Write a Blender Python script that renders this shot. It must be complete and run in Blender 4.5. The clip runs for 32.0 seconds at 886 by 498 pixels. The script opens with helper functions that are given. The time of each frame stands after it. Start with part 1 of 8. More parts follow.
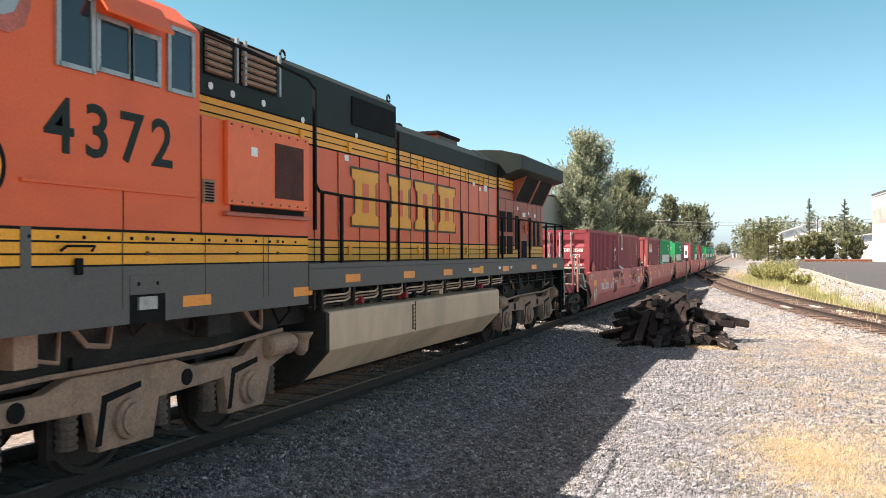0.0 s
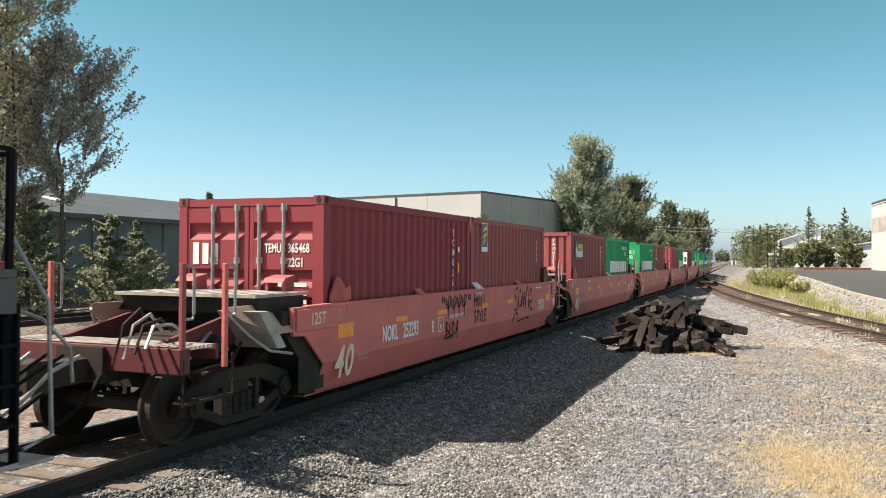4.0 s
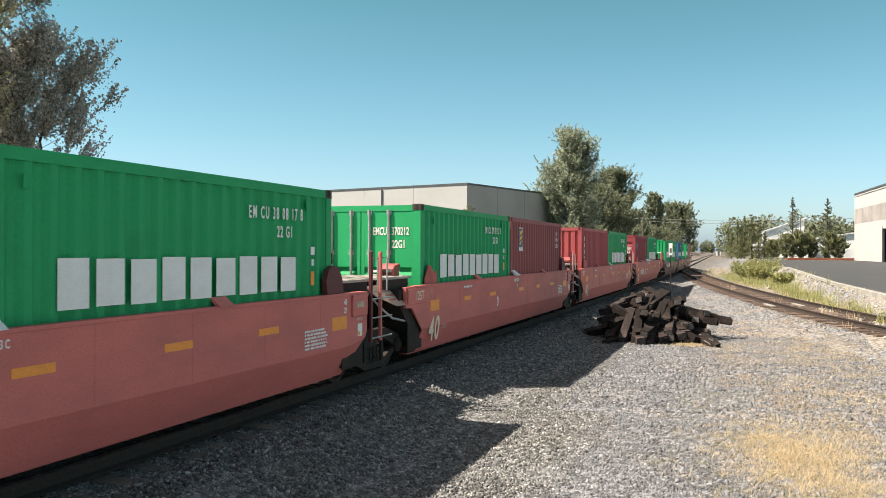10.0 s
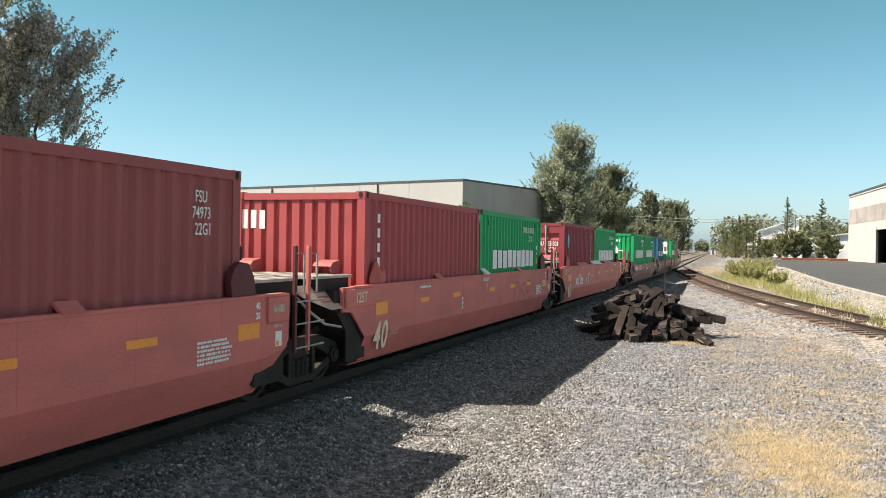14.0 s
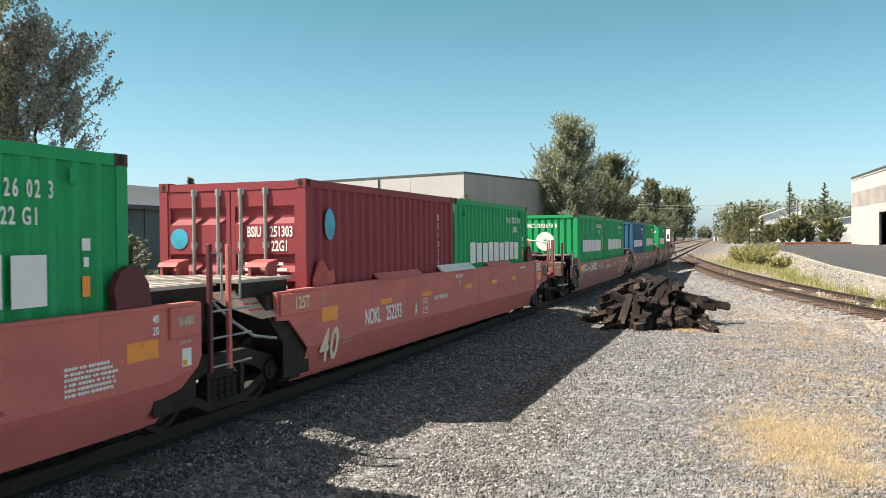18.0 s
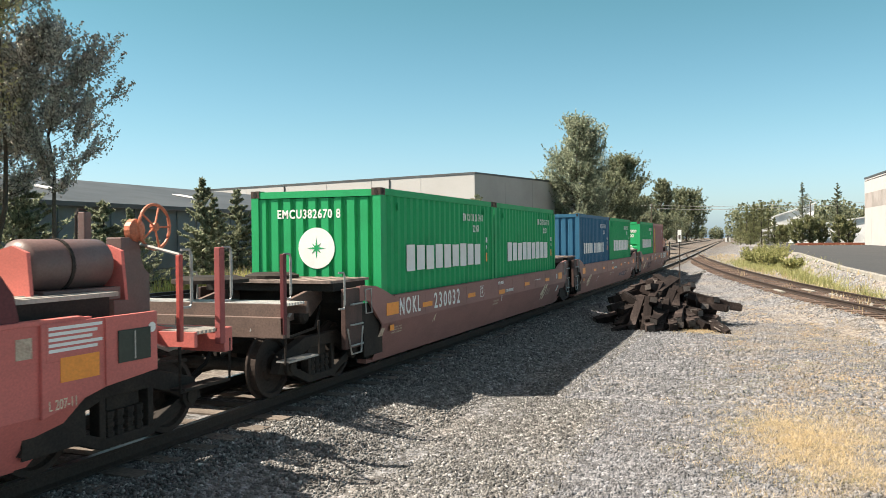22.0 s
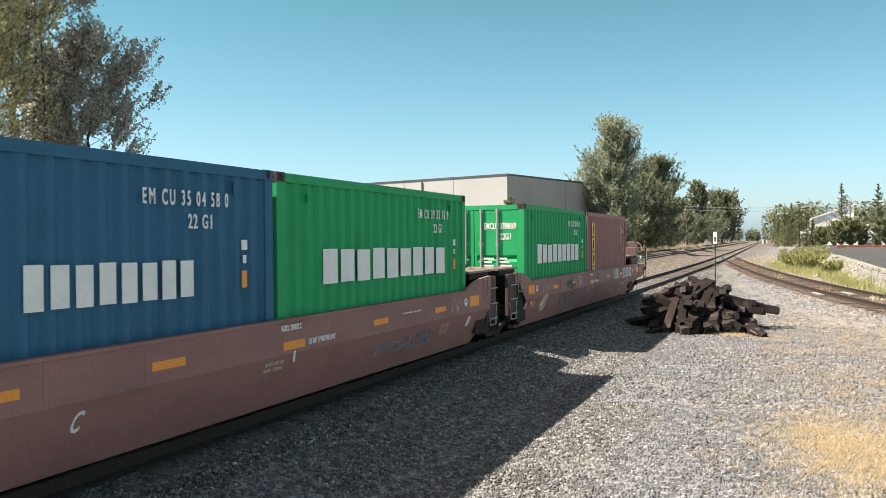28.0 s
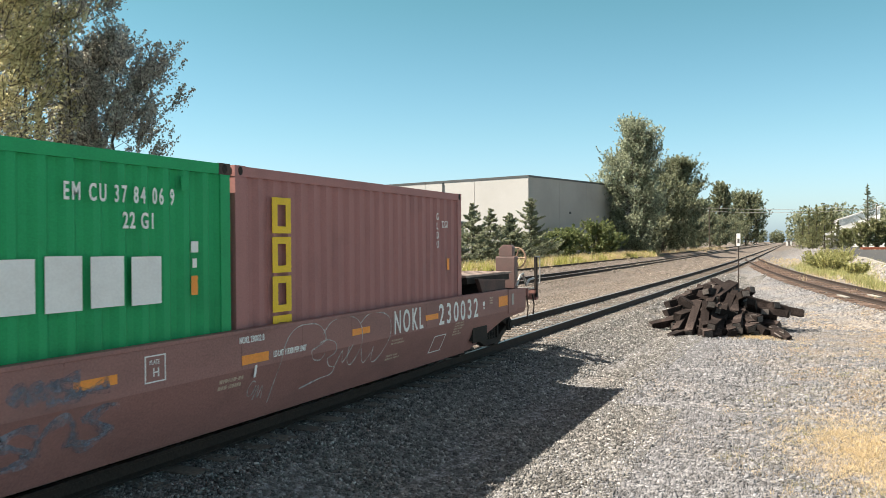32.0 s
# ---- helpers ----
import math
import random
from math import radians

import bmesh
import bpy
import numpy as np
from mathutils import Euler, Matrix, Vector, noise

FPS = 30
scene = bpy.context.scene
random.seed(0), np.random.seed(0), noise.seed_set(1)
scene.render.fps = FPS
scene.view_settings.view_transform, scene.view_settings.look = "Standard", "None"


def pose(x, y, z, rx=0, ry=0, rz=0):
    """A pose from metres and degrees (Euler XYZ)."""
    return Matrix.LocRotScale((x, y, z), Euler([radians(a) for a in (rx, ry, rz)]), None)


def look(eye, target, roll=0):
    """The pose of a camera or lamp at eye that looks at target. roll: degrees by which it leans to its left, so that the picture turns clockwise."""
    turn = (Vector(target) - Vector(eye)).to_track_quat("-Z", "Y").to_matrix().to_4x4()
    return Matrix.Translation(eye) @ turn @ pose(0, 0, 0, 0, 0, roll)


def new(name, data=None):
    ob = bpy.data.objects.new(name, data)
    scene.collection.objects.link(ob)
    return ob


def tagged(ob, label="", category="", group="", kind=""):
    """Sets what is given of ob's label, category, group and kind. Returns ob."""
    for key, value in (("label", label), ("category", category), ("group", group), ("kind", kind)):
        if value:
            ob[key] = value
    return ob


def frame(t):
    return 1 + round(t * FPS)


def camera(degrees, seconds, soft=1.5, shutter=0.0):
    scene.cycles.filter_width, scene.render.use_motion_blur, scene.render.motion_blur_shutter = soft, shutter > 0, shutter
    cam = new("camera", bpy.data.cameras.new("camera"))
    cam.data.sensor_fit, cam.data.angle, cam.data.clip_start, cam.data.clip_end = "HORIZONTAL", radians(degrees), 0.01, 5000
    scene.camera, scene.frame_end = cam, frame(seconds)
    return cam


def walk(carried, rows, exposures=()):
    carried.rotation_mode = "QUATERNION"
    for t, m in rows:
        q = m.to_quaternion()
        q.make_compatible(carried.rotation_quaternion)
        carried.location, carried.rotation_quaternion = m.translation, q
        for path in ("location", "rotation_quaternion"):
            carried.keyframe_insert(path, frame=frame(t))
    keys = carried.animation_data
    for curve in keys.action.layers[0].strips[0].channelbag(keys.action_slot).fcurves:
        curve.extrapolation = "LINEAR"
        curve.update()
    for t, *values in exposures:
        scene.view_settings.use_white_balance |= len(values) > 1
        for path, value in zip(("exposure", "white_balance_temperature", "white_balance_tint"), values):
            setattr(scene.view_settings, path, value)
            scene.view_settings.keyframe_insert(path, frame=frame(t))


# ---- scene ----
EYE = Vector((0.0, 0.0, 2.08))
TURNS = [  # seconds, yaw to the left of the line, pitch, roll
    (0, 21.29, 0.36, -0.25), (0.5, 21.38, 0.36, -0.33), (1, 21.40, 0.44, -0.69), (1.5, 21.42, 0.50, -0.74),
    (2, 21.41, 0.56, -0.68), (2.5, 21.36, 0.60, -0.52), (3, 21.27, 0.64, -0.11), (3.5, 21.29, 0.64, 0.29),
    (5.5, 21.18, 0.49, 0.59), (6, 21.20, 0.40, 0.77), (6.5, 21.15, 0.36, 0.66), (7, 21.09, 0.30, 0.38),
    (7.5, 20.95, 0.28, 0.23), (8, 20.82, 0.24, 0.55), (8.5, 20.68, 0.25, 0.67), (9, 20.55, 0.19, 0.53),
    (9.5, 20.40, 0.13, 0.42), (10, 20.30, 0.07, 0.18), (10.5, 20.17, -0.01, -0.04), (11, 20.06, -0.01, 0.11),
    (11.5, 20.00, -0.04, 0.35), (12, 19.96, -0.06, 0.48), (12.5, 19.93, -0.15, 0.51), (13, 19.87, -0.20, 0.32),
    (13.5, 19.93, -0.23, 0.63), (14, 19.95, -0.23, 0.89), (14.5, 19.96, -0.34, 0.94), (16.5, 20.09, -0.53, 0.07),
    (17, 20.12, -0.63, -0.13), (17.5, 20.14, -0.65, -0.18), (18, 20.14, -0.69, -0.58), (18.5, 20.15, -0.74, -0.57),
    (19, 20.15, -0.75, -0.61), (19.5, 20.26, -0.75, -0.20), (20, 20.36, -0.71, -0.14), (20.5, 20.48, -0.70, -0.40),
    (21, 20.59, -0.69, -0.29), (21.5, 20.72, -0.66, -0.23), (22, 20.88, -0.65, -0.54), (22.5, 21.05, -0.65, -0.36),
    (23, 21.22, -0.58, -0.53), (23.5, 21.36, -0.59, -0.43), (24, 21.54, -0.52, -0.35), (24.5, 21.66, -0.50, -0.33),
    (25, 21.80, -0.47, -0.43), (25.5, 21.98, -0.47, -0.39), (27.5, 22.88, -0.47, -0.57), (28, 23.14, -0.51, -0.48),
    (28.5, 23.36, -0.47, -0.48), (29, 23.57, -0.43, -0.18), (29.5, 23.75, -0.42, 0.02), (30, 23.97, -0.42, -0.08),
    (30.5, 24.12, -0.44, -0.02), (31, 24.24, -0.47, -0.12), (31.5, 24.36, -0.46, -0.24), (32, 24.59, -0.39, -0.43),
]


def aim(yaw, pitch, roll):
    a, b = radians(yaw), radians(pitch)
    way = Vector((-math.sin(a) * math.cos(b), math.cos(a) * math.cos(b), math.sin(b)))
    return look(EYE, EYE + way, roll)


cam = camera(56.6, 32.0, soft=0.85, shutter=0.12)
# the camera starts a little brighter and settles
walk(cam, [(t, aim(a, b, c)) for t, a, b, c in TURNS],
     [(0.0, 1.63, 7350, 17), (1.0, 1.59, 7350, 17), (2.0, 1.46, 7350, 12), (3.2, 1.22, 7300, 10), (24.0, 1.22, 7300, 10), (28.0, 1.31, 7300, 10), (32.0, 1.33, 7300, 10)])

# ---- light: a high summer sun over the train's far side, clear sky ----
SUN_WAY = Vector((0.755, 0.33, -1.0)).normalized()
sun = new("sun", bpy.data.lights.new("sun", "SUN"))
sun.data.energy, sun.data.angle, sun.data.color = 4.4, radians(0.53), (1.0, 0.95, 0.89)
sun.matrix_world = look((0, 0, 60), Vector((0, 0, 60)) + SUN_WAY)
world = bpy.data.worlds.new("sky")
scene.world = world
world.use_nodes = True
wn, wl = world.node_tree.nodes, world.node_tree.links
sky = wn.new("ShaderNodeTexSky")
sky.sky_type, sky.sun_disc = "NISHITA", False
sky.sun_elevation = math.asin(-SUN_WAY.z)
sky.sun_rotation = math.atan2(-SUN_WAY.x, -SUN_WAY.y) % (2 * math.pi)
sky.altitude, sky.air_density, sky.dust_density, sky.ozone_density = 20, 1.0, 0.9, 0.6
warm = wn.new("ShaderNodeMix")
warm.data_type, warm.blend_type = "RGBA", "MULTIPLY"
warm.inputs["Factor"].default_value = 1.0
# milky blue at the horizon to turquoise; a brighter warm band added above fills the shade
where, up, tint = wn.new("ShaderNodeTexCoord"), wn.new("ShaderNodeSeparateXYZ"), wn.new("ShaderNodeValToRGB")
wl.new(where.outputs["Generated"], up.inputs[0])
wl.new(up.outputs["Z"], tint.inputs[0])
tint.color_ramp.elements[0].position, tint.color_ramp.elements[1].position = 0.0, 0.34
tint.color_ramp.elements[0].color, tint.color_ramp.elements[1].color = (0.47, 0.675, 1.09, 1), (0.28, 0.605, 0.52, 1)
for at, c in ((0.04, (0.52, 0.69, 0.92)), (0.13, (0.44, 0.67, 0.75)), (0.55, (1.16, 0.92, 0.69)), (1.0, (0.78, 0.60, 0.46))):
    tint.color_ramp.elements.new(at).color = (*c, 1)
wl.new(tint.outputs[0], warm.inputs["B"])
wl.new(sky.outputs[0], warm.inputs["A"])
wl.new(warm.outputs["Result"], wn["Background"].inputs[0])
wn["Background"].inputs[1].default_value = 0.098

# ---- materials ----
MATS = {}


def material(name, colour, rough=0.7, metal=0.0, spot=0.25, scale=3.0, grain=40.0, bump=0.15, dirt=None, dirt_at=0.55, per_object=0.0, streak=0.0, spec=0.4):
    """A surface with a base colour, large stains towards `dirt`, fine grain in colour and relief."""
    if name in MATS:
        return MATS[name]
    m = bpy.data.materials.new(name)
    m.use_nodes = True
    n, l = m.node_tree.nodes, m.node_tree.links
    b = n["Principled BSDF"]
    b.inputs["Roughness"].default_value, b.inputs["Metallic"].default_value = rough, metal
    b.inputs["Specular IOR Level"].default_value = spec
    tc = n.new("ShaderNodeTexCoord")
    vec = tc.outputs["Object"]
    if streak:
        mp = n.new("ShaderNodeMapping")
        mp.inputs["Scale"].default_value = (1, 1, streak)
        l.new(vec, mp.inputs[0])
        vec2 = mp.outputs[0]
    else:
        vec2 = vec
    big, fine = n.new("ShaderNodeTexNoise"), n.new("ShaderNodeTexNoise")
    big.inputs["Scale"].default_value, fine.inputs["Scale"].default_value = scale, grain
    big.inputs["Detail"].default_value, fine.inputs["Detail"].default_value = 5, 3
    big.inputs["Roughness"].default_value = 0.62
    l.new(vec2, big.inputs["Vector"])
    l.new(vec, fine.inputs["Vector"])
    ramp = n.new("ShaderNodeValToRGB")
    ramp.color_ramp.elements[0].position, ramp.color_ramp.elements[1].position = dirt_at - 0.12, dirt_at + 0.2
    d = dirt or tuple(c * 0.55 for c in colour)
    ramp.color_ramp.elements[0].color, ramp.color_ramp.elements[1].color = (*colour, 1), (*d, 1)
    l.new(big.outputs["Fac"], ramp.inputs[0])
    mix = n.new("ShaderNodeMix")
    mix.data_type = "RGBA"
    mix.inputs["Factor"].default_value = 1.0
    mix.blend_type = "MULTIPLY"
    l.new(ramp.outputs[0], mix.inputs["A"])
    mr = n.new("ShaderNodeMapRange")
    mr.inputs["From Min"].default_value, mr.inputs["From Max"].default_value = 0.25, 0.75
    mr.inputs["To Min"].default_value, mr.inputs["To Max"].default_value = 1 - spot, 1 + spot
    l.new(fine.outputs["Fac"], mr.inputs["Value"])
    l.new(mr.outputs[0], mix.inputs["B"])
    out = mix.outputs["Result"]
    if per_object:
        oi, hs = n.new("ShaderNodeObjectInfo"), n.new("ShaderNodeHueSaturation")
        m2 = n.new("ShaderNodeMapRange")
        m2.inputs["To Min"].default_value, m2.inputs["To Max"].default_value = 1 - per_object, 1 + per_object
        l.new(oi.outputs["Random"], m2.inputs["Value"])
        l.new(m2.outputs[0], hs.inputs["Value"])
        l.new(out, hs.inputs["Color"])
        out = hs.outputs[0]
    l.new(out, b.inputs["Base Color"])
    if bump:
        bp = n.new("ShaderNodeBump")
        bp.inputs["Strength"].default_value, bp.inputs["Distance"].default_value = bump, 0.01
        l.new(fine.outputs["Fac"], bp.inputs["Height"])
        l.new(bp.outputs[0], b.inputs["Normal"])
    MATS[name] = m
    return m


def leaf_material(name, low, high, trans=0.35):
    """Foliage: colour varies from clump to clump, light passes through a little."""
    if name in MATS:
        return MATS[name]
    m = bpy.data.materials.new(name)
    m.use_nodes = True
    n, l = m.node_tree.nodes, m.node_tree.links
    b = n["Principled BSDF"]
    geo, ramp = n.new("ShaderNodeNewGeometry"), n.new("ShaderNodeValToRGB")
    ramp.color_ramp.elements[0].color, ramp.color_ramp.elements[1].color = (*low, 1), (*high, 1)
    l.new(geo.outputs["Random Per Island"], ramp.inputs[0])
    l.new(ramp.outputs[0], b.inputs["Base Color"])
    b.inputs["Roughness"].default_value = 0.55
    b.inputs["Specular IOR Level"].default_value = 0.35
    tr, add = n.new("ShaderNodeBsdfTranslucent"), n.new("ShaderNodeMixShader")
    l.new(ramp.outputs[0], tr.inputs["Color"])
    add.inputs[0].default_value = trans
    l.new(b.outputs[0], add.inputs[1])
    l.new(tr.outputs[0], add.inputs[2])
    l.new(add.outputs[0], n["Material Output"].inputs["Surface"])
    MATS[name] = m
    return m


def stone_material(name, low, high, litter=0.0):
    """Loose stones: grey from stone to stone, with drifts of paler and darker ones; litter: a share of tan dust in patches."""
    m = bpy.data.materials.new(name)
    m.use_nodes = True
    n, l = m.node_tree.nodes, m.node_tree.links
    b = n["Principled BSDF"]
    geo, ramp = n.new("ShaderNodeNewGeometry"), n.new("ShaderNodeValToRGB")
    ramp.color_ramp.elements[0].color, ramp.color_ramp.elements[1].color = (*low, 1), (*high, 1)
    for at, k in ((0.5, 0.24), (0.88, 0.42)):
        ramp.color_ramp.elements.new(at).color = (*[(1 - k) * a + k * c for a, c in zip(low, high)], 1)
    l.new(geo.outputs["Random Per Island"], ramp.inputs[0])
    tc, drift, tone, mul = n.new("ShaderNodeTexCoord"), n.new("ShaderNodeTexNoise"), n.new("ShaderNodeMapRange"), n.new("ShaderNodeMix")
    drift.inputs["Scale"].default_value, drift.inputs["Detail"].default_value = 9.0, 3
    tone.inputs["From Min"].default_value, tone.inputs["From Max"].default_value = 0.40, 0.60
    tone.inputs["To Min"].default_value, tone.inputs["To Max"].default_value = 0.66, 1.34
    mul.data_type, mul.blend_type = "RGBA", "MULTIPLY"
    mul.inputs["Factor"].default_value = 1.0
    l.new(tc.outputs["Object"], drift.inputs["Vector"])
    l.new(drift.outputs["Fac"], tone.inputs["Value"])
    l.new(ramp.outputs[0], mul.inputs["A"])
    l.new(tone.outputs[0], mul.inputs["B"])
    wide, much, tan = n.new("ShaderNodeTexNoise"), n.new("ShaderNodeMapRange"), n.new("ShaderNodeMix")
    wide.inputs["Scale"].default_value, wide.inputs["Detail"].default_value = 0.9, 5
    much.inputs["From Min"].default_value, much.inputs["From Max"].default_value = 0.48, 0.66
    much.inputs["To Max"].default_value = litter
    tan.data_type = "RGBA"
    tan.inputs["B"].default_value = (0.30, 0.24, 0.165, 1)
    l.new(tc.outputs["Object"], wide.inputs["Vector"])
    l.new(wide.outputs["Fac"], much.inputs["Value"])
    sx, east, both = n.new("ShaderNodeSeparateXYZ"), n.new("ShaderNodeMapRange"), n.new("ShaderNodeMath")
    east.inputs["From Min"].default_value, east.inputs["From Max"].default_value = -1.4, 1.2
    both.operation = "MULTIPLY"
    l.new(tc.outputs["Object"], sx.inputs[0])
    l.new(sx.outputs["X"], east.inputs["Value"])
    l.new(much.outputs[0], both.inputs[0])
    l.new(east.outputs[0], both.inputs[1])
    l.new(both.outputs[0], tan.inputs["Factor"])
    l.new(mul.outputs["Result"], tan.inputs["A"])
    l.new(tan.outputs["Result"], b.inputs["Base Color"])
    b.inputs["Roughness"].default_value = 0.85
    MATS[name] = m
    return m


def ground_material():
    """Crushed stone, with sandy patches and dry grass litter by the plan's own noise, near track's basalt darkened to
    deepen the train's shadow.
    """
    m = bpy.data.materials.new("gravel_ground")
    m.use_nodes = True
    n, l = m.node_tree.nodes, m.node_tree.links
    b = n["Principled BSDF"]
    b.inputs["Roughness"].default_value = 0.95
    b.inputs["Specular IOR Level"].default_value = 0.2
    tc = n.new("ShaderNodeTexCoord")
    # broken stones at two sizes: each cell its own grey, most of them middling, a few nearly white
    bent, warp = n.new("ShaderNodeTexNoise"), n.new("ShaderNodeMix")
    bent.inputs["Scale"].default_value, bent.inputs["Detail"].default_value = 30, 2
    warp.data_type, warp.blend_type = "RGBA", "LINEAR_LIGHT"
    warp.inputs["Factor"].default_value = 0.03
    l.new(tc.outputs["Object"], bent.inputs["Vector"])
    l.new(tc.outputs["Object"], warp.inputs["A"])
    l.new(bent.outputs["Color"], warp.inputs["B"])
    vor, chip = n.new("ShaderNodeTexVoronoi"), n.new("ShaderNodeTexVoronoi")
    vor.inputs["Scale"].default_value, chip.inputs["Scale"].default_value = 26, 60
    grey, pick = n.new("ShaderNodeValToRGB"), n.new("ShaderNodeMix")
    grey.color_ramp.elements[0].color, grey.color_ramp.elements[1].color = (0.09, 0.09, 0.092, 1), (0.33, 0.333, 0.346, 1)
    for at, c in ((0.3, 0.14), (0.75, 0.235)):
        grey.color_ramp.elements.new(at).color = (c, c * 1.005, c * 1.045, 1)
    pick.data_type = "RGBA"
    pick.inputs["Factor"].default_value = 0.5
    for v in (vor, chip):
        l.new(warp.outputs["Result"], v.inputs["Vector"])
    l.new(vor.outputs["Color"], pick.inputs["A"])
    l.new(chip.outputs["Color"], pick.inputs["B"])
    sep, wide = n.new("ShaderNodeSeparateColor"), n.new("ShaderNodeMapRange")
    wide.inputs["From Min"].default_value, wide.inputs["From Max"].default_value = 0.15, 0.85
    l.new(pick.outputs["Result"], sep.inputs[0])
    l.new(sep.outputs[0], wide.inputs["Value"])
    l.new(wide.outputs[0], grey.inputs[0])
    big = n.new("ShaderNodeTexNoise")
    big.inputs["Scale"].default_value, big.inputs["Detail"].default_value = 0.35, 6
    l.new(tc.outputs["Object"], big.inputs["Vector"])
    # more sand and straw litter away from the tracks
    sx, east, more = n.new("ShaderNodeSeparateXYZ"), n.new("ShaderNodeMapRange"), n.new("ShaderNodeMath")
    l.new(tc.outputs["Object"], sx.inputs[0])
    l.new(sx.outputs["X"], east.inputs["Value"])
    east.inputs["From Min"].default_value, east.inputs["From Max"].default_value = -2.2, 1.0
    east.inputs["To Min"].default_value, east.inputs["To Max"].default_value = 0.0, 0.09
    l.new(big.outputs["Fac"], more.inputs[0])
    l.new(east.outputs[0], more.inputs[1])
    rp = n.new("ShaderNodeValToRGB")
    rp.color_ramp.elements[0].position, rp.color_ramp.elements[1].position = 0.49, 0.76
    rp.color_ramp.elements[0].color, rp.color_ramp.elements[1].color = (0, 0, 0, 1), (0.7, 0.7, 0.7, 1)
    l.new(more.outputs[0], rp.inputs[0])
    mix = n.new("ShaderNodeMix")
    mix.data_type = "RGBA"
    mix.inputs["B"].default_value = (0.31, 0.255, 0.195, 1)
    l.new(rp.outputs[0], mix.inputs["Factor"])
    l.new(grey.outputs[0], mix.inputs["A"])
    # brown dust on the beds of the farther tracks
    west, dusty = n.new("ShaderNodeMapRange"), n.new("ShaderNodeMix")
    west.inputs["From Min"].default_value, west.inputs["From Max"].default_value = -8.0, -9.2
    west.inputs["To Max"].default_value = 0.62
    l.new(sx.outputs["X"], west.inputs["Value"])
    dusty.data_type = "RGBA"
    dusty.inputs["B"].default_value = (0.205, 0.165, 0.135, 1)
    l.new(west.outputs[0], dusty.inputs["Factor"])
    l.new(mix.outputs["Result"], dusty.inputs["A"])
    # basalt shoulder of the near track, ragged edge, darkened to deepen the train's shadow
    xyz, rag = n.new("ShaderNodeSeparateXYZ"), n.new("ShaderNodeTexNoise")
    rag.inputs["Scale"].default_value, rag.inputs["Detail"].default_value = 1.6, 5
    l.new(tc.outputs["Object"], xyz.inputs[0])
    l.new(tc.outputs["Object"], rag.inputs["Vector"])
    ad = n.new("ShaderNodeMath")
    ad.operation = "MULTIPLY_ADD"
    ad.inputs[1].default_value = 1.6
    l.new(rag.outputs["Fac"], ad.inputs[0])
    l.new(xyz.outputs["X"], ad.inputs[2])
    st = n.new("ShaderNodeMapRange")
    st.inputs["From Min"].default_value, st.inputs["From Max"].default_value = -5.2, -2.9
    l.new(ad.outputs[0], st.inputs["Value"])
    dk = n.new("ShaderNodeMix")
    dk.data_type = "RGBA"
    dk.inputs["A"].default_value = (0.76, 0.75, 0.73, 1)
    dk.inputs["B"].default_value = (1, 1, 1, 1)
    l.new(st.outputs[0], dk.inputs["Factor"])
    mu = n.new("ShaderNodeMix")
    mu.data_type, mu.blend_type = "RGBA", "MULTIPLY"
    mu.inputs["Factor"].default_value = 1.0
    l.new(dusty.outputs["Result"], mu.inputs["A"])
    l.new(dk.outputs["Result"], mu.inputs["B"])
    # hand-sized drifts of paler and darker stone
    drift, span_, tone = n.new("ShaderNodeTexNoise"), n.new("ShaderNodeMapRange"), n.new("ShaderNodeMix")
    drift.inputs["Scale"].default_value, drift.inputs["Detail"].default_value = 9.0, 3
    l.new(tc.outputs["Object"], drift.inputs["Vector"])
    span_.inputs["From Min"].default_value, span_.inputs["From Max"].default_value = 0.4, 0.6
    span_.inputs["To Min"].default_value, span_.inputs["To Max"].default_value = 0.62, 1.38
    l.new(drift.outputs["Fac"], span_.inputs["Value"])
    tone.data_type, tone.blend_type = "RGBA", "MULTIPLY"
    tone.inputs["Factor"].default_value = 1.0
    l.new(mu.outputs["Result"], tone.inputs["A"])
    l.new(span_.outputs[0], tone.inputs["B"])
    l.new(tone.outputs["Result"], b.inputs["Base Color"])
    bp = n.new("ShaderNodeBump")
    bp.inputs["Strength"].default_value, bp.inputs["Distance"].default_value = 0.4, 0.015
    l.new(sep.outputs[1], bp.inputs["Height"])
    l.new(bp.outputs[0], b.inputs["Normal"])
    MATS["gravel_ground"] = m
    return m


def glass_material(name, tint=(0.02, 0.03, 0.035)):
    m = bpy.data.materials.new(name)
    m.use_nodes = True
    b = m.node_tree.nodes["Principled BSDF"]
    b.inputs["Base Color"].default_value = (*tint, 1)
    b.inputs["Roughness"].default_value = 0.08
    b.inputs["Specular IOR Level"].default_value = 0.6
    MATS[name] = m
    return m


steel_dark = material("dark_steel", (0.027, 0.023, 0.021), 0.75, 0.0, spot=0.3, dirt=(0.05, 0.039, 0.032), spec=0.22)
rail_steel = material("rusty_rail_side", (0.05, 0.036, 0.03), 0.8, 0.2, spot=0.35, dirt=(0.04, 0.03, 0.027))
spur_wood = material("brown_weathered_tie_wood", (0.17, 0.115, 0.09), 0.9, spot=0.4, scale=2, grain=25, bump=0.5, per_object=0.35, dirt=(0.10, 0.07, 0.055))
rail_head = material("worn_rail_head", (0.42, 0.42, 0.43), 0.35, 0.9, spot=0.1, scale=8, dirt=(0.25, 0.22, 0.2))
tie_wood = material("weathered_tie_wood", (0.15, 0.125, 0.105), 0.9, spot=0.35, scale=2, grain=25, bump=0.5, per_object=0.3, dirt=(0.07, 0.055, 0.045))
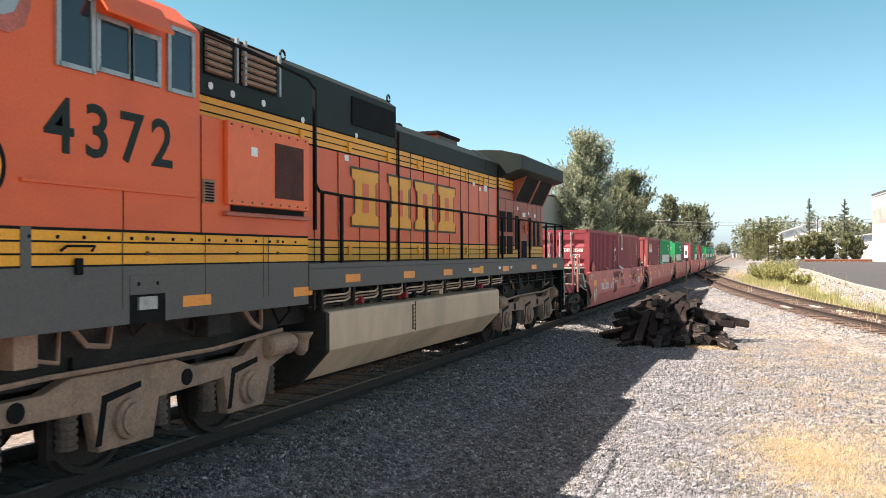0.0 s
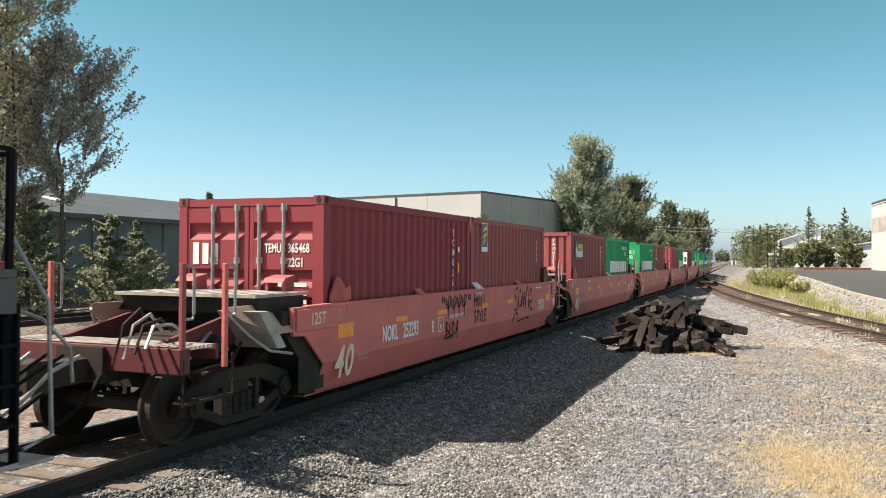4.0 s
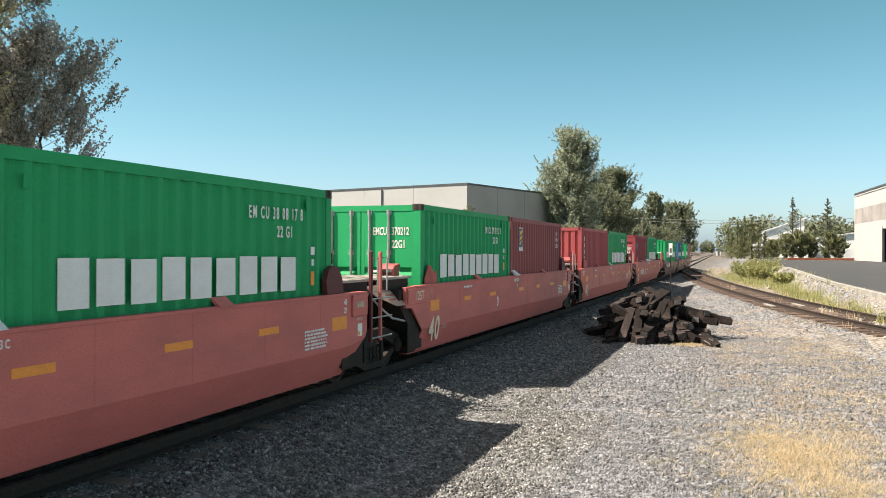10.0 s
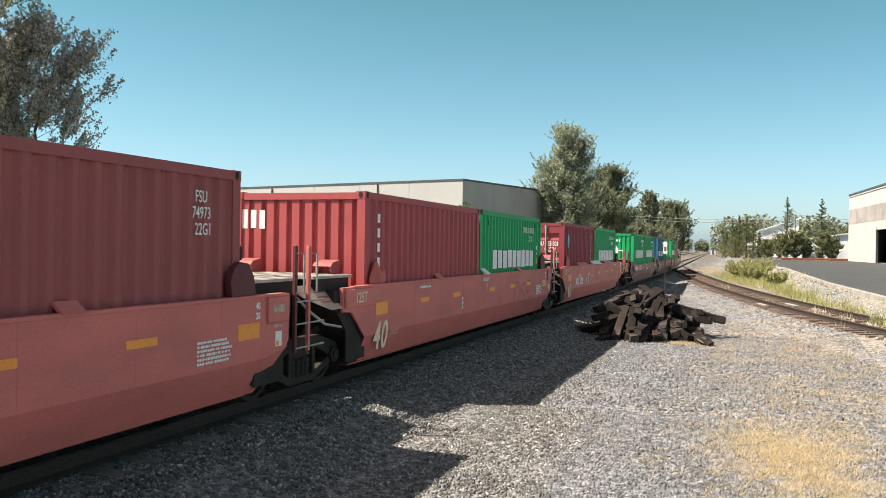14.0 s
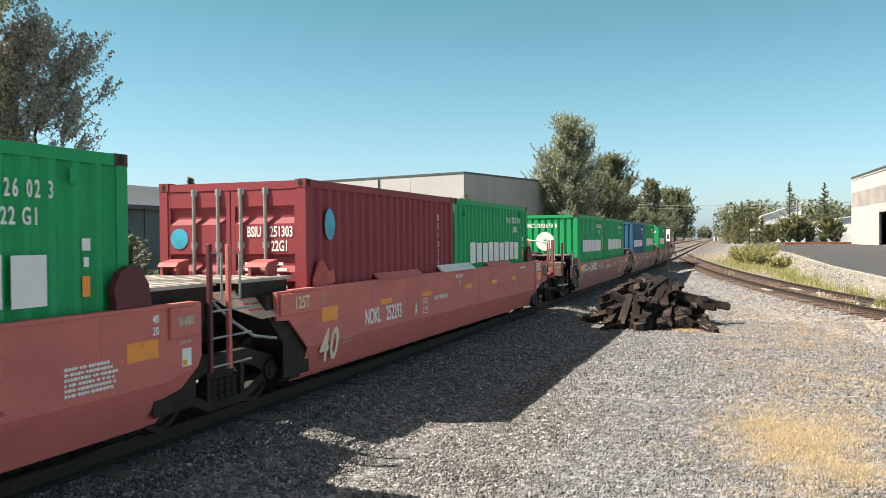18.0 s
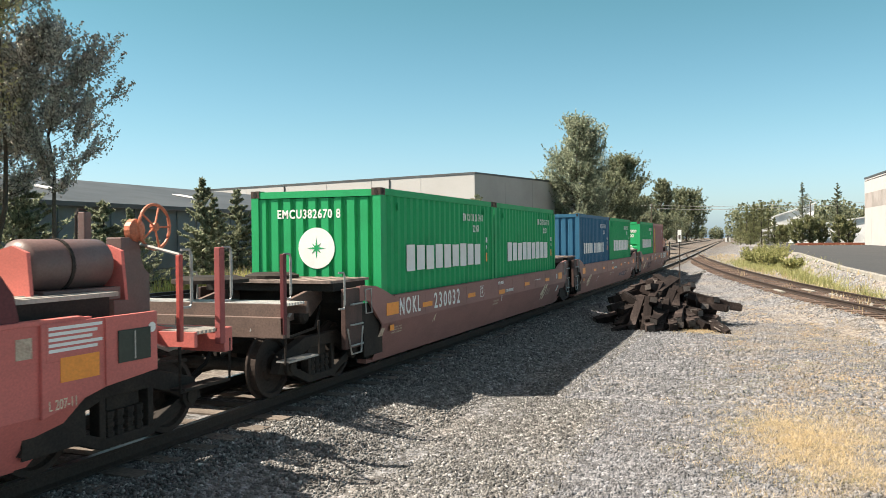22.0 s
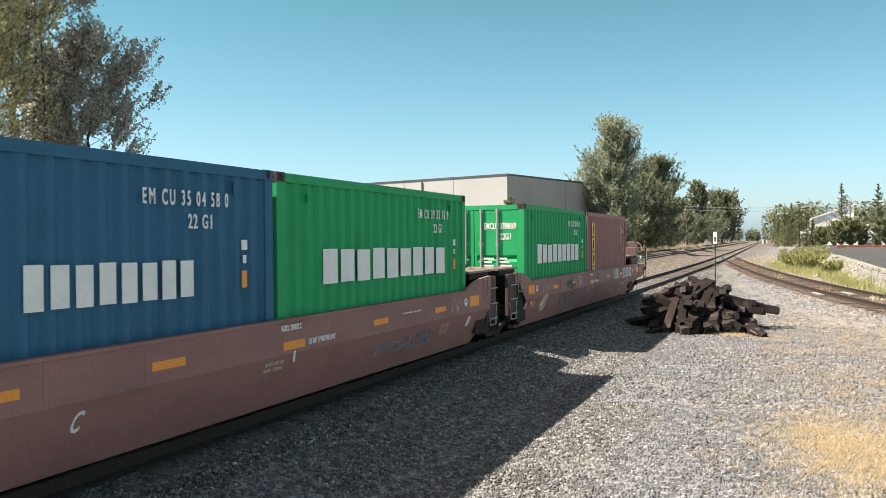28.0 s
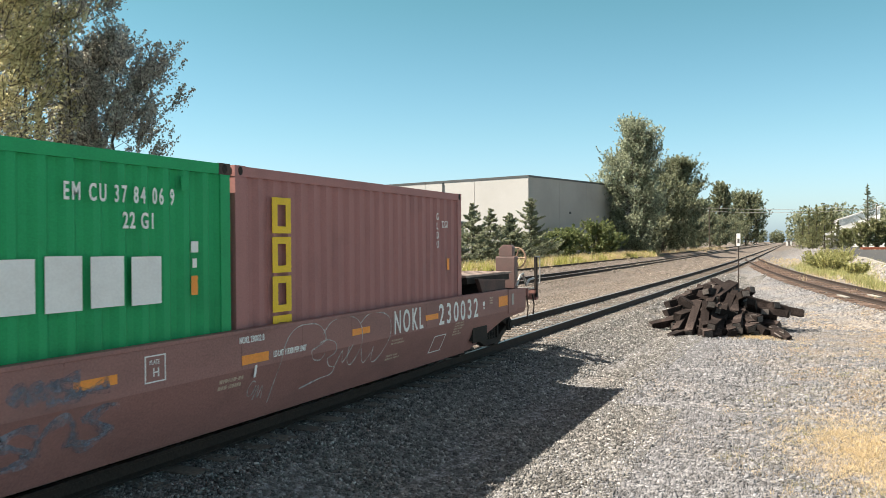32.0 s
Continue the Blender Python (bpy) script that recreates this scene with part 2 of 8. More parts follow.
old_tie = material("creosoted_tie_wood", (0.021, 0.0155, 0.0145), 0.9, spot=0.4, scale=3, grain=22, bump=0.6, per_object=0.5, dirt=(0.072, 0.055, 0.05), dirt_at=0.62, spec=0.2)
tie_end = material("sawn_tie_end", (0.105, 0.092, 0.086), 0.9, spot=0.4, scale=6, grain=30, bump=0.4, per_object=0.4)
MAROON = dict(spec=0.25, rough=0.6, spot=0.1, scale=1.3, grain=60, bump=0.05, dirt_at=0.62)
paint_maroon = material("maroon_container_paint", (0.338, 0.0918, 0.0905), dirt=(0.263, 0.0783, 0.0783), **MAROON)
paint_red = material("red_container_paint", (0.419, 0.0851, 0.0891), dirt=(0.317, 0.0756, 0.081), **MAROON)
paint_crimson = material("crimson_container_paint", (0.285, 0.05, 0.062), dirt=(0.215, 0.045, 0.053), **MAROON)
paint_green = material("green_container_paint", (0.009, 0.35, 0.128), dirt=(0.01, 0.27, 0.098), **MAROON)
paint_blue = material("blue_container_paint", (0.03, 0.135, 0.235), dirt=(0.028, 0.105, 0.18), **MAROON)
paint_gold = material("rust_brown_container_paint", (0.40, 0.185, 0.172), dirt=(0.31, 0.15, 0.142), **MAROON)
wagon_red = material("faded_red_wagon_paint", (0.663, 0.175, 0.152), 0.6, spot=0.12, scale=0.9, grain=50, bump=0.06, dirt_at=0.5, dirt=(0.525, 0.144, 0.125), streak=2.5)
wagon_brown = material("brown_wagon_paint", (0.325, 0.158, 0.14), 0.6, spot=0.2, scale=0.9, grain=50, bump=0.06, dirt=(0.235, 0.118, 0.105), streak=2.5)
# dark maroon of the posts; on the end guides it also stands for shadow
guide_dark = material("maroon_post_and_shadowed_guide_paint", (0.13, 0.028, 0.033), 0.6, spot=0.2, dirt=(0.085, 0.024, 0.026))
guide_red = material("bright_red_guide_paint", (0.55, 0.10, 0.085), 0.55, spot=0.15)
white_paint = material("white_stencil_paint", (0.86, 0.855, 0.83), 0.6, spot=0.05, scale=3, dirt=(0.77, 0.755, 0.73))
pale_paint = material("faded_stencil_paint", (0.55, 0.44, 0.34), 0.7, spot=0.25, scale=9, dirt=(0.35, 0.2, 0.15))
amber = material("amber_reflective_sheet", (0.95, 0.33, 0.055), 0.4, spot=0.1, scale=5, dirt=(0.76, 0.25, 0.045), dirt_at=0.62)
galvanised = material("galvanised_steel", (0.42, 0.42, 0.41), 0.45, 0.5, spot=0.15, scale=6, dirt=(0.28, 0.26, 0.24))
loco_orange = material("orange_loco_paint", (0.84, 0.132, 0.038), 0.42, spot=0.08, scale=0.8, grain=50, bump=0.03, dirt=(0.70, 0.112, 0.038), dirt_at=0.56, streak=2)
loco_yellow = material("yellow_loco_paint", (0.92, 0.385, 0.028), 0.45, spot=0.1, scale=1.5, dirt=(0.78, 0.31, 0.03), dirt_at=0.6)
loco_green = material("dark_green_loco_paint", (0.016, 0.026, 0.022), 0.6, spot=0.15, scale=1.2, dirt=(0.024, 0.03, 0.026), spec=0.2)
loco_grey = material("dark_grey_loco_paint", (0.115, 0.105, 0.098), 0.65, spot=0.12, scale=1.2, dirt=(0.13, 0.115, 0.10))
loco_rim = material("dark_olive_outline_paint", (0.07, 0.055, 0.035), 0.6, spot=0.15)
loco_black = material("black_panel_line", (0.010, 0.010, 0.010), 0.8, spot=0.1, spec=0.15)
truck_brown = material("dusty_brown_truck_frame", (0.38, 0.235, 0.16), 0.8, spot=0.22, scale=4, dirt=(0.20, 0.135, 0.10))
truck_dark = material("sooty_brown_truck_steel", (0.13, 0.092, 0.07), 0.8, spot=0.3, scale=4, dirt=(0.07, 0.052, 0.043))
tank_tan = material("dusty_tan_fuel_tank", (0.72, 0.50, 0.34), 0.65, spot=0.12, scale=1.2, grain=40, dirt=(0.48, 0.34, 0.235), streak=0.4)
hose_red = material("red_fitting_paint", (0.35, 0.02, 0.03), 0.5)
window_dark = glass_material("dark_window_glass")
loco_bright = material("bright_orange_loco_paint", (0.95, 0.17, 0.05), 0.4, spot=0.06, scale=1.0, dirt=(0.75, 0.13, 0.04))
rust_screen = material("rusty_screen", (0.09, 0.028, 0.018), 0.8, spot=0.3)
# cab corner orange made paler: the sunlight is put into the colour
loco_pink = material("sunlit_frame_paint", (0.55, 0.14, 0.10), 0.5)
concrete_light = material("light_tilt_up_concrete", (0.467, 0.447, 0.443), 0.85, spot=0.06, scale=0.15, grain=8, bump=0.05, dirt=(0.41, 0.394, 0.385))
concrete_grey = material("grey_tilt_up_concrete", (0.40, 0.39, 0.37), 0.85, spot=0.06, scale=0.15, grain=8, bump=0.05, dirt=(0.34, 0.33, 0.31))
concrete_pale = material("pale_grey_tilt_up_concrete", (0.432, 0.432, 0.428), 0.85, spot=0.06, scale=0.15, grain=8, bump=0.05, dirt=(0.382, 0.382, 0.374))
beige_band = material("beige_painted_band", (0.353, 0.323, 0.307), 0.85, spot=0.06, scale=0.2, grain=8, bump=0.05)
roof_metal = material("dark_grey_metal_roof", (0.10, 0.105, 0.11), 0.5, 0.3, spot=0.1, scale=0.3)
wall_metal = material("blue_grey_metal_wall", (0.17, 0.21, 0.23), 0.6, 0.2, spot=0.15, scale=0.4, dirt=(0.12, 0.13, 0.13))
white_wall = material("white_building_paint", (0.86, 0.86, 0.85), 0.7, spot=0.05, scale=0.2)
asphalt = material("asphalt", (0.05, 0.052, 0.055), 0.9, spot=0.3, scale=0.3, grain=60, bump=0.3, dirt=(0.07, 0.07, 0.07))
kerb_stone = material("pale_concrete_kerb", (0.324, 0.31, 0.281), 0.9, spot=0.15, scale=2)
red_earth = material("red_bark_mulch", (0.22, 0.075, 0.045), 0.95, spot=0.4, scale=1.5, grain=12, bump=0.5)
bark = material("tree_bark", (0.10, 0.085, 0.07), 0.9, spot=0.4, scale=4, grain=20, bump=0.5)
pole_wood = material("weathered_pole_wood", (0.16, 0.13, 0.10), 0.9, spot=0.3)
loco_rear = material("soot_stained_orange_paint", (0.45, 0.12, 0.075), 0.55, spot=0.12, scale=1.2, grain=40, bump=0.04, dirt=(0.34, 0.10, 0.06), streak=2)
deck_grey = material("grey_grating_deck", (0.43, 0.405, 0.37), 0.6, 0.2, spot=0.2, scale=3, dirt=(0.24, 0.215, 0.185))

# ---- mesh helpers ----
class Build:
    """Collects boxes, prisms and tubes into one mesh."""

    def __init__(self):
        self.v, self.f = [], []

    def add(self, verts, faces):
        k = len(self.v)
        self.v += [tuple(p) for p in verts]
        self.f += [tuple(i + k for i in q) for q in faces]
        return self

    def box(self, x0, x1, y0, y1, z0, z1):
        return self.add([(x, y, z) for x in (x0, x1) for y in (y0, y1) for z in (z0, z1)],
                        [(0, 1, 3, 2), (4, 6, 7, 5), (0, 4, 5, 1), (2, 3, 7, 6), (0, 2, 6, 4), (1, 5, 7, 3)])

    def prism(self, outline, axis, a, b):
        """A closed outline (two coordinates a point, in the order of the other two axes) drawn from a to b along axis 0, 1 or 2."""
        def at(p, q):
            r = list(p)
            r.insert(axis, q)
            return r
        n = len(outline)
        faces = [tuple(range(n)), tuple(range(2 * n - 1, n - 1, -1))]
        faces += [(i, n + i, n + (i + 1) % n, (i + 1) % n) for i in range(n)]
        return self.add([at(p, a) for p in outline] + [at(p, b) for p in outline], faces)

    def tube(self, points, r, sides=8, cap=True):
        """A round bar along points."""
        pts = [Vector(p) for p in points]
        k, rings = len(self.v), []
        for i, p in enumerate(pts):
            d = (pts[min(i + 1, len(pts) - 1)] - pts[max(i - 1, 0)]).normalized()
            s = d.cross(Vector((0, 0, 1)) if abs(d.z) < 0.9 else Vector((1, 0, 0))).normalized()
            u = s.cross(d)
            rr = r[i] if isinstance(r, (list, tuple)) else r
            rings.append([p + rr * (math.cos(a) * s + math.sin(a) * u) for a in (2 * math.pi * j / sides for j in range(sides))])
        for ring in rings:
            self.v += [tuple(q) for q in ring]
        for i in range(len(rings) - 1):
            for j in range(sides):
                a, b = k + i * sides + j, k + i * sides + (j + 1) % sides
                self.f.append((a, b, b + sides, a + sides))
        if cap:
            self.f.append(tuple(k + j for j in reversed(range(sides))))
            self.f.append(tuple(k + (len(rings) - 1) * sides + j for j in range(sides)))
        return self

    def lathe(self, profile, axis, centre, sides=24):
        """Turns (distance along axis, radius) pairs round an axis through centre."""
        k = len(self.v)
        o = [i for i in range(3) if i != axis]
        for d, r in profile:
            for j in range(sides):
                a = 2 * math.pi * j / sides
                p = list(centre)
                p[axis] += d
                p[o[0]] += r * math.cos(a)
                p[o[1]] += r * math.sin(a)
                self.v.append(tuple(p))
        for i in range(len(profile) - 1):
            for j in range(sides):
                a, b = k + i * sides + j, k + i * sides + (j + 1) % sides
                self.f.append((a, b, b + sides, a + sides))
        self.f.append(tuple(k + j for j in range(sides)))
        self.f.append(tuple(k + (len(profile) - 1) * sides + j for j in reversed(range(sides))))
        return self

    def mesh(self, name, mat, smooth=False):
        me = bpy.data.meshes.new(name)
        me.from_pydata(self.v, [], self.f)
        bm = bmesh.new()
        bm.from_mesh(me)
        bmesh.ops.recalc_face_normals(bm, faces=bm.faces)
        bm.to_mesh(me)
        bm.free()
        if smooth:
            me.shade_smooth()
        me.materials.append(mat)
        return me


def part(name, shape, mat, parent=None, label="", bevel=0.0, smooth=False):
    """Links a Build (or a mesh) as one mesh object under a thing or part."""
    ob = new(name, shape.mesh(name, mat, smooth) if isinstance(shape, Build) else shape)
    if parent:
        ob.parent = parent
    if bevel:
        b = ob.modifiers.new("edge", "BEVEL")
        b.width, b.segments, b.limit_method, b.angle_limit = bevel, 2, "ANGLE", radians(40)
    if label:
        ob["label"] = label
    return ob


def thing(name, label, category, group="", kind="", at=None):
    ob = new(name)
    ob.empty_display_size = 0.3
    if at is not None:
        ob.matrix_basis = at
    return tagged(ob, label, category, group, kind)


def raw_mesh(name, verts, faces, mat, smooth=False):
    """A large mesh from arrays; faces all have the same number of corners."""
    verts, faces = np.asarray(verts, np.float32), np.asarray(faces, np.int32)
    me = bpy.data.meshes.new(name)
    k, c = faces.shape
    me.vertices.add(len(verts))
    me.vertices.foreach_set("co", verts.ravel())
    me.loops.add(k * c)
    me.loops.foreach_set("vertex_index", faces.ravel())
    me.polygons.add(k)
    me.polygons.foreach_set("loop_start", np.arange(0, k * c, c, dtype=np.int32))
    me.update(calc_edges=True)
    me.validate()
    me.materials.append(mat)
    if smooth:
        me.shade_smooth()
    return me


GLYPHS = {}


def words(text, size, mat, squeeze=1.0, gap=1.0, bold=0.0, depth=0.004):
    """A mesh of stencilled characters in the plane of local x and y, from the baseline's start."""
    key = (text, size, mat.name, squeeze, gap, bold)
    if key not in GLYPHS:
        cu = bpy.data.curves.new("stencil", "FONT")
        cu.body, cu.size, cu.extrude, cu.offset, cu.space_character = text, size / 0.73, depth / 2, bold, gap
        cu.resolution_u = 3
        ob = new("stencil", cu)
        me = bpy.data.meshes.new_from_object(ob)
        me.transform(Matrix.Diagonal((squeeze, 1, 1, 1)))
        bpy.data.objects.remove(ob)
        bpy.data.curves.remove(cu)
        me.materials.clear()
        me.materials.append(mat)
        GLYPHS[key] = me
    return GLYPHS[key]


def side_pose(x, y, z, lean=0.0):
    """Local x of a marking runs along +y, local y up, its face towards +x."""
    return Matrix.Translation((x, y, z)) @ Matrix(((0, 0, 1, 0), (1, 0, 0, 0), (0, 1, 0, 0), (0, 0, 0, 1))) @ pose(0, 0, 0, lean)


def end_pose(x, y, z):
    """Local x of a marking runs along +x, local y up, its face towards -y."""
    return pose(x, y, z, 90)


def mark(me, m, parent, name="marking", label=""):
    ob = part(name, me, None, parent, label)
    ob.matrix_basis = m
    return ob


def bars(rows, mat):
    """Plain bars (x0, x1, y0, y1) in the plane of local x and y."""
    b = Build()
    for x0, x1, y0, y1 in rows:
        b.box(x0, x1, y0, y1, -0.002, 0.002)
    return b.mesh("bars", mat)


def joined_bars(rows, mat):
    """Bars that touch, welded where they share corners."""
    cuts = sorted({round(v, 4) for q in rows for v in q[:2]})
    b = Build()
    low, high = max(q[2] for q in rows), min(q[3] for q in rows)
    levels = [0.0, low, high, max(q[3] for q in rows)]
    for x in cuts:
        b.v += [(x, y, z) for z in (-0.002, 0.002) for y in levels]
    for i, (x0, x1) in enumerate(zip(cuts, cuts[1:])):
        tall = any(q[0] <= x0 + 1e-4 and q[1] >= x1 - 1e-4 and q[2] == 0 for q in rows)
        for j in ((0, 1, 2) if tall else (1,)):
            p, q = 8 * i + 4 + j, 8 * i + 12 + j
            b.f.append((p, q, q + 1, p + 1))
    return b.mesh("joined_bars", mat)


# ---- the ground and tracks ----
def centre(y, shift=0.0):
    """Centre of a track that runs beside the near one."""
    if y < 30:
        o = 0.0
    elif y < 100:
        o = -0.0002 * (y - 30) ** 2
    else:
        o = -0.98 - 0.028 * (y - 100)
    return -6.847 + shift + o


SPUR = [(10, 9.6), (20, 6.0), (30, 3.2), (38, 1.5), (46, 0.05), (55, -1.4), (70, -3.4), (85, -5.2), (100, -6.9), (115, -8.15), (125, -8.62)]
LOT_EDGE = [(-60, 14), (0, 9.5), (20, 6.6), (33, 5.0), (49, 4.2), (91, 3.8), (112, 1.6), (124, 1.2), (400, 1.2)]
LOT_Z = 0.30
YARD = -0.48


def along(table, y):
    """x at y on a line of (y, x) corners."""
    return float(np.interp(y, [p[0] for p in table], [p[1] for p in table]))


def ground_height(x, y):
    """Flat yard, ballast banks under the tracks, a bank up to the paved lot."""
    z = YARD
    for shift in (0.0, -8.3, -14.9):
        d = abs(x - centre(y, shift))
        top = -0.185 if shift == 0 else -0.115
        if d < 1.5:
            z = max(z, top)
        elif d < 2.9:
            z = max(z, top + (YARD - top) * (d - 1.5) / 1.4)
    if 8 < y < 126:
        d = abs(x - along(SPUR, y))
        if d < 2.6:
            z = max(z, -0.225 + (YARD + 0.225) * max(0.0, d - 1.4) / 1.2)
    e = along(LOT_EDGE, y)
    if x > e - 0.9:
        z = max(z, min(LOT_Z - 0.05, YARD + (LOT_Z - 0.05 - YARD) * (x - e + 0.9) / 0.9))
    return z + 0.02 * noise.noise((x * 0.8, y * 0.8, 0)) * (1 if x > -5 else 0.4)


xs = sorted(set([-1600, -800, -400, -200, -120, -80, -60, -50, -42, -36, -32] + [round(-30 + 0.5 * k, 2) for k in range(0, 84)] + [13, 16, 20, 28, 40, 60, 100, 200, 400, 800, 1600]))
ys = sorted(set([-600, -200, -80, -40, -20, -10, -5] + [round(k * 0.8, 2) for k in range(0, 70)] + [56 + 2 * k for k in range(0, 38)] + [135, 145, 160, 180, 200, 230, 260, 300, 350, 420, 500, 600, 800, 1200, 2500]))
gv = [(x, y, ground_height(x, y)) for y in ys for x in xs]
gf = [(j * len(xs) + i, j * len(xs) + i + 1, (j + 1) * len(xs) + i + 1, (j + 1) * len(xs) + i) for j in range(len(ys) - 1) for i in range(len(xs) - 1)]
ground = new("ground", raw_mesh("ground", gv, gf, ground_material(), smooth=True))
tagged(ground, "grey crushed-stone rail yard ground with sandy patches", "ground", kind="structure")


def sweep(name, line, section, mat):
    """A rail or kerb: a section (sideways, up) drawn along points."""
    b = Build()
    pts = [Vector(p) for p in line]
    k = len(section)
    for i, p in enumerate(pts):
        d = (pts[min(i + 1, len(pts) - 1)] - pts[max(i - 1, 0)])
        s = Vector((d.y, -d.x, 0)).normalized()
        b.v += [tuple(p + s * u + Vector((0, 0, w))) for u, w in section]
    for i in range(len(pts) - 1):
        for j in range(k):
            b.f.append((i * k + j, i * k + (j + 1) % k, (i + 1) * k + (j + 1) % k, (i + 1) * k + j))
    b.f += [tuple(range(k)), tuple((len(pts) - 1) * k + j for j in reversed(range(k)))]
    return b.mesh(name, mat)


RAIL = [(-0.07, -0.17), (0.07, -0.17), (0.07, -0.155), (0.012, -0.13), (0.012, -0.045), (0.036, -0.035), (0.036, -0.004), (-0.036, -0.004), (-0.036, -0.035), (-0.012, -0.045), (-0.012, -0.13), (-0.07, -0.155)]
HEAD = [(-0.033, -0.0035), (0.033, -0.0035), (0.028, 0.0), (-0.028, 0.0)]
TRACK_YS = [-40 + 2 * k for k in range(30)] + [20 + 4 * k for k in range(45)] + [200 + 20 * k for k in range(30)]
SLEEPER = Build().box(-1.3, 1.3, -0.115, 0.115, -0.18, 0.0).mesh("sleeper", tie_wood)


def track(name, label, line, z=0.0, worn=True, ties=None, wood=None):
    root = thing(name, label, "railway track", kind="structure")
    for s in (-0.7525, 0.7525):
        pts = []
        for i, (x, y) in enumerate(line):
            a, b = line[max(i - 1, 0)], line[min(i + 1, len(line) - 1)]
            d = Vector((b[0] - a[0], b[1] - a[1], 0)).normalized()
            pts.append((x + s * d.y, y - s * d.x, z))
        r = part("rail", sweep("rail", pts, RAIL, rail_steel), None, root, "rusty-sided steel rail")
        part("rail_head", sweep("rail_head", pts, HEAD, rail_head if worn else rail_steel), None, r, "bright worn rail head" if worn else "rusty rail head")
    if ties:
        rnd = random.Random(4)
        y = ties[0]
        lx = [(q[1], q[0]) for q in line]
        while y < ties[1]:
            x = float(np.interp(y, [q[0] for q in lx], [q[1] for q in lx]))
            x2 = float(np.interp(y + 0.5, [q[0] for q in lx], [q[1] for q in lx]))
            o = part("sleeper", wood or SLEEPER, None, root)
            o.matrix_basis = pose(x + rnd.uniform(-0.04, 0.04), y, z - 0.162 + rnd.uniform(-0.012, 0.0), 0, 0, -math.degrees(math.atan((x2 - x) / 0.5)) + rnd.uniform(-1.5, 1.5))
            y += 0.54 + rnd.uniform(-0.03, 0.03)
    return root


track("track_near", "straight railway track with rusty rails on weathered wooden ties", [(centre(y), y) for y in TRACK_YS], 0.0, True, (-6, 90))
track("track_middle", "railway track on a ballast bed", [(centre(y, -8.3), y) for y in TRACK_YS], 0.06, True, (30, 70))
track("track_far", "railway track on a ballast bed", [(centre(y, -14.9), y) for y in TRACK_YS], 0.06, True, (40, 75))
spur_line = [(along(SPUR, y), y) for y in [10 + 2.5 * k for k in range(47)]]
# smooth the spur's corners
for _ in range(4):
    spur_line = [spur_line[0]] + [tuple((a + 2 * b + c) / 4 for a, b, c in zip(p, q, r)) for p, q, r in zip(spur_line, spur_line[1:], spur_line[2:])] + [spur_line[-1]]
track("track_spur", "curving rusty spur track joining the line", spur_line, -0.02, False, (20, 112), Build().box(-1.3, 1.3, -0.12, 0.12, -0.18, 0.0).mesh("sleeper", spur_wood))

# ---- heap of old ties ----
heap = thing("tie_heap", "tumbled heap of old dark railway ties", "tie heap", at=None)
heap.location = (-2.66, 25.35, -0.24)
rnd = random.Random(12)
OLD_TIES = []
for length in (0.42, 0.62, 0.95, 1.2):
    t = Build().box(-length, length, -0.11, 0.11, -0.09, 0.09)
    t.v = [(x + rnd.uniform(-0.03, 0.03), y + rnd.uniform(-0.012, 0.012), z + rnd.uniform(-0.012, 0.012)) for x, y, z in t.v]
    OLD_TIES.append((length, t.mesh("old_tie", old_tie)))
TIE_END = Build().box(-0.004, 0.004, -0.095, 0.095, -0.075, 0.075).mesh("tie_end", tie_end)
spots = []
for ring, (count, q, z, tilt) in enumerate(((28, 0.92, -0.13, 6), (22, 0.70, -0.1, 6), (28, 0.82, 0.06, 13), (26, 0.7, 0.26, 17), (22, 0.53, 0.45, 17), (16, 0.36, 0.63, 15), (10, 0.19, 0.79, 12))):
    for k in range(count):
        a = 2 * math.pi * (k + 0.41 * ring) / count + rnd.uniform(-0.12, 0.12)
        x, y = 1.38 * q * math.cos(a), 2.3 * q * math.sin(a)
        turn = math.degrees(math.atan2(y, x)) + rnd.choice((rnd.uniform(-30, 30), rnd.uniform(-30, 30), rnd.uniform(55, 125)))
        if rnd.random() < 0.4:
            turn = rnd.choice((-90, 90)) + rnd.uniform(-35, 35)
        spots.append((x, y, z + rnd.uniform(-0.05, 0.05), rnd.uniform(-16, 16), tilt + rnd.uniform(-12, 12), turn))
# long ones that stick out of the heap on its flanks
spots = [(q, rnd.choice((0, 0, 0, 1, 1, 2))) for q in spots]
for x, y, z, tilt, turn, size in ((0.95, -0.5, 0.40, 7, -8, 2), (1.05, -0.15, 0.48, 9, 2, 3), (1.1, 0.3, 0.42, 11, 14, 3), (0.7, -1.0, 0.26, 6, -40, 1), (0.9, 0.0, 0.60, 14, -3, 2), (0.75, -1.25, 0.1, 8, -55, 1),
                                 (-0.7, -0.95, 0.50, 12, 230, 2), (-0.8, -0.6, 0.66, 8, 238, 2), (-0.7, -0.2, 0.80, 12, 243, 2), (-0.6, -1.4, 0.34, 10, 236, 1), (-0.45, 0.0, 0.90, 10, 232, 1), (-0.9, 0.2, 0.5, 4, 226, 1),
                                 (-0.5, -1.85, 0.22, 38, 262, 1), (-0.22, -1.95, 0.16, 44, 270, 1), (0.08, -1.9, 0.12, 36, 281, 1), (-0.75, -1.7, 0.2, 34, 250, 1), (0.2, -0.6, 0.88, 16, 250, 1), (0.05, 0.2, 0.96, 14, 300, 1), (0.45, -0.9, 0.62, 28, 276, 1), (0.3, -1.3, 0.45, 30, 262, 1), (-0.1, -1.2, 0.66, 30, 256, 1)):
    spots.append(((x, y, z, rnd.uniform(-14, 14), tilt, turn), size))
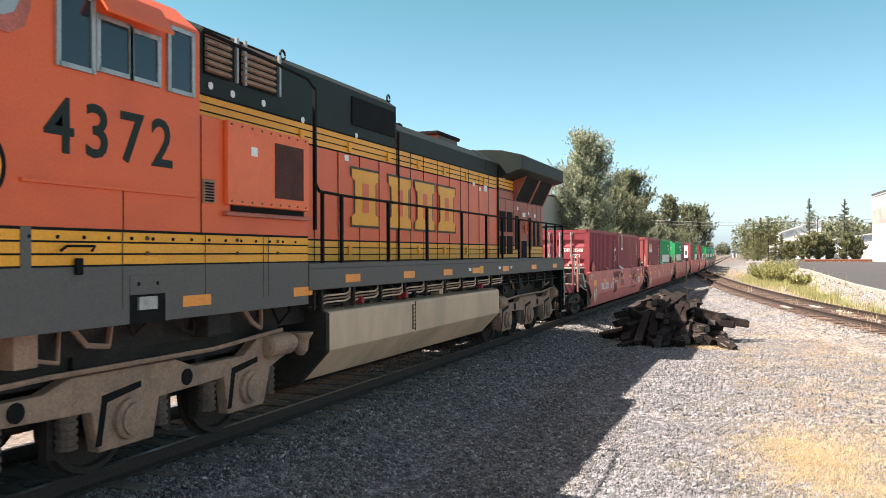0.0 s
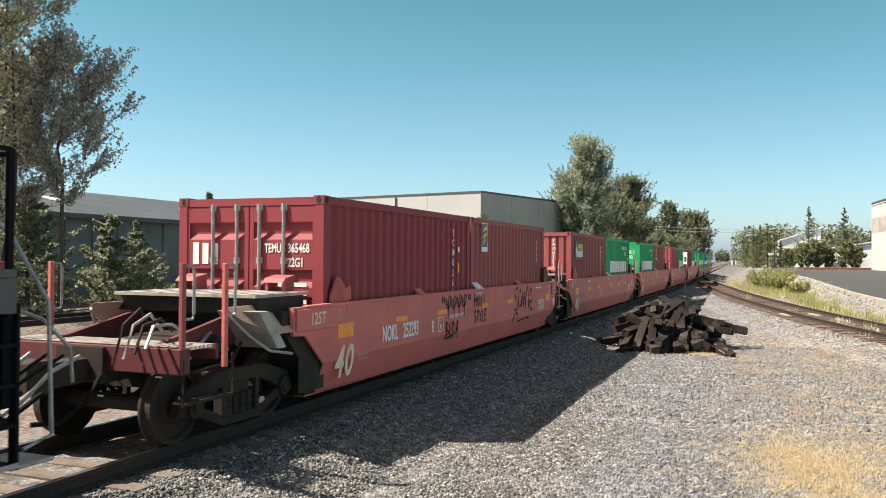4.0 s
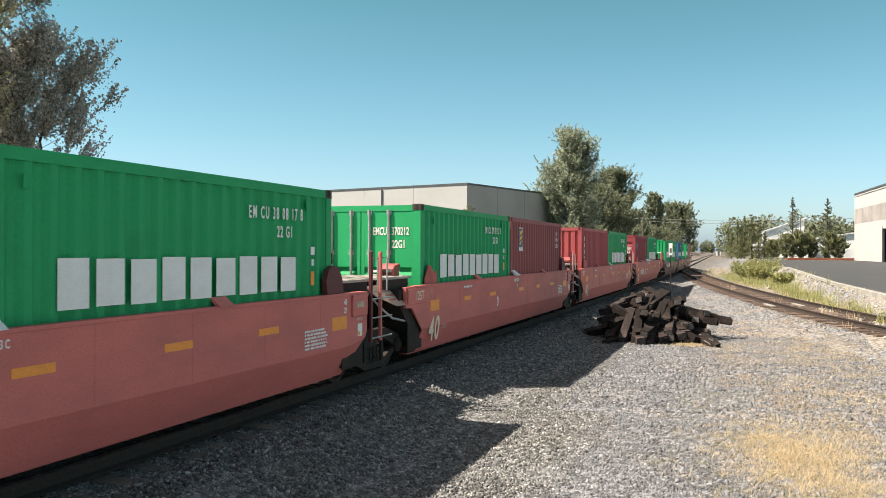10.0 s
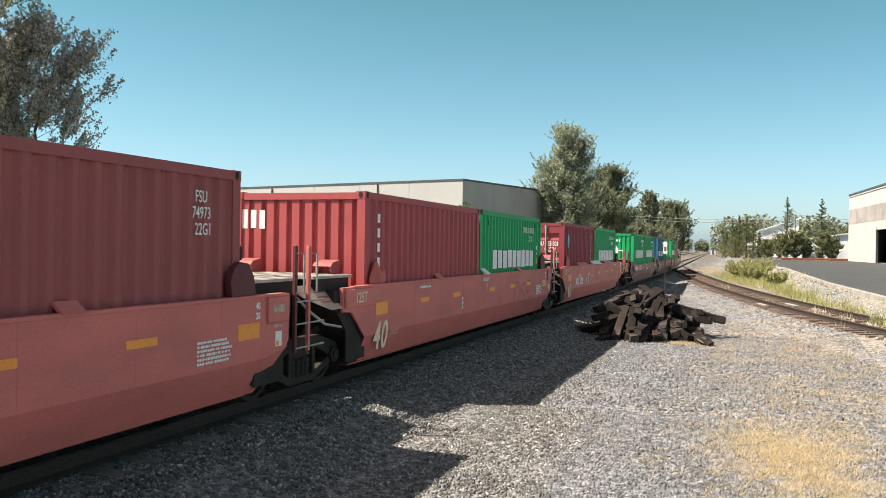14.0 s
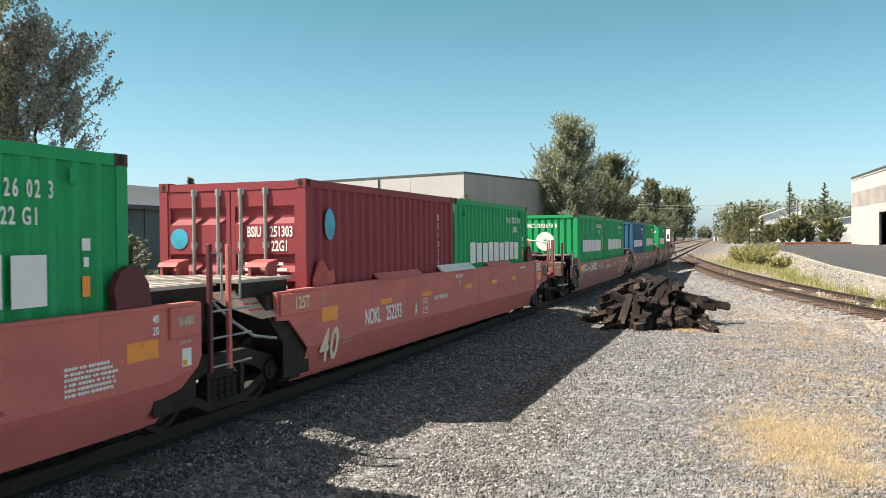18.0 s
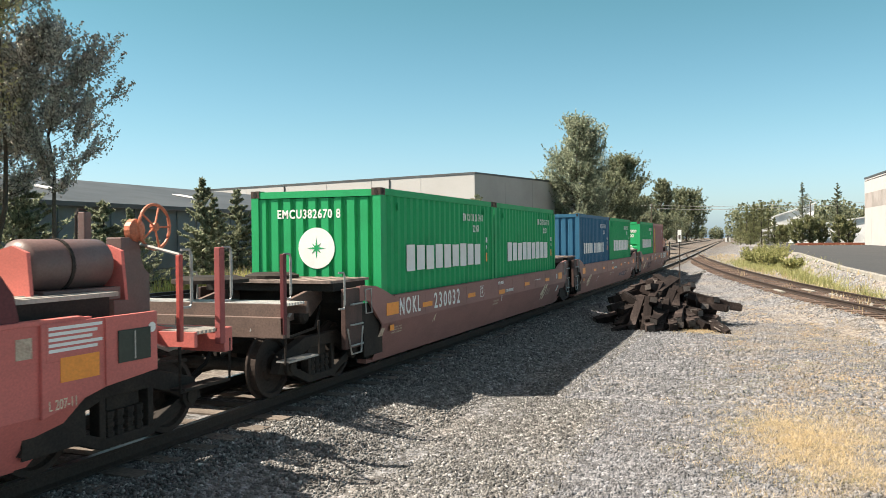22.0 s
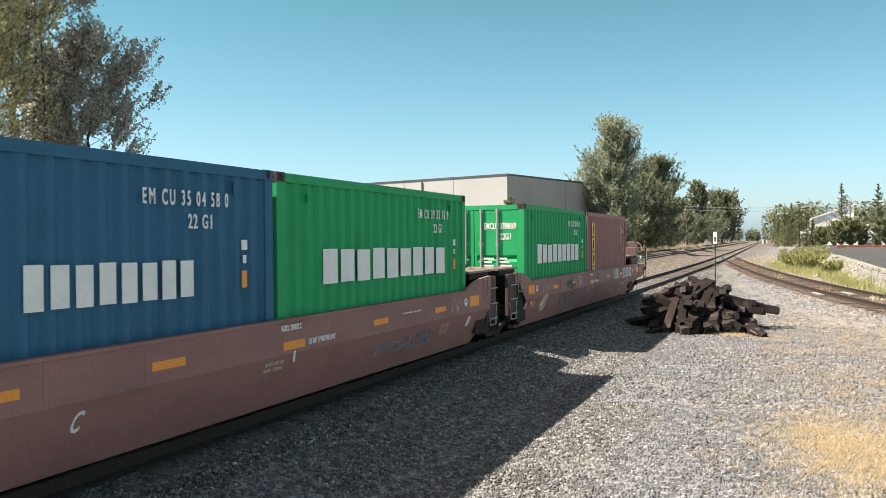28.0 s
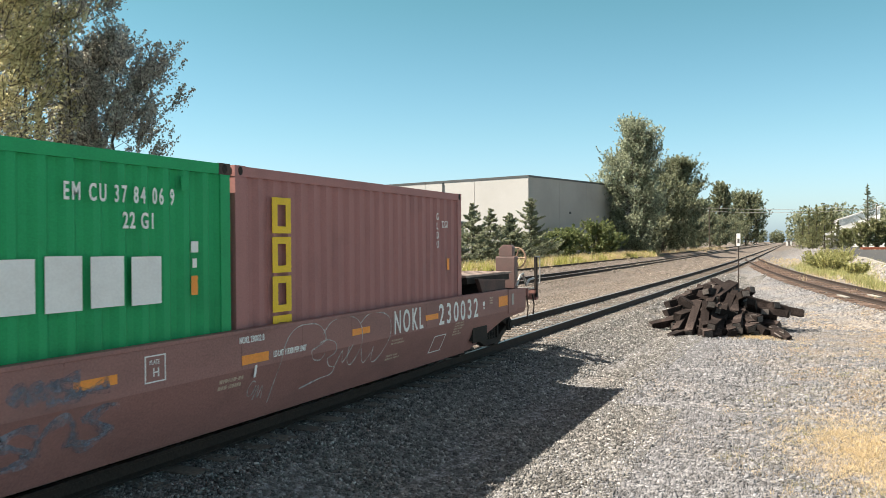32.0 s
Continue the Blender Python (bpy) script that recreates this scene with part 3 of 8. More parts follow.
for q, size in spots:
    length, me = OLD_TIES[size]
    o = part("old_tie", me, None, heap)
    o.matrix_basis = pose(*q)
    for s in (-1, 1):
        if rnd.random() < 0.6:
            e = part("tie_end", TIE_END, None, o, "pale sawn tie end")
            e.matrix_basis = pose(s * (length + 0.022), 0, 0)
for k, (x, y, a) in enumerate(((0.85, 36.6, 100), (2.0, 37.2, 101))):
    pl = new("board", Build().box(-0.8, 0.8, -0.09, 0.09, 0, 0.04).mesh("board", kerb_stone))
    pl.matrix_basis = pose(x, y, -0.175, 0, 0, a)
    tagged(pl, "pale weathered board lying on the spur ties", "board", "boards on the spur")

# a rotten log that lies before the heap
rnd = random.Random(4)
log = thing("rotten_log", "rotten dark brown log with split weathered sides", "log")
log.matrix_basis = pose(-1.0, 23.35, ground_height(-1.0, 23.35) + 0.11, 0, 6, -62)
b = Build()
b.tube([(-0.55, 0.05, -0.02), (-0.3, 0, 0.02), (0.0, -0.03, 0.03), (0.3, 0.02, 0.0), (0.52, 0.06, -0.04)], [0.10, 0.15, 0.16, 0.14, 0.08], 9)
b.v = [(x, y + rnd.uniform(-0.03, 0.03), z + rnd.uniform(-0.03, 0.03)) for x, y, z in b.v]
part("trunk", b, old_tie, log)
for k in range(5):
    a = 0.7 * k
    part("splinter", Build().box(-0.3, 0.24 + 0.04 * k, -0.02, 0.02, 0, 0.03), tie_end, log, "pale split wood").matrix_basis = pose(0.03 * k - 0.05, 0.13 * math.cos(a), 0.02 + 0.12 * math.sin(a), math.degrees(a), 3, rnd.uniform(-8, 8))

# ---- marker post behind the heap ----
post = thing("marker_post", "white rectangular marker plate on a thin rusty steel post", "track sign", at=pose(-3.55, 42, 0))
part("post", Build().box(-0.025, 0.025, -0.02, 0.02, -0.6, 1.95), rail_steel, post)
part("plate", Build().box(-0.09, 0.09, -0.035, -0.022, 1.85, 2.45), white_paint, post, "white marker plate", bevel=0.004)
part("stripe", Build().box(-0.05, 0.05, -0.039, -0.0355, 1.98, 2.2), loco_grey, post)

# ---- buildings ----
def wall_box(b, p, q, z0, z1, thick):
    """An upright wall slab from p to q in the plan, thick to the left of its way."""
    d = (Vector((q[0] - p[0], q[1] - p[1], 0))).normalized()
    n = Vector((-d.y, d.x, 0)) * thick
    c = [Vector((*p, 0)), Vector((*q, 0)), Vector((*q, 0)) + n, Vector((*p, 0)) + n]
    return b.add([(v.x, v.y, z) for z in (z0, z1) for v in c], [(0, 1, 2, 3), (4, 5, 6, 7), (0, 1, 5, 4), (1, 2, 6, 5), (2, 3, 7, 6), (3, 0, 4, 7)])


wh = thing("warehouse", "large flat-roofed warehouse with pale and grey concrete walls behind the tracks", "warehouse")
C0, U, W_ = Vector((-35.4, 105.0)), Vector((-0.97, 0.243)), Vector((0.243, 0.97))
P1, P2 = C0 + U * 90, C0 + W_ * 32
P3 = P1 + W_ * 32
TOPW = 10.9
for i in range(10):
    part("wall_panel", wall_box(Build(), tuple(C0 + U * (9 * i + 0.03)), tuple(C0 + U * (9 * i + 8.97)), -0.6, TOPW, -0.3), concrete_pale, wh, "pale concrete wall panel")
for i in range(4):
    part("wall_panel", wall_box(Build(), tuple(C0 + W_ * (8 * i + 0.03)), tuple(C0 + W_ * (8 * i + 7.97)), -0.4, TOPW, 0.3), concrete_grey, wh, "grey concrete wall panel")
part("back_wall", wall_box(wall_box(Build(), tuple(P1), tuple(P3), -0.4, TOPW, 0.3), tuple(P3), tuple(P2), -0.4, TOPW, 0.3), concrete_grey, wh)
cop = Build()
wall_box(cop, tuple(C0 - U * 0.1 - W_ * 0.08), tuple(P1 - W_ * 0.08), TOPW, TOPW + 0.25, -0.5)
wall_box(cop, tuple(C0 - U * 0.08), tuple(P2 - U * 0.08), TOPW, TOPW + 0.25, 0.5)
part("coping", cop, roof_metal, wh, "dark metal coping")
part("roof", Build().add([(*(C0 + U * 0.3 + W_ * 0.3), TOPW - 0.2), (*(P1 + W_ * 0.3), TOPW - 0.2), (*P3, TOPW - 0.2), (*(P2 + U * 0.3), TOPW - 0.2), (*(C0 + U * 0.3 + W_ * 0.3), TOPW - 0.4), (*(P1 + W_ * 0.3), TOPW - 0.4), (*P3, TOPW - 0.4), (*(P2 + U * 0.3), TOPW - 0.4)],
     [(0, 1, 2, 3), (4, 5, 6, 7), (0, 1, 5, 4), (1, 2, 6, 5), (2, 3, 7, 6), (3, 0, 4, 7)]), roof_metal, wh)
for k in (14.6, 36):
    q = C0 + U * k - W_ * 0.12
    part("downpipe", Build().tube([(q.x, q.y, -0.2), (q.x, q.y, TOPW - 0.1)], 0.09, 8), roof_metal, wh)
for k in (11, 30):
    q = C0 + W_ * k - U * -0.12
    part("wall_lamp", Build().box(q.x - 0.05, q.x + 0.25, q.y - 0.2, q.y + 0.2, 6.2, 6.5), roof_metal, wh)

shed = thing("metal_shed", "long low shed with blue-grey metal walls, dark roof and skylights", "industrial shed")
part("wall", Build().box(-64, -35, 12, 82, -0.3, 4.2), wall_metal, shed)
for k in range(36):
    y = 12.5 + 1.94 * k
    part("wall_rib", Build().box(-35, -34.94, y, y + 0.12, -0.2, 4.15), wall_metal, shed)
rf = Build()
rf.prism([(-34.5, 4.15), (-34.5, 4.35), (-49.5, 7.0), (-64.5, 4.35), (-64.5, 4.15), (-49.5, 6.8)], 1, 11.5, 82.5)
part("roof", rf, roof_metal, shed, "dark grey metal roof")
part("gutter", Build().box(-34.5, -34.3, 11.5, 82.5, 4.08, 4.28), roof_metal, shed)
for y in (24, 38, 52, 66):
    part("skylight", Build().add([(-40 - 2.2 * u, y + v, 5.36 + 0.39 * u + w) for w in (0.06, 0.0) for u, v in ((0, 0), (0, 1.2), (1, 1.2), (1, 0))],
         [(0, 1, 2, 3), (7, 6, 5, 4), (0, 1, 5, 4), (1, 2, 6, 5), (2, 3, 7, 6), (3, 0, 4, 7)]), white_wall, shed, "pale skylight")

ware = thing("tilt_up_building", "pale concrete industrial building with a beige band and loading door", "industrial building")
A0, D0 = Vector((19.6, 178.0)), Vector((0.071, -1.0)).normalized()
N0 = Vector((1.0, 0.071)).normalized()


def rw(b, s0, s1, z0, z1, out=0.0, thick=0.3):
    return wall_box(b, tuple(A0 + D0 * s0 - N0 * out), tuple(A0 + D0 * s1 - N0 * out), z0, z1, thick)


TOPR = 13.0
for s0, s1, z0, z1 in ((0, 5.9, LOT_Z, TOPR), (5.95, 23.2, LOT_Z, TOPR), (23.2, 31, 6.2, TOPR), (31, 45, LOT_Z, TOPR), (45.05, 60, LOT_Z, TOPR), (60.05, 75, LOT_Z, TOPR), (75.05, 90, LOT_Z, TOPR)):
    part("wall_panel", rw(Build(), s0, s1, z0 - 0.3, z1), concrete_light, ware, "pale concrete wall panel")
part("painted_band", rw(Build(), 0, 90, 7.4, 10.2, 0.02, 0.018), beige_band, ware, "beige painted band")
part("coping", rw(Build(), -0.2, 90, TOPR, TOPR + 0.3, 0.1, 0.6), roof_metal, ware)
e = Build()
wall_box(e, tuple(A0), tuple(A0 + N0 * 50), LOT_Z - 0.3, TOPR, 0.3)
part("end_wall", e, concrete_light, ware)
ro = [A0, A0 + D0 * 90, A0 + D0 * 90 + N0 * 50, A0 + N0 * 50]
part("roof", Build().add([(q.x, q.y, z) for z in (TOPR - 0.5, TOPR - 0.3) for q in ro], [(0, 1, 2, 3), (4, 5, 6, 7), (0, 1, 5, 4), (1, 2, 6, 5), (2, 3, 7, 6), (3, 0, 4, 7)]), roof_metal, ware)
part("far_wall", wall_box(wall_box(Build(), tuple(ro[1]), tuple(ro[2]), LOT_Z - 0.3, TOPR, 0.3), tuple(ro[2]), tuple(ro[3]), LOT_Z - 0.3, TOPR, 0.3), concrete_grey, ware)
part("door_frame", rw(Build(), 23.0, 23.25, LOT_Z, 6.3, 0.03, 0.3), roof_metal, ware)
part("inner_floor", Build().add([(q.x, q.y, LOT_Z + 0.02) for q in ro], [(0, 1, 2, 3)]), concrete_grey, ware)

# ---- paved lot, kerb, bark strip ----
edge = [(along(LOT_EDGE, y) + 0.35, y) for y in (-60, 0, 10, 20, 27, 33, 40, 49, 60, 75, 91, 100, 112, 124)]
lot = Build()
n = len(edge)
lot.v = [(x, y, LOT_Z) for x, y in edge] + [(80, y, LOT_Z) for _, y in edge] + [(1.6, 150, LOT_Z), (80, 300, LOT_Z), (1.6, 300, LOT_Z)]
lot.f = [(i, n + i, n + i + 1, i + 1) for i in range(n - 1)]
lot.f.append((n - 1, 2 * n - 1, 2 * n + 1, 2 * n + 2, 2 * n))
ob = new("paved_lot", lot.mesh("paved_lot", asphalt))
tagged(ob, "dark asphalt yard beside the spur track", "asphalt", kind="structure")
kerb = new("kerb", sweep("kerb", [(x - 0.12, y, LOT_Z) for x, y in edge], [(-0.12, -0.4), (0.12, -0.4), (0.12, 0.10), (0.10, 0.12), (-0.10, 0.12), (-0.12, 0.10)], kerb_stone))
tagged(kerb, "pale concrete kerb along the asphalt", "kerb", kind="structure")
strip = new("bark_strip", Build().box(7.5, 19.3, 176, 186, LOT_Z, LOT_Z + 0.4).mesh("bark_strip", red_earth))
tagged(strip, "raised strip of red bark mulch", "planting bed", kind="structure")

# ---- white buildings, pole line and hut in the distance ----
for x0, x1, y0, y1, h, ridge in ((4.2, 14.6, 245, 275, 7.4, 11.0), (17.0, 30, 240, 258, 5.4, 7.4)):
    wb = thing("white_building", "white industrial building with a sloping roof beyond the trees", "building", "white buildings")
    part("wall", Build().prism([(x0, 0.0), (x1, 0.0), (x1, ridge - 0.02), (x0, h - 0.02)], 1, y0, y1), white_wall, wb, "white metal wall")
    part("roof", Build().prism([(x0 - 0.5, h - 0.15), (x1 + 0.4, ridge), (x1 + 0.4, ridge + 0.3), (x0 - 0.5, h + 0.15)], 1, y0 - 0.5, y1 + 0.4), white_wall, wb, "white metal roof")
    part("lean_to", Build().prism([(x0 - 3.2, 0.0), (x0, 0.0), (x0, h - 2.6), (x0 - 3.2, h - 3.2)], 1, y0 - 1, y0 + 12), white_wall, wb, "low white lean-to")
    for q in range(3):
        xx = x0 + 2 + q * (x1 - x0 - 4) / 2
        part("window", Build().box(xx - 0.6, xx + 0.6, y0 - 0.05, y0, 1.6, 3.0), window_dark, wb, "dark window")
for x, y in ((-26.8, 230), (13.0, 233), (-62, 229)):
    p = thing("utility_pole", "weathered wooden utility pole with a crossarm", "utility pole", "utility poles", at=pose(x, y, -0.2))
    part("pole", Build().tube([(0, 0, 0), (0, 0, 11.6)], [0.17, 0.11], 10), pole_wood, p)
    part("crossarm", Build().box(-0.06, 0.06, -1.2, 1.2, 10.9, 11.05), pole_wood, p)
    for s in (-1.0, 1.0):
        part("insulator", Build().lathe([(11.05, 0.04), (11.15, 0.07), (11.25, 0.04)], 2, (0, s, 0), 8), white_paint, p)
for a, b in (((-62, 229), (-26.8, 230)), ((-26.8, 230), (13.0, 233)), ((13.0, 233), (60, 236))):
    for s, z in ((-1.0, 11.05), (1.0, 11.05), (0.0, 10.2)):
        pts = [(a[0] + (b[0] - a[0]) * k / 12, a[1] + (b[1] - a[1]) * k / 12 + s, z - 3.2 * (k / 12) * (1 - k / 12)) for k in range(13)]
        w = new("overhead_cable", Build().tube(pts, 0.05 if s == 0 else 0.025, 5).mesh("overhead_cable", galvanised))
        tagged(w, "grey overhead cable hung between utility poles", "cable", "overhead cables")
hut = thing("equipment_hut", "small white trackside equipment hut far down the line", "hut", at=pose(-12.4, 400, -0.2))
part("body", Build().box(-1.1, 1.1, -1.1, 1.1, 0, 2.4), white_wall, hut)
part("roof", Build().prism([(-1.3, 2.4), (1.3, 2.4), (0, 2.9)], 1, -1.3, 1.3), roof_metal, hut)
part("door", Build().box(-0.45, 0.45, -1.14, -1.1, 0.1, 2.1), loco_grey, hut)

# ---- trees and grass ----
leaf_poplar = leaf_material("poplar_leaves", (0.20, 0.195, 0.18), (0.80, 0.78, 0.70), 0.68)
leaf_olive = leaf_material("olive_leaves", (0.36, 0.345, 0.19), (0.86, 0.80, 0.52), 0.66)
leaf_mid = leaf_material("cottonwood_leaves", (0.14, 0.166, 0.115), (0.56, 0.605, 0.45), 0.6)
leaf_dark = leaf_material("dark_tree_leaves", (0.075, 0.092, 0.056), (0.36, 0.385, 0.25), 0.52)
leaf_conifer = leaf_material("conifer_needles", (0.13, 0.155, 0.105), (0.42, 0.45, 0.31), 0.55)
leaf_bush = leaf_material("bush_leaves", (0.085, 0.115, 0.048), (0.23, 0.265, 0.11), 0.45)
dry_grass = leaf_material("dry_grass_blades", (0.45, 0.345, 0.20), (0.70, 0.57, 0.37), 0.3)
weed_green = leaf_material("green_weed_leaves", (0.23, 0.245, 0.08), (0.54, 0.52, 0.25), 0.45)


def leaves(points, size, mat, seed, name, squash=0.6, droop=0.0):
    """Small folded leaf clumps at points, each a pair of triangles with its own turn."""
    r = np.random.RandomState(seed)
    p = np.asarray(points, float)
    n = len(p)
    a = r.normal(size=(n, 3))
    a[:, 2] -= droop
    a /= np.linalg.norm(a, axis=1, keepdims=True)
    b = np.cross(a, r.normal(size=(n, 3)))
    b /= np.linalg.norm(b, axis=1, keepdims=True)
    c = np.cross(a, b)
    s = size * r.uniform(0.55, 1.35, (n, 1))
    v = np.stack([p - a * s, p + b * s * squash + c * s * 0.15, p + a * s, p - b * s * squash + c * s * 0.15], 1).reshape(-1, 3)
    f = np.arange(4 * n).reshape(-1, 4)
    return raw_mesh(name, v, f, mat)


def cloud(r, centre_, radius, count, inner=0.35):
    d = r.normal(size=(count, 3))
    d /= np.linalg.norm(d, axis=1, keepdims=True)
    q = (inner + (1 - inner) * r.uniform(0, 1, (count, 1)) ** 0.6)
    return np.asarray(centre_) + d * q * np.asarray(radius)


def broadleaf(name, label, x, y, height, spread, seed, leaf, mat, bare=0.16, lean=(0, 0), count=9000, clumps=46, group="trees by the tracks", top_heavy=0.0, ground=-0.5, fine=0.22, stems=(), twigs=0, girth=1.0):
    """Tapered trunk, limbs that fork, and leaf clumps round the limb ends."""
    r = np.random.RandomState(seed)
    root = thing(name, label, "tree", group, at=pose(x, y, ground))
    t = Build()
    line = [(lean[0] * k * k + r.uniform(-0.02, 0.02) * height * k, lean[1] * k * k + r.uniform(-0.02, 0.02) * height * k, height * k * 0.95) for k in np.linspace(0, 1, 9)]
    base = (height * 0.018 + 0.05) * girth
    t.tube(line, [base * (1 - 0.93 * k / 8) for k in range(9)], 9)
    part("trunk", t, bark, root)
    for dx, dy, k0 in stems:
        extra = Build()
        extra.tube([Vector((dx * math.sin(min(1.0, 2.2 * k) * 1.57), dy * k, height * k0 * k)) for k in np.linspace(0, 1, 7)], [base * 0.75 * (1 - 0.9 * k / 6) for k in range(7)], 8)
        part("side_stem", extra, bark, root)
    pts, limbs = [], Build()
    for i in range(twigs):
        # thin bare-topped twigs that stand over the crown
        x0, y0, z0 = r.uniform(0.1, 0.75) * spread, r.uniform(-0.4, 0.4) * spread, height * r.uniform(0.62, 0.84)
        tip = Vector((x0 + r.uniform(-0.2, 0.9), y0 + r.uniform(-0.6, 0.6), z0 + height * r.uniform(0.1, 0.22)))
        limbs.tube([(x0 * 0.3, y0 * 0.3, z0 - 2.0), (x0, y0, z0), tip], [0.06, 0.04, 0.008], 4)
        m = 60
        pts.append(np.array((x0, y0, z0)) + (np.array(tip) - np.array((x0, y0, z0))) * r.uniform(0, 1, (m, 1)) + r.normal(scale=0.13, size=(m, 3)))
    for i in range(clumps):
        k = bare + (0.99 - bare) * ((i + r.uniform(0, 1)) / clumps) ** (0.85 - 0.3 * top_heavy)
        j = min(int(k * 8), 7)
        p0 = Vector(line[j]).lerp(Vector(line[j + 1]), k * 8 - j)
        prof = math.sin(math.pi * min(1.0, (k - bare) / (1 - bare) * 0.86 + 0.14)) ** 0.7
        out = spread * prof * r.uniform(0.35, 1.05)
        a = r.uniform(0, 2 * math.pi) + i * 2.4
        p2 = p0 + Vector((out * math.cos(a), out * math.sin(a), out * r.uniform(0.25, 0.8)))
        p1 = p0.lerp(p2, 0.5) + Vector((0, 0, -0.08 * out))
        limbs.tube([p0, p1, p2], [base * 0.2 * (1.1 - k), base * 0.11 * (1.1 - k), 0.01], 5)
        # leafy shoots that sweep outwards and up from the outer half of the limb
        rad = spread * r.uniform(0.6, 1.2) * fine
        m = int(count / clumps * r.uniform(0.6, 1.4) / 7) + 2
        for q in range(7):
            start = p1.lerp(p2, r.uniform(-0.25, 1.0))
            way = Vector((math.cos(a), math.sin(a), 0)) * r.uniform(0.5, 1.3) + Vector((r.normal(scale=0.55), r.normal(scale=0.55), r.uniform(-0.1, 0.8)))
            w = r.uniform(0, 1, (m, 1)) ** 0.8
            line_ = np.array(start) + np.array(way) * rad * w + np.array((0, 0, rad * 1.1)) * w * w
            pts.append(line_ + r.normal(size=(m, 3)) * np.array((1, 1, 0.7)) * rad * 0.26 * (1.15 - w))
            limbs.tube([start, start + way * rad * 0.5 + Vector((0, 0, 0.27 * rad)), start + way * rad * 0.95 + Vector((0, 0, 1.0 * rad))], [0.018, 0.012, 0.004], 3, False)
    tagged(part("limb_work", limbs, bark, root), kind="stuff")
    part("crown", leaves(np.concatenate(pts), leaf, mat, seed, "crown"), None, root)
    return root


def conifer(x, y, height, spread, seed, mat, count=1600, label="young dark green conifer with drooping boughs", group="conifers by the tracks", ground=-0.5, gap=0.0):
    r = np.random.RandomState(seed)
    root = thing("conifer", label, "tree", group, at=pose(x, y, ground))
    part("trunk", Build().tube([(0, 0, 0), (0, 0, height * 0.5), (0, 0, height)], [0.03 * height ** 0.8, 0.018 * height ** 0.8, 0.01], 7), bark, root)
    tiers = max(9, int(height * (1.6 if height > 9 else 3.0)))
    pts, limbs = [], Build()
    for i in range(tiers):
        k = (i + 0.3) / tiers
        z = height * (0.04 + 0.94 * k)
        reach = spread * 1.1 * (1 - k) ** 0.85 * r.uniform(0.6, 1.1) + 0.05
        for b in range(7):
            a = r.uniform(0, 2 * math.pi)
            q = reach * r.uniform(0.4, 1.2)
            z = height * (0.04 + 0.94 * (k + r.uniform(-0.7, 0.7) / tiers))
            tip = (q * math.cos(a), q * math.sin(a), z + q * r.uniform(-0.05, 0.45))
            limbs.tube([(0, 0, z), (tip[0] * 0.6, tip[1] * 0.6, z - 0.06 * q), tip], [0.02, 0.012, 0.004], 4)
            m = max(4, int(count / tiers / 7))
            w = r.uniform(0.1, 1, (m, 1)) ** 0.8
            # each bough sags, then lifts at its tip; its sprays thin out towards the end
            bough = np.array([0, 0, z]) + (np.array(tip) - np.array([0, 0, z])) * w - np.array([0, 0, 0.45 * q]) * w * (1 - w)
            pts.append(bough + r.normal(size=(m, 3)) * np.array((1, 1, 0.55)) * (0.03 + 0.075 * q) * (1.15 - w))
    tagged(part("limb_work", limbs, bark, root), kind="stuff")
    part("crown", leaves(np.concatenate(pts), min(0.16, 0.07 + 0.009 * height), mat, seed, "crown", 0.4, 0.4), None, root)
    return root


broadleaf("poplar", "tall poplar with dark leafy plumes and bare lower stems", -29.8, 24.6, 20, 4.3, 3, 0.062, leaf_poplar, 0.2, count=120000, clumps=215, fine=0.2, stems=((0.9, 0.3, 0.8), (-1.3, 0.4, 0.8), (2.0, -0.5, 0.6)), girth=0.45)
broadleaf("poplar", "low poplar with drooping dark leaves", -26.6, 25.5, 11.6, 2.7, 13, 0.062, leaf_poplar, 0.42, count=24000, clumps=46, fine=0.27, girth=0.45)
broadleaf("poplar", "tall poplar with dense olive leaves beside the shed", -28.2, 20.6, 18, 3.7, 8, 0.068, leaf_olive, 0.05, count=62000, clumps=170, fine=0.24, girth=0.45)
broadleaf("cottonwood", "tall cottonwood with grey-green crown and ragged top", -26.4, 129, 21.5, 5.2, 5, 0.15, leaf_mid, 0.0, count=62000, clumps=240, fine=0.24, twigs=26)
broadleaf("cottonwood", "broad dark green tree beside the tracks", -29.8, 196, 21.5, 7.4, 6, 0.22, leaf_dark, 0.0, count=40000, clumps=200, fine=0.2)
broadleaf("cottonwood", "broad dark green tree beside the tracks", -28.6, 168, 15, 6.5, 7, 0.22, leaf_dark, 0.0, count=28000, clumps=120, fine=0.22)
broadleaf("cottonwood", "broad dark green tree beside the tracks", -34.6, 330, 25, 5.5, 9, 0.36, leaf_dark, 0.0, count=16000, clumps=120)
broadleaf("cottonwood", "broad dark green tree beside the tracks", -33, 430, 25, 11, 10, 0.45, leaf_dark, 0.0, count=18000, clumps=140)
for k, (x, y, h, w) in enumerate(((-27.5, 145, 6, 4), (-29, 156, 7, 4.5), (-30, 178, 7, 5), (-31, 215, 8, 6), (-32, 240, 9, 6), (-33, 285, 10, 7), (-33, 375, 10, 8))):
    broadleaf("shrub", "dense dark green shrub under tall trees", x, y, h, w, 200 + k, 0.22, leaf_dark, 0.0, count=4500, clumps=60, group="shrubs under the trees")
broadleaf("cottonwood", "broad dark green tree beside the tracks", -35, 260, 14, 7, 11, 0.36, leaf_dark, 0.0, count=12000, clumps=80)
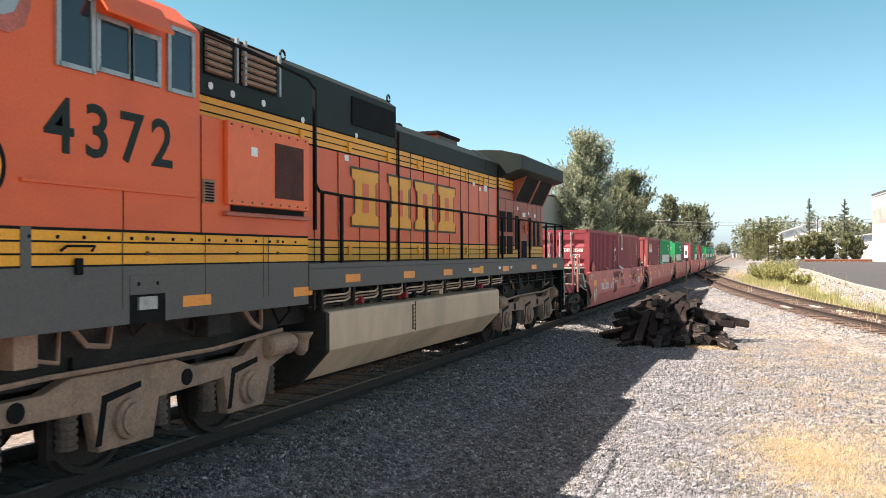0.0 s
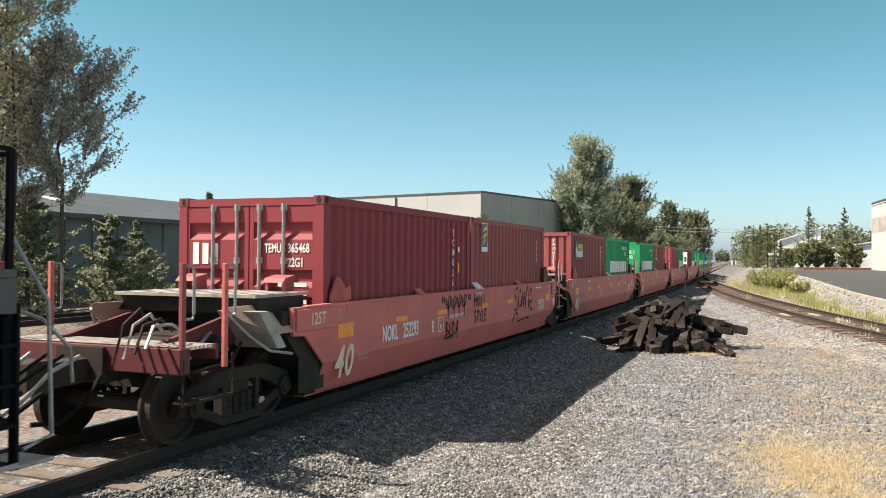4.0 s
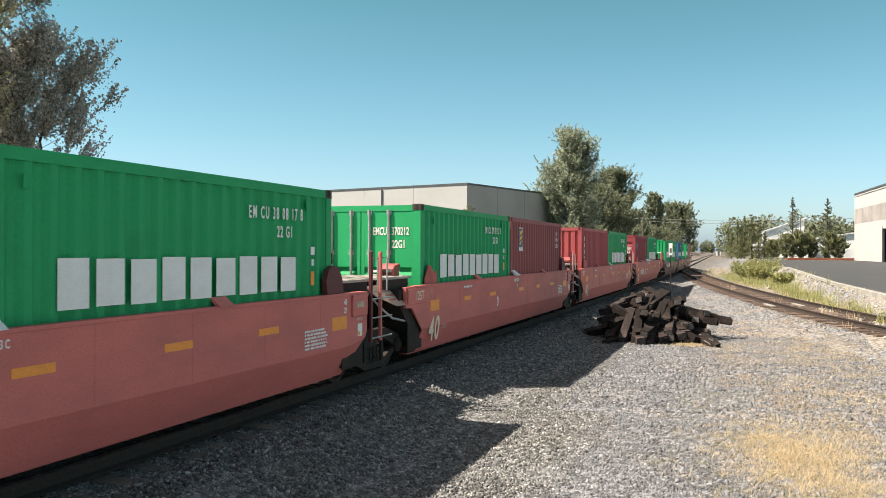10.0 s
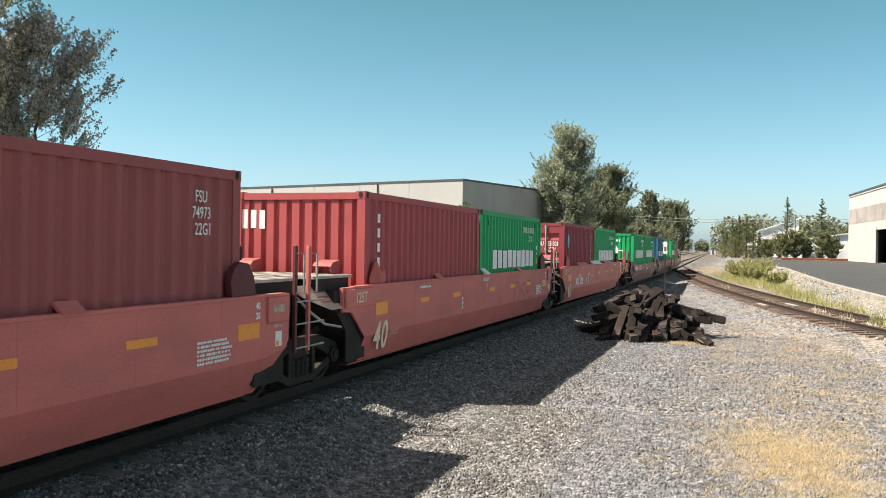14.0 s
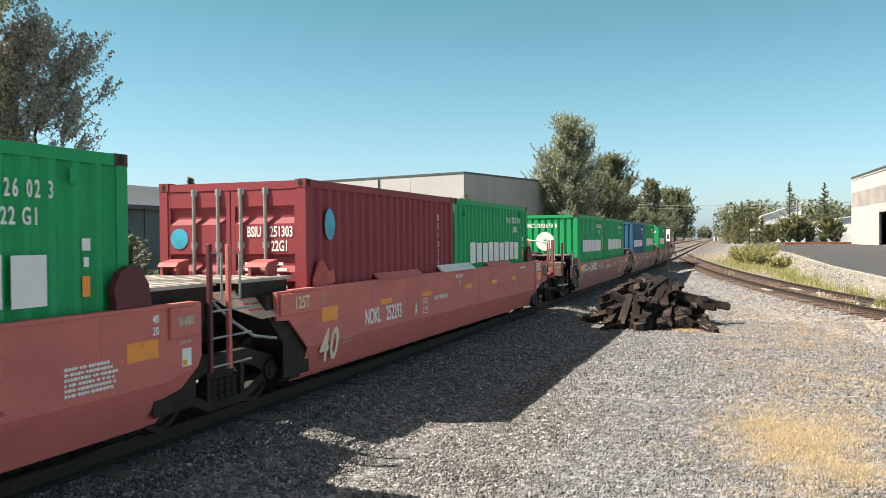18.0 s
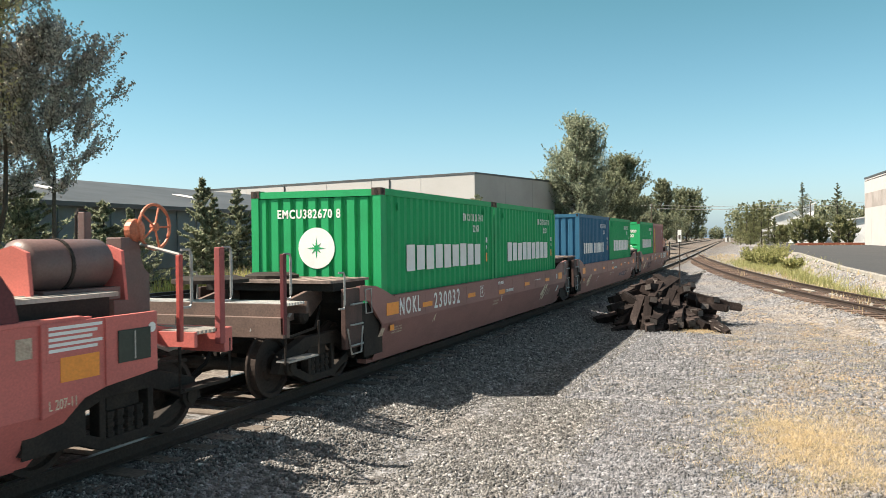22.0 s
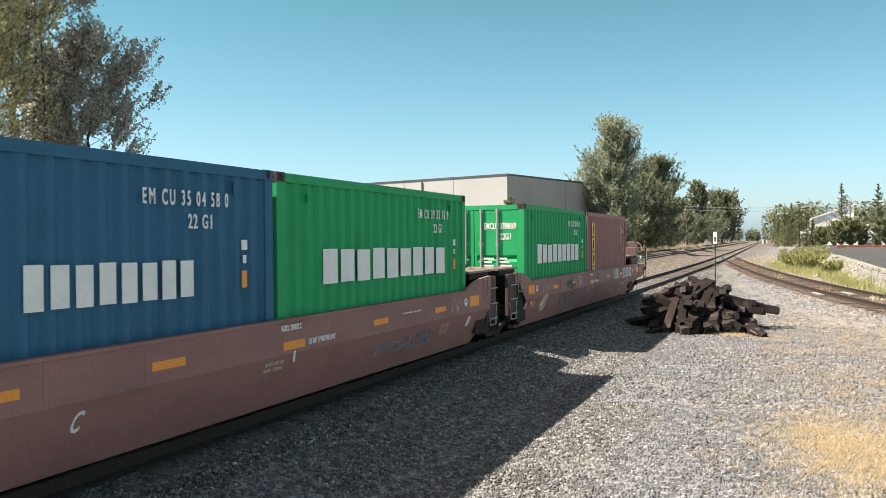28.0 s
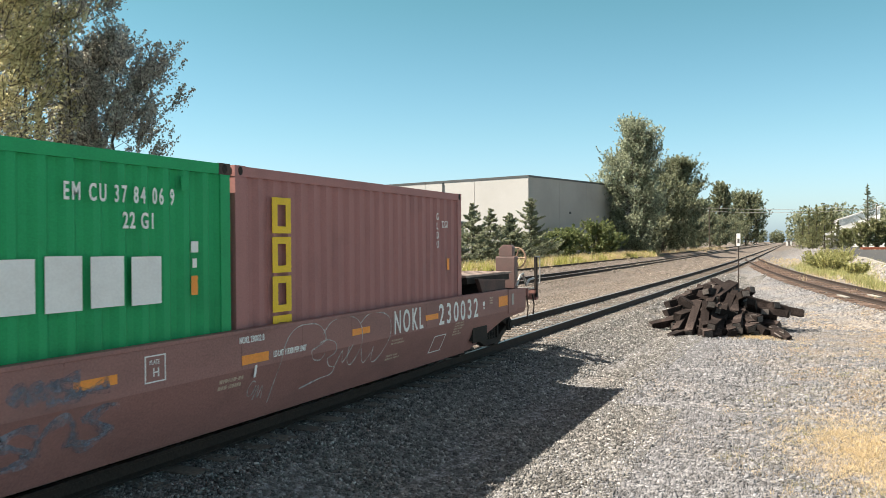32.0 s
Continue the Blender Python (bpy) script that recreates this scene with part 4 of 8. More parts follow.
for k, (x, y, h, s) in enumerate(((-27.5, 62, 4.2, 1.6), (-26.8, 66.5, 3.4, 1.5), (-28.2, 68, 6.2, 2.0), (-27.2, 75, 5.6, 1.9), (-27.6, 76.2, 5.5, 1.6), (-27.0, 80.8, 7.3, 2.2), (-27.8, 71.4, 5.8, 1.7), (-27, 85, 3.6, 1.9), (-28.5, 57, 4.8, 1.7), (-29, 51, 5.2, 1.8), (-29.4, 42.2, 5.8, 1.15), (-29.2, 38.6, 6.3, 1.2), (-29.8, 40.4, 5.2, 1.1), (-29.4, 33.0, 4.4, 1.3), (-28.8, 30.6, 4.6, 1.7), (-30, 27, 5.6, 2.4), (-29.6, 21, 5.6, 2.3))):
    conifer(x, y, h, s * 1.75, 40 + k, leaf_conifer, 10000, "young grey-green conifer with feathery spreading boughs")
for k, (x, y, h, s) in enumerate(((-27.5, 92, 3.2, 2.6), (-28.5, 99, 3.6, 2.8), (-26.8, 107, 4.6, 3.0), (-27.5, 115, 4.0, 3.0), (-29, 88, 3.0, 2.2))):
    broadleaf("shrub", "dense green shrub in dry grass", x, y, h, s, 60 + k, 0.2, leaf_bush, 0.02, count=3500, clumps=40, group="shrubs by the tracks")
# trees past the lot
leaf_yard = leaf_material("yard_tree_leaves", (0.10, 0.115, 0.055), (0.42, 0.43, 0.23), 0.5)
leaf_spire = leaf_material("grey_green_needles", (0.11, 0.13, 0.085), (0.36, 0.39, 0.27), 0.5)
for k, (x, y, h, s) in enumerate(((10.2, 215, 15.2, 1.8), (17.8, 215, 14.8, 1.8))):
    conifer(x, y, h, s * 1.9, 80 + k, leaf_spire, 5200, "tall ragged grey-green conifer with open boughs", "tall conifers", 0.2)
for k, (x, y, h, s) in enumerate(((-3.6, 212, 7.6, 1.5), (-2.2, 209, 9.6, 1.6), (-0.6, 214, 10.6, 1.7), (1.0, 208, 10.2, 1.6), (2.6, 213, 9.4, 1.6), (-1.4, 204, 5.6, 1.6), (3.9, 210, 6.6, 1.5))):
    conifer(x, y, h, s * 1.8, 85 + k, leaf_yard, 5200, "olive green conifer in a ragged row past the yard", "trees past the yard", 0.2)
for k, (x, y, h, s) in enumerate(((5.6, 205, 4.2, 2.0), (8.4, 202, 5.4, 2.2), (11.2, 203, 6.2, 2.3), (13.6, 205, 5.0, 2.2), (17.2, 204, 6.4, 2.0), (19.5, 208, 5.0, 2.2))):
    broadleaf("yard_shrub", "bushy olive green shrub past the asphalt yard", x, y, h, s, 95 + k, 0.16, leaf_yard, 0.0, count=7000, clumps=70, group="shrubs past the yard", ground=0.2)
# far woods
r = np.random.RandomState(5)
pts = []
for x0, x1, y, h0, h1, nn in ((-420, -48, 560, 18, 26, 120), (-10, 60, 420, 13, 21, 50), (60, 260, 420, 9, 16, 60), (60, 420, 330, 12, 18, 80), (-300, -80, 330, 12, 18, 60), (-60, 10, 900, 8, 15, 30)):
    for k in range(nn):
        x, h = r.uniform(x0, x1), r.uniform(h0, h1)
        pts.append(cloud(r, (x, y + r.uniform(-25, 25), h * 0.5), (h * 0.28, h * 0.28, h * 0.5), 260, 0.3))
woods = new("far_woods", leaves(np.concatenate(pts), 0.75, leaf_dark, 3, "far_woods", 0.7))
tagged(woods, "distant dark green woods along the horizon", "woods", kind="stuff")


def tufts(name, label, spots, count, tall, mat, seed, lean=0.35, width=0.006):
    """Grass blades: three-cornered, rooted on the ground at gaussian patches (x, y, sx, sy, share)."""
    r = np.random.RandomState(seed)
    share = np.array([s[4] for s in spots], float)
    pick = r.choice(len(spots), count, p=share / share.sum())
    S = np.array([s[:4] for s in spots])[pick]
    xy = S[:, :2] + r.normal(size=(count, 2)) * S[:, 2:4]
    # gather into tufts
    k = count // (9 if tall > 0.2 else 24) + 1
    seeds = xy[r.randint(0, count, k)]
    of = r.randint(0, k, count)
    xy = seeds[of] + r.normal(scale=0.05 + tall * 0.12, size=(count, 2))
    z = np.array([ground_height(a, b) for a, b in xy])
    h = tall * r.uniform(0.4, 1.2, count) * r.uniform(0.45, 1.2, k)[of]
    a = r.uniform(0, 2 * np.pi, count)
    out = h * lean * r.uniform(0.2, 1.4, count)
    w = width * (0.6 + tall)
    base = np.stack([xy[:, 0], xy[:, 1], z - 0.02], 1)
    side = np.stack([-np.sin(a), np.cos(a), 0 * a], 1) * w
    tip = base + np.stack([out * np.cos(a), out * np.sin(a), h], 1)
    v = np.stack([base - side, base + side, tip], 1).reshape(-1, 3)
    ob = new(name, raw_mesh(name, v, np.arange(3 * count).reshape(-1, 3), mat))
    return tagged(ob, label, "grass", kind="stuff")


tufts("dry_grass", "matted dry straw-coloured grass on the gravel", [(0.50, 11.2, 0.34, 0.65, 3.6), (0.75, 12.2, 0.55, 1.0, 2.0), (0.80, 9.93, 0.40, 0.8, 2.4), (0.0, 11.6, 0.55, 1.2, 1.0), (2.20, 20.41, 0.8, 1.6, 1.0), (1.70, 15.99, 0.6, 1.4, 0.9), (0.11, 29.78, 1.10, 3.86, 0.5), (-1.55, 23.25, 0.26, 0.25, 1.8), (-0.6, 22.6, 0.5, 0.5, 0.4)], 60000, 0.085, dry_grass, 1, 1.5, 0.004)
rp = random.Random(9)
tufts("weed_litter", "scattered tan and orange dead weeds on the gravel", [(rp.uniform(-0.6, 3.2), rp.uniform(13, 32), rp.uniform(0.12, 0.35), rp.uniform(0.2, 0.7), rp.uniform(0.3, 1.0)) for _ in range(44)], 30000, 0.065, leaf_material("dead_weed_stems", (0.33, 0.21, 0.11), (0.60, 0.45, 0.27), 0.3), 7, 1.5, 0.0045)
tufts("small_weeds", "small olive green weeds dotted over the gravel", [(rp.uniform(-1.0, 2.6), rp.uniform(8.5, 22), rp.uniform(0.08, 0.3), rp.uniform(0.1, 0.5), rp.uniform(0.2, 1.0)) for _ in range(60)], 16000, 0.055, leaf_material("olive_weed_leaves", (0.16, 0.17, 0.06), (0.42, 0.40, 0.20), 0.4), 17, 1.3, 0.006)
tufts("tall_dry_grass", "tall yellow dry grass strip behind the tracks", [(-24.0 + rp.uniform(-0.5, 0.5), rp.uniform(30, 130), rp.uniform(0.3, 0.9), rp.uniform(0.6, 3.0), rp.uniform(0.3, 1.6)) for _ in range(60)] + [(-26.3, y, 1.0, 6, 0.8) for y in range(130, 260, 12)], 40000, 0.9, dry_grass, 2, 0.6, 0.016)
tufts("strip_weeds", "yellow-green weeds among the dry grass behind the tracks", [(-23.6 + rp.uniform(-0.6, 0.8), rp.uniform(30, 130), 0.5, rp.uniform(1.2, 4), rp.uniform(0.4, 1.2)) for _ in range(40)], 24000, 0.85, leaf_material("yellow_green_weeds", (0.22, 0.24, 0.06), (0.52, 0.50, 0.17), 0.4), 12, 0.6, 0.022)
tufts("weeds", "green and straw weeds on the bank by the lot", [(4.3, 29, 0.25, 0.8, 0.25), (3.9, 34, 0.3, 0.8, 0.35), (3.5, 39, 0.3, 1.0, 0.5), (3.3, 43.5, 0.3, 0.9, 0.9), (3.0, 48, 0.35, 1.2, 1.0), (2.6, 54, 0.4, 1.6, 1.0), (2.2, 60, 0.5, 2, 1.0), (1.2, 72, 1.3, 5, 5.0), (0.2, 84, 1.3, 6, 4)], 14000, 0.5, weed_green, 3, 0.55, 0.014)
tufts("bank_grass", "straw-coloured dry grass on the bank", [(3.6, 36, 0.6, 5, 1), (2.6, 52, 0.8, 6, 1), (0.2, 66, 0.8, 8, 1), (-2.6, 95, 1.0, 8, 1.2), (-4, 115, 1.2, 8, 1), (13, 178, 4, 2.5, 1.5)], 9000, 0.3, dry_grass, 4, 0.4, 0.012)
for k, (x, y, h, s) in enumerate(((0.9, 71, 0.5, 1.5), (2.2, 62, 0.4, 1.0), (-0.2, 80, 0.6, 1.7), (1.6, 86, 0.7, 1.8), (0.2, 75, 0.45, 1.4))):
    broadleaf("shrub", "low olive bramble shrub on the bank", x, y, h, s, 120 + k, 0.07, weed_green, 0.0, count=4500, clumps=40, group="shrubs on the bank", ground=-0.3)


def stones(name, label, fields, mat, seed):
    """Loose crushed stones, ten-sided, half sunk: fields of (x0, x1, y0, y1, count, size)."""
    r = np.random.RandomState(seed)
    # a split block: seven corners, ten flat sides
    base = np.array([(1, 0.2, 0.1), (-0.9, 0.5, 0), (-0.7, -0.7, 0.1), (0.6, -0.8, -0.1), (0.1, 0.9, 0.2), (0.1, -0.1, 0.75), (0, 0, -0.8)], float)
    ring = (0, 4, 1, 2, 3)
    tri = np.array([(ring[i], ring[(i + 1) % 5], 5) for i in range(5)] + [(ring[(i + 1) % 5], ring[i], 6) for i in range(5)])
    vs, fs, k = [], [], 0
    for x0, x1, y0, y1, count, size in fields:
        x, y = r.uniform(x0, x1, count), r.uniform(y0, y1, count)
        z = np.array([ground_height(a, b) for a, b in zip(x, y)])
        s = size * r.uniform(0.45, 1.4, (count, 1, 1)) * r.uniform(0.6, 1.25, (count, 1, 3))
        p = base[None] * s * r.uniform(0.7, 1.25, (count, 7, 1))
        q, _ = np.linalg.qr(r.normal(size=(count, 3, 3)))
        p = np.einsum("nij,nkj->nki", q, p) + np.stack([x, y, z + size * 0.08], 1)[:, None]
        vs.append(p.reshape(-1, 3))
        fs.append((tri[None] + 7 * np.arange(count)[:, None, None]).reshape(-1, 3) + k)
        k += 7 * count
    ob = new(name, raw_mesh(name, np.concatenate(vs), np.concatenate(fs), mat))
    return tagged(ob, label, "gravel", kind="stuff")


# ballast colour holds part of the train's shadow besides the basalt's own grey
stones("ballast_stones", "grey crushed basalt ballast, darkened to deepen the train's shadow", [(-6.0, -1.9, 5.0, 13, 38000, 0.021), (-6.0, -2.8, 13, 26, 24000, 0.026), (-6.1, -3.2, 26, 60, 10000, 0.038), (-7.5, -6.2, 14, 50, 5000, 0.035)], stone_material("shadow_deepened_basalt", (0.063, 0.0615, 0.0585), (0.42, 0.411, 0.395)), 21)
stones("yard_gravel", "light grey crushed stone gravel", [(-2.2, 2.2, 7, 13.2, 36000, 0.0165), (-2.2, 2.2, 7, 13.2, 2600, 0.03), (-3.2, 3.0, 13, 26, 34000, 0.021), (-3.2, 3.0, 13, 26, 4200, 0.038), (-4.0, 3.5, 26, 55, 12000, 0.032)], stone_material("yard_stone", (0.118, 0.12, 0.128), (0.30, 0.306, 0.326), 0.6), 22)
stones("track_gravel", "dusty brown-grey gravel between the tracks", [(-14, -8.6, 22, 60, 9000, 0.04), (-22, -8.6, 60, 130, 7000, 0.075)], stone_material("dusty_stone", (0.11, 0.092, 0.078), (0.36, 0.31, 0.265)), 24)
stones("bank_rocks", "pale broken rocks on the bank", [(2.4, 4.6, 28, 60, 520, 0.08), (1.2, 4.2, 60, 95, 350, 0.12), (3.4, 6.0, 14, 30, 400, 0.075)], stone_material("pale_rock", (0.22, 0.21, 0.19), (0.5, 0.48, 0.43)), 23)

# ---- the train: its way along the line ----
XC = -6.847      # centre line of the near track


def bend(y):
    """How far the line has bent to the left at y."""
    if y < 30:
        return 0.0
    return -0.0002 * (y - 30) ** 2 if y < 100 else -0.98 - 0.028 * (y - 100)


def slope(y):
    return 0.0 if y < 30 else -0.0004 * (min(y, 100) - 30)


def run(t):
    """Where the front of the first container stands along the line, at t seconds: the train slows a little."""
    u = (t - 16) / 16
    return -0.2572 * u ** 3 + 1.7288 * u ** 2 - 70.308 * u - 43.871


def on_track(y, x=0.0):
    return pose(XC + x + bend(y), y, 0, 0, 0, math.degrees(math.atan(-slope(y))))


PITCH, PITCH_B, STEP_AB = 15.636, 15.808, 19.429
MIDS = [6.096 + k * PITCH for k in range(5)] + [6.096 + 4 * PITCH + STEP_AB + k * PITCH_B for k in range(3)]
ROLLING = []     # things that ride along, with their place in the train
TURNING = []     # wheelsets, with their radius
L20, W20, H20, FLOOR = 6.058, 2.438, 2.591, 0.339


# ---- containers ----
CACHE = {}


def once(key, make):
    if key not in CACHE:
        CACHE[key] = make()
    return CACHE[key]


def corrugated(length, height, pitch, depth, mat, axis):
    """A trapezoid-pleated sheet centred on the origin, standing on z = 0; pleats face +x (axis 0) or -y (axis 1)."""
    n = round(length / pitch)
    p = length / n
    line = []
    for i in range(n):
        a = -length / 2 + i * p
        line += [(a, 0), (a + 0.28 * p, 0), (a + 0.5 * p, -depth), (a + 0.78 * p, -depth)] if axis == 0 else [(a, 0), (a + 0.56 * p, 0), (a + 0.66 * p, -depth), (a + 0.90 * p, -depth)]
    line.append((length / 2, 0))
    b = Build()
    t = 0.004
    pts = line + [(u, v - t) for u, v in reversed(line)]
    n2 = len(line)
    vs = []
    for z in (0, height):
        for u, v in pts:
            vs.append((v, u, z) if axis == 0 else (u, -v, z))
    m = len(pts)
    fs = [(i, i + 1, i + 1 + m, i + m) for i in range(m - 1)] + [(m - 1, 0, m, 2 * m - 1)]
    fs += [(i, i + 1, m - 2 - i, m - 1 - i) for i in range(n2 - 1)]
    fs += [(m + i, m + i + 1, 2 * m - 2 - i, 2 * m - 1 - i) for i in range(n2 - 1)]
    b.add(vs, fs)
    return b.mesh("pleated_sheet", mat)


def casting_mesh(mat):
    b = Build()
    b.box(-0.081, 0.081, -0.089, 0.089, 0, 0.118)
    return b.mesh("casting", mat)


def hole_mesh():
    b = Build()
    b.lathe([(0, 0.036), (0.006, 0.036)], 0, (0, 0, 0), 12)
    b.v = [(x, y, z * 1.35) for x, y, z in b.v]
    return b.mesh("casting_hole", steel_dark)


def door_mesh(mat, bands):
    """One door leaf, 1.1 m wide, with pressed-in bands whose lower edges slope outwards."""
    b = Build()
    line = [(0.05, 0.0), (-0.032, 0.0)]
    for z0, z1 in bands:
        line += [(-0.032, z0), (0.012, z0 + 0.085), (0.012, z1 - 0.04), (-0.032, z1)]
    b.prism(line + [(-0.032, 2.305), (0.05, 2.305)], 0, -0.48, 0.48)
    for x0, x1 in ((-0.545, -0.48), (0.48, 0.545)):
        b.box(x0, x1, -0.034, 0.05, 0, 2.305)
    return b.mesh("door_leaf", mat)


def bar_mesh(mat):
    b = Build()
    b.tube([(0, 0, 0.0), (0, 0, 2.4)], 0.027, 8)
    for z in (0.06, 0.75, 1.55, 2.3):
        b.box(-0.05, 0.05, 0.0, 0.06, z, z + 0.09)
    return b.mesh("locking_bar", mat)


def handle_mesh():
    b = Build()
    b.box(-0.02, 0.45, -0.035, -0.015, -0.02, 0.02)
    b.box(0.38, 0.47, -0.04, 0.05, -0.06, 0.06)
    return b.mesh("handle", galvanised)


def container(label, mat, end, y, group="containers on the train", name="shipping_container"):
    """A 20-foot steel box whose middle lies at y along the train."""
    root = thing(name, label, "container", group)
    c = mat.name
    half, wide = L20 / 2, W20 / 2
    part("base_frame", once(("base", c), lambda: Build().box(-wide + 0.16, wide - 0.16, -half + 0.02, half - 0.02, 0.02, 0.16).mesh("base", mat)), None, root)
    line = [(-half + 0.05, H20 - 0.03)]
    for i in range(24):
        v = -half + 0.2 + i * (L20 - 0.4) / 24
        line += [(v, H20 - 0.03), (v + 0.04, H20 - 0.012), (v + 0.12, H20 - 0.012), (v + 0.16, H20 - 0.03)]
    line.append((half - 0.05, H20 - 0.03))
    roof = Build().prism(line + [(half - 0.05, H20 - 0.07), (-half + 0.05, H20 - 0.07)], 0, -wide + 0.03, wide - 0.03)
    part("roof", once(("roof", c), lambda: roof.mesh("roof", mat)), None, root)
    sheet = once(("side", c), lambda: corrugated(L20 - 0.28, H20 - 0.26, 0.276, 0.045, mat, 0))
    for s in (1, -1):
        p = part("side_panel", sheet, None, root)
        p.matrix_basis = pose(s * (wide - 0.012), 0, 0.15, 0, 0, 0 if s > 0 else 180)
        r = part("top_rail", once(("rail", c), lambda: Build().box(-0.03, 0.03, -half + 0.16, half - 0.16, 0, 0.11).mesh("top_rail", mat)), None, root)
        r.matrix_basis = pose(s * (wide - 0.032), 0, H20 - 0.117)
    back = part("end_panel", once(("end", c), lambda: corrugated(W20 - 0.28, H20 - 0.28, 0.24, 0.05, mat, 1)), None, root)
    back.matrix_basis = pose(0, half - 0.03, 0.14, 0, 0, 180)
    if end == "pleats":
        p = part("end_panel", once(("end", c), None), None, root)
        p.matrix_basis = pose(0, -half + 0.03, 0.14)
    else:
        for s in (-1, 1):
            d = part("door_leaf", once(("door", c), lambda: door_mesh(mat, ((0.30, 0.44), (1.12, 1.27)) if mat is paint_green else ((0.22, 0.46), (0.80, 1.03), (1.16, 1.41), (1.83, 2.08)))), None, root)
            d.matrix_basis = pose(s * 0.555, -half + 0.05, 0.15)
            for k in ((-0.37, 0.03) if s > 0 else (-0.05, 0.36)):
                q = part("locking_bar", once(("bar", "galv"), lambda: bar_mesh(galvanised)), None, d, "galvanised locking bar")
                q.matrix_basis = pose(k, -0.055, -0.06)
            h = part("door_handle", once("handle", handle_mesh), None, d, "galvanised door handle")
            h.matrix_basis = pose(-0.3 if s > 0 else -0.15, -0.06, 0.85)
            for z in (0.25, 0.9, 1.5, 2.05):
                g = part("hinge", once(("hinge", c), lambda: Build().box(-0.06, 0.06, -0.02, 0.03, -0.05, 0.05).mesh("hinge", mat)), None, root)
                g.matrix_basis = pose(s * 1.13, -half + 0.04, 0.15 + z)
    for e in (-1, 1):
        h = part("header_rail", once(("header", c), lambda: Build().box(-wide + 0.15, wide - 0.15, -0.04, 0.04, 0, 0.11).mesh("header", mat)), None, root)
        h.matrix_basis = pose(0, e * (half - 0.05), H20 - 0.13)
        for s in (-1, 1):
            p = part("corner_post", once(("post", c), lambda: Build().box(-0.07, 0.07, -0.075, 0.075, 0.19, H20 - 0.1).mesh("post", mat)), None, root)
            p.matrix_basis = pose(s * (wide - 0.073), e * (half - 0.08), 0)
            for z in (0, H20 - 0.118):
                q = part("corner_casting", once(("cast", c), lambda: casting_mesh(cast_dark if mat is paint_green else mat)), None, root, "dark rusted corner casting" if mat is paint_green else "")
                q.matrix_basis = pose(s * (wide - (0.081 if z else 0.22)), e * (half - 0.089), z)
                if s > 0 and z > 1:
                    o = part("casting_hole", once("hole", hole_mesh), None, q)
                    o.matrix_basis = pose(0.08, 0, 0.06)
                if e < 0 and z > 1:
                    o = part("casting_hole", once("hole", hole_mesh), None, q)
                    o.matrix_basis = pose(0, -0.087, 0.06, 0, 0, -90)
    ROLLING.append((root, y, FLOOR))
    return root


cast_dark = material("rusted_casting", (0.075, 0.05, 0.04), 0.7, spot=0.3)
SIDE = W20 / 2 + 0.004   # where markings lie on the near long side
END = -L20 / 2 - 0.002
sky_blue = material("sky_blue_sticker", (0.05, 0.42, 0.60), 0.4, spot=0.08)
navy = material("navy_sticker", (0.02, 0.04, 0.12), 0.4, spot=0.08)
gold_paint = material("golden_letter_paint", (0.86, 0.56, 0.03), 0.5, spot=0.08, dirt=(0.76, 0.48, 0.03))
dark_board = material("dark_green_board", (0.03, 0.045, 0.035), 0.5, spot=0.15)


def block_row(x0, x1, y0, y1, count):
    """A row of plain blocks in place of lettering."""
    w = (x1 - x0) / count
    rows = []
    for i in range(count):
        a, b, h = x0 + i * w + 0.025, x0 + (i + 1) * w - 0.025, y1 - y0
        rows.append((a, b, y0 + 0.02 * h * (i % 2), y1 - 0.02 * h * (i % 3)))
    return rows


def blocks(root, rows, mat, where):
    """Each plain block of a painted row as a part of its own."""
    for x0, x1, y0, y1 in rows:
        mark(bars([(x0 + 0.05 * (x1 - x0), x1 - 0.05 * (x1 - x0), y0, y1)], mat), where, root, "letter_block", "plain painted block")


def door_print(root, z, lines):
    """Lines of small print on a door: a short word and a longer figure on each, every one a bar of its own."""
    for k in range(lines):
        for x0, x1 in ((0.24, 0.44 + 0.05 * (k % 2)), (0.60, 0.92 - 0.06 * (k % 3))):
            mark(bars([(x0, x1, 0, 0.042)], white_paint), end_pose(0, END - 0.001, z + 0.08 * k), root, "print_line", "line of small white print")


def side_number(root, owner, digits, code, check=True):
    """Owner code, number and size code at the far upper end of the near side."""
    owner, code = (owner[:2] + " " + owner[2:], code[:2] + " " + code[2:]) if " " not in owner else (owner, code)
    digits = digits if digits.count(" ") > 1 else " ".join((digits[:2], digits[2:4], digits[4:6], digits[-1]))
    x = once(("num", owner, digits), lambda: words(owner + " " + digits, 0.155, white_paint, 0.56, 1.42, 0.004))
    mark(x, side_pose(SIDE, 0.92, 2.13), root, label="white stencilled number")
    mark(words(code, 0.15, white_paint, 0.66, 1.2, 0.004), side_pose(SIDE, 1.55, 1.90), root)
    mark(once("tag", lambda: bars([(0, 0.1, 0, 0.11)], white_paint)), side_pose(SIDE, 2.42, 1.67), root, "tag", "small white square tag")
    mark(once("tag_low", lambda: bars([(0, 0.06, 0, 0.09)], white_paint)), side_pose(SIDE, 2.44, 1.52), root, "tag", "small white square tag")
    mark(once("amber_tag", lambda: bars([(0, 0.09, 0, 0.19)], amber)), side_pose(SIDE, 2.42, 1.25), root, "sticker", "amber sticker")
    paint = next(c for c in root.children if c.name.startswith("side_panel")).data.materials[0]
    mark(once(("vent_cover", paint.name), lambda: Build().box(-0.045, 0.045, -0.07, 0.07, 0, 0.012).mesh("plate", paint)), side_pose(SIDE - 0.004, 2.33, 2.34), root, "vent", "small painted vent cover")


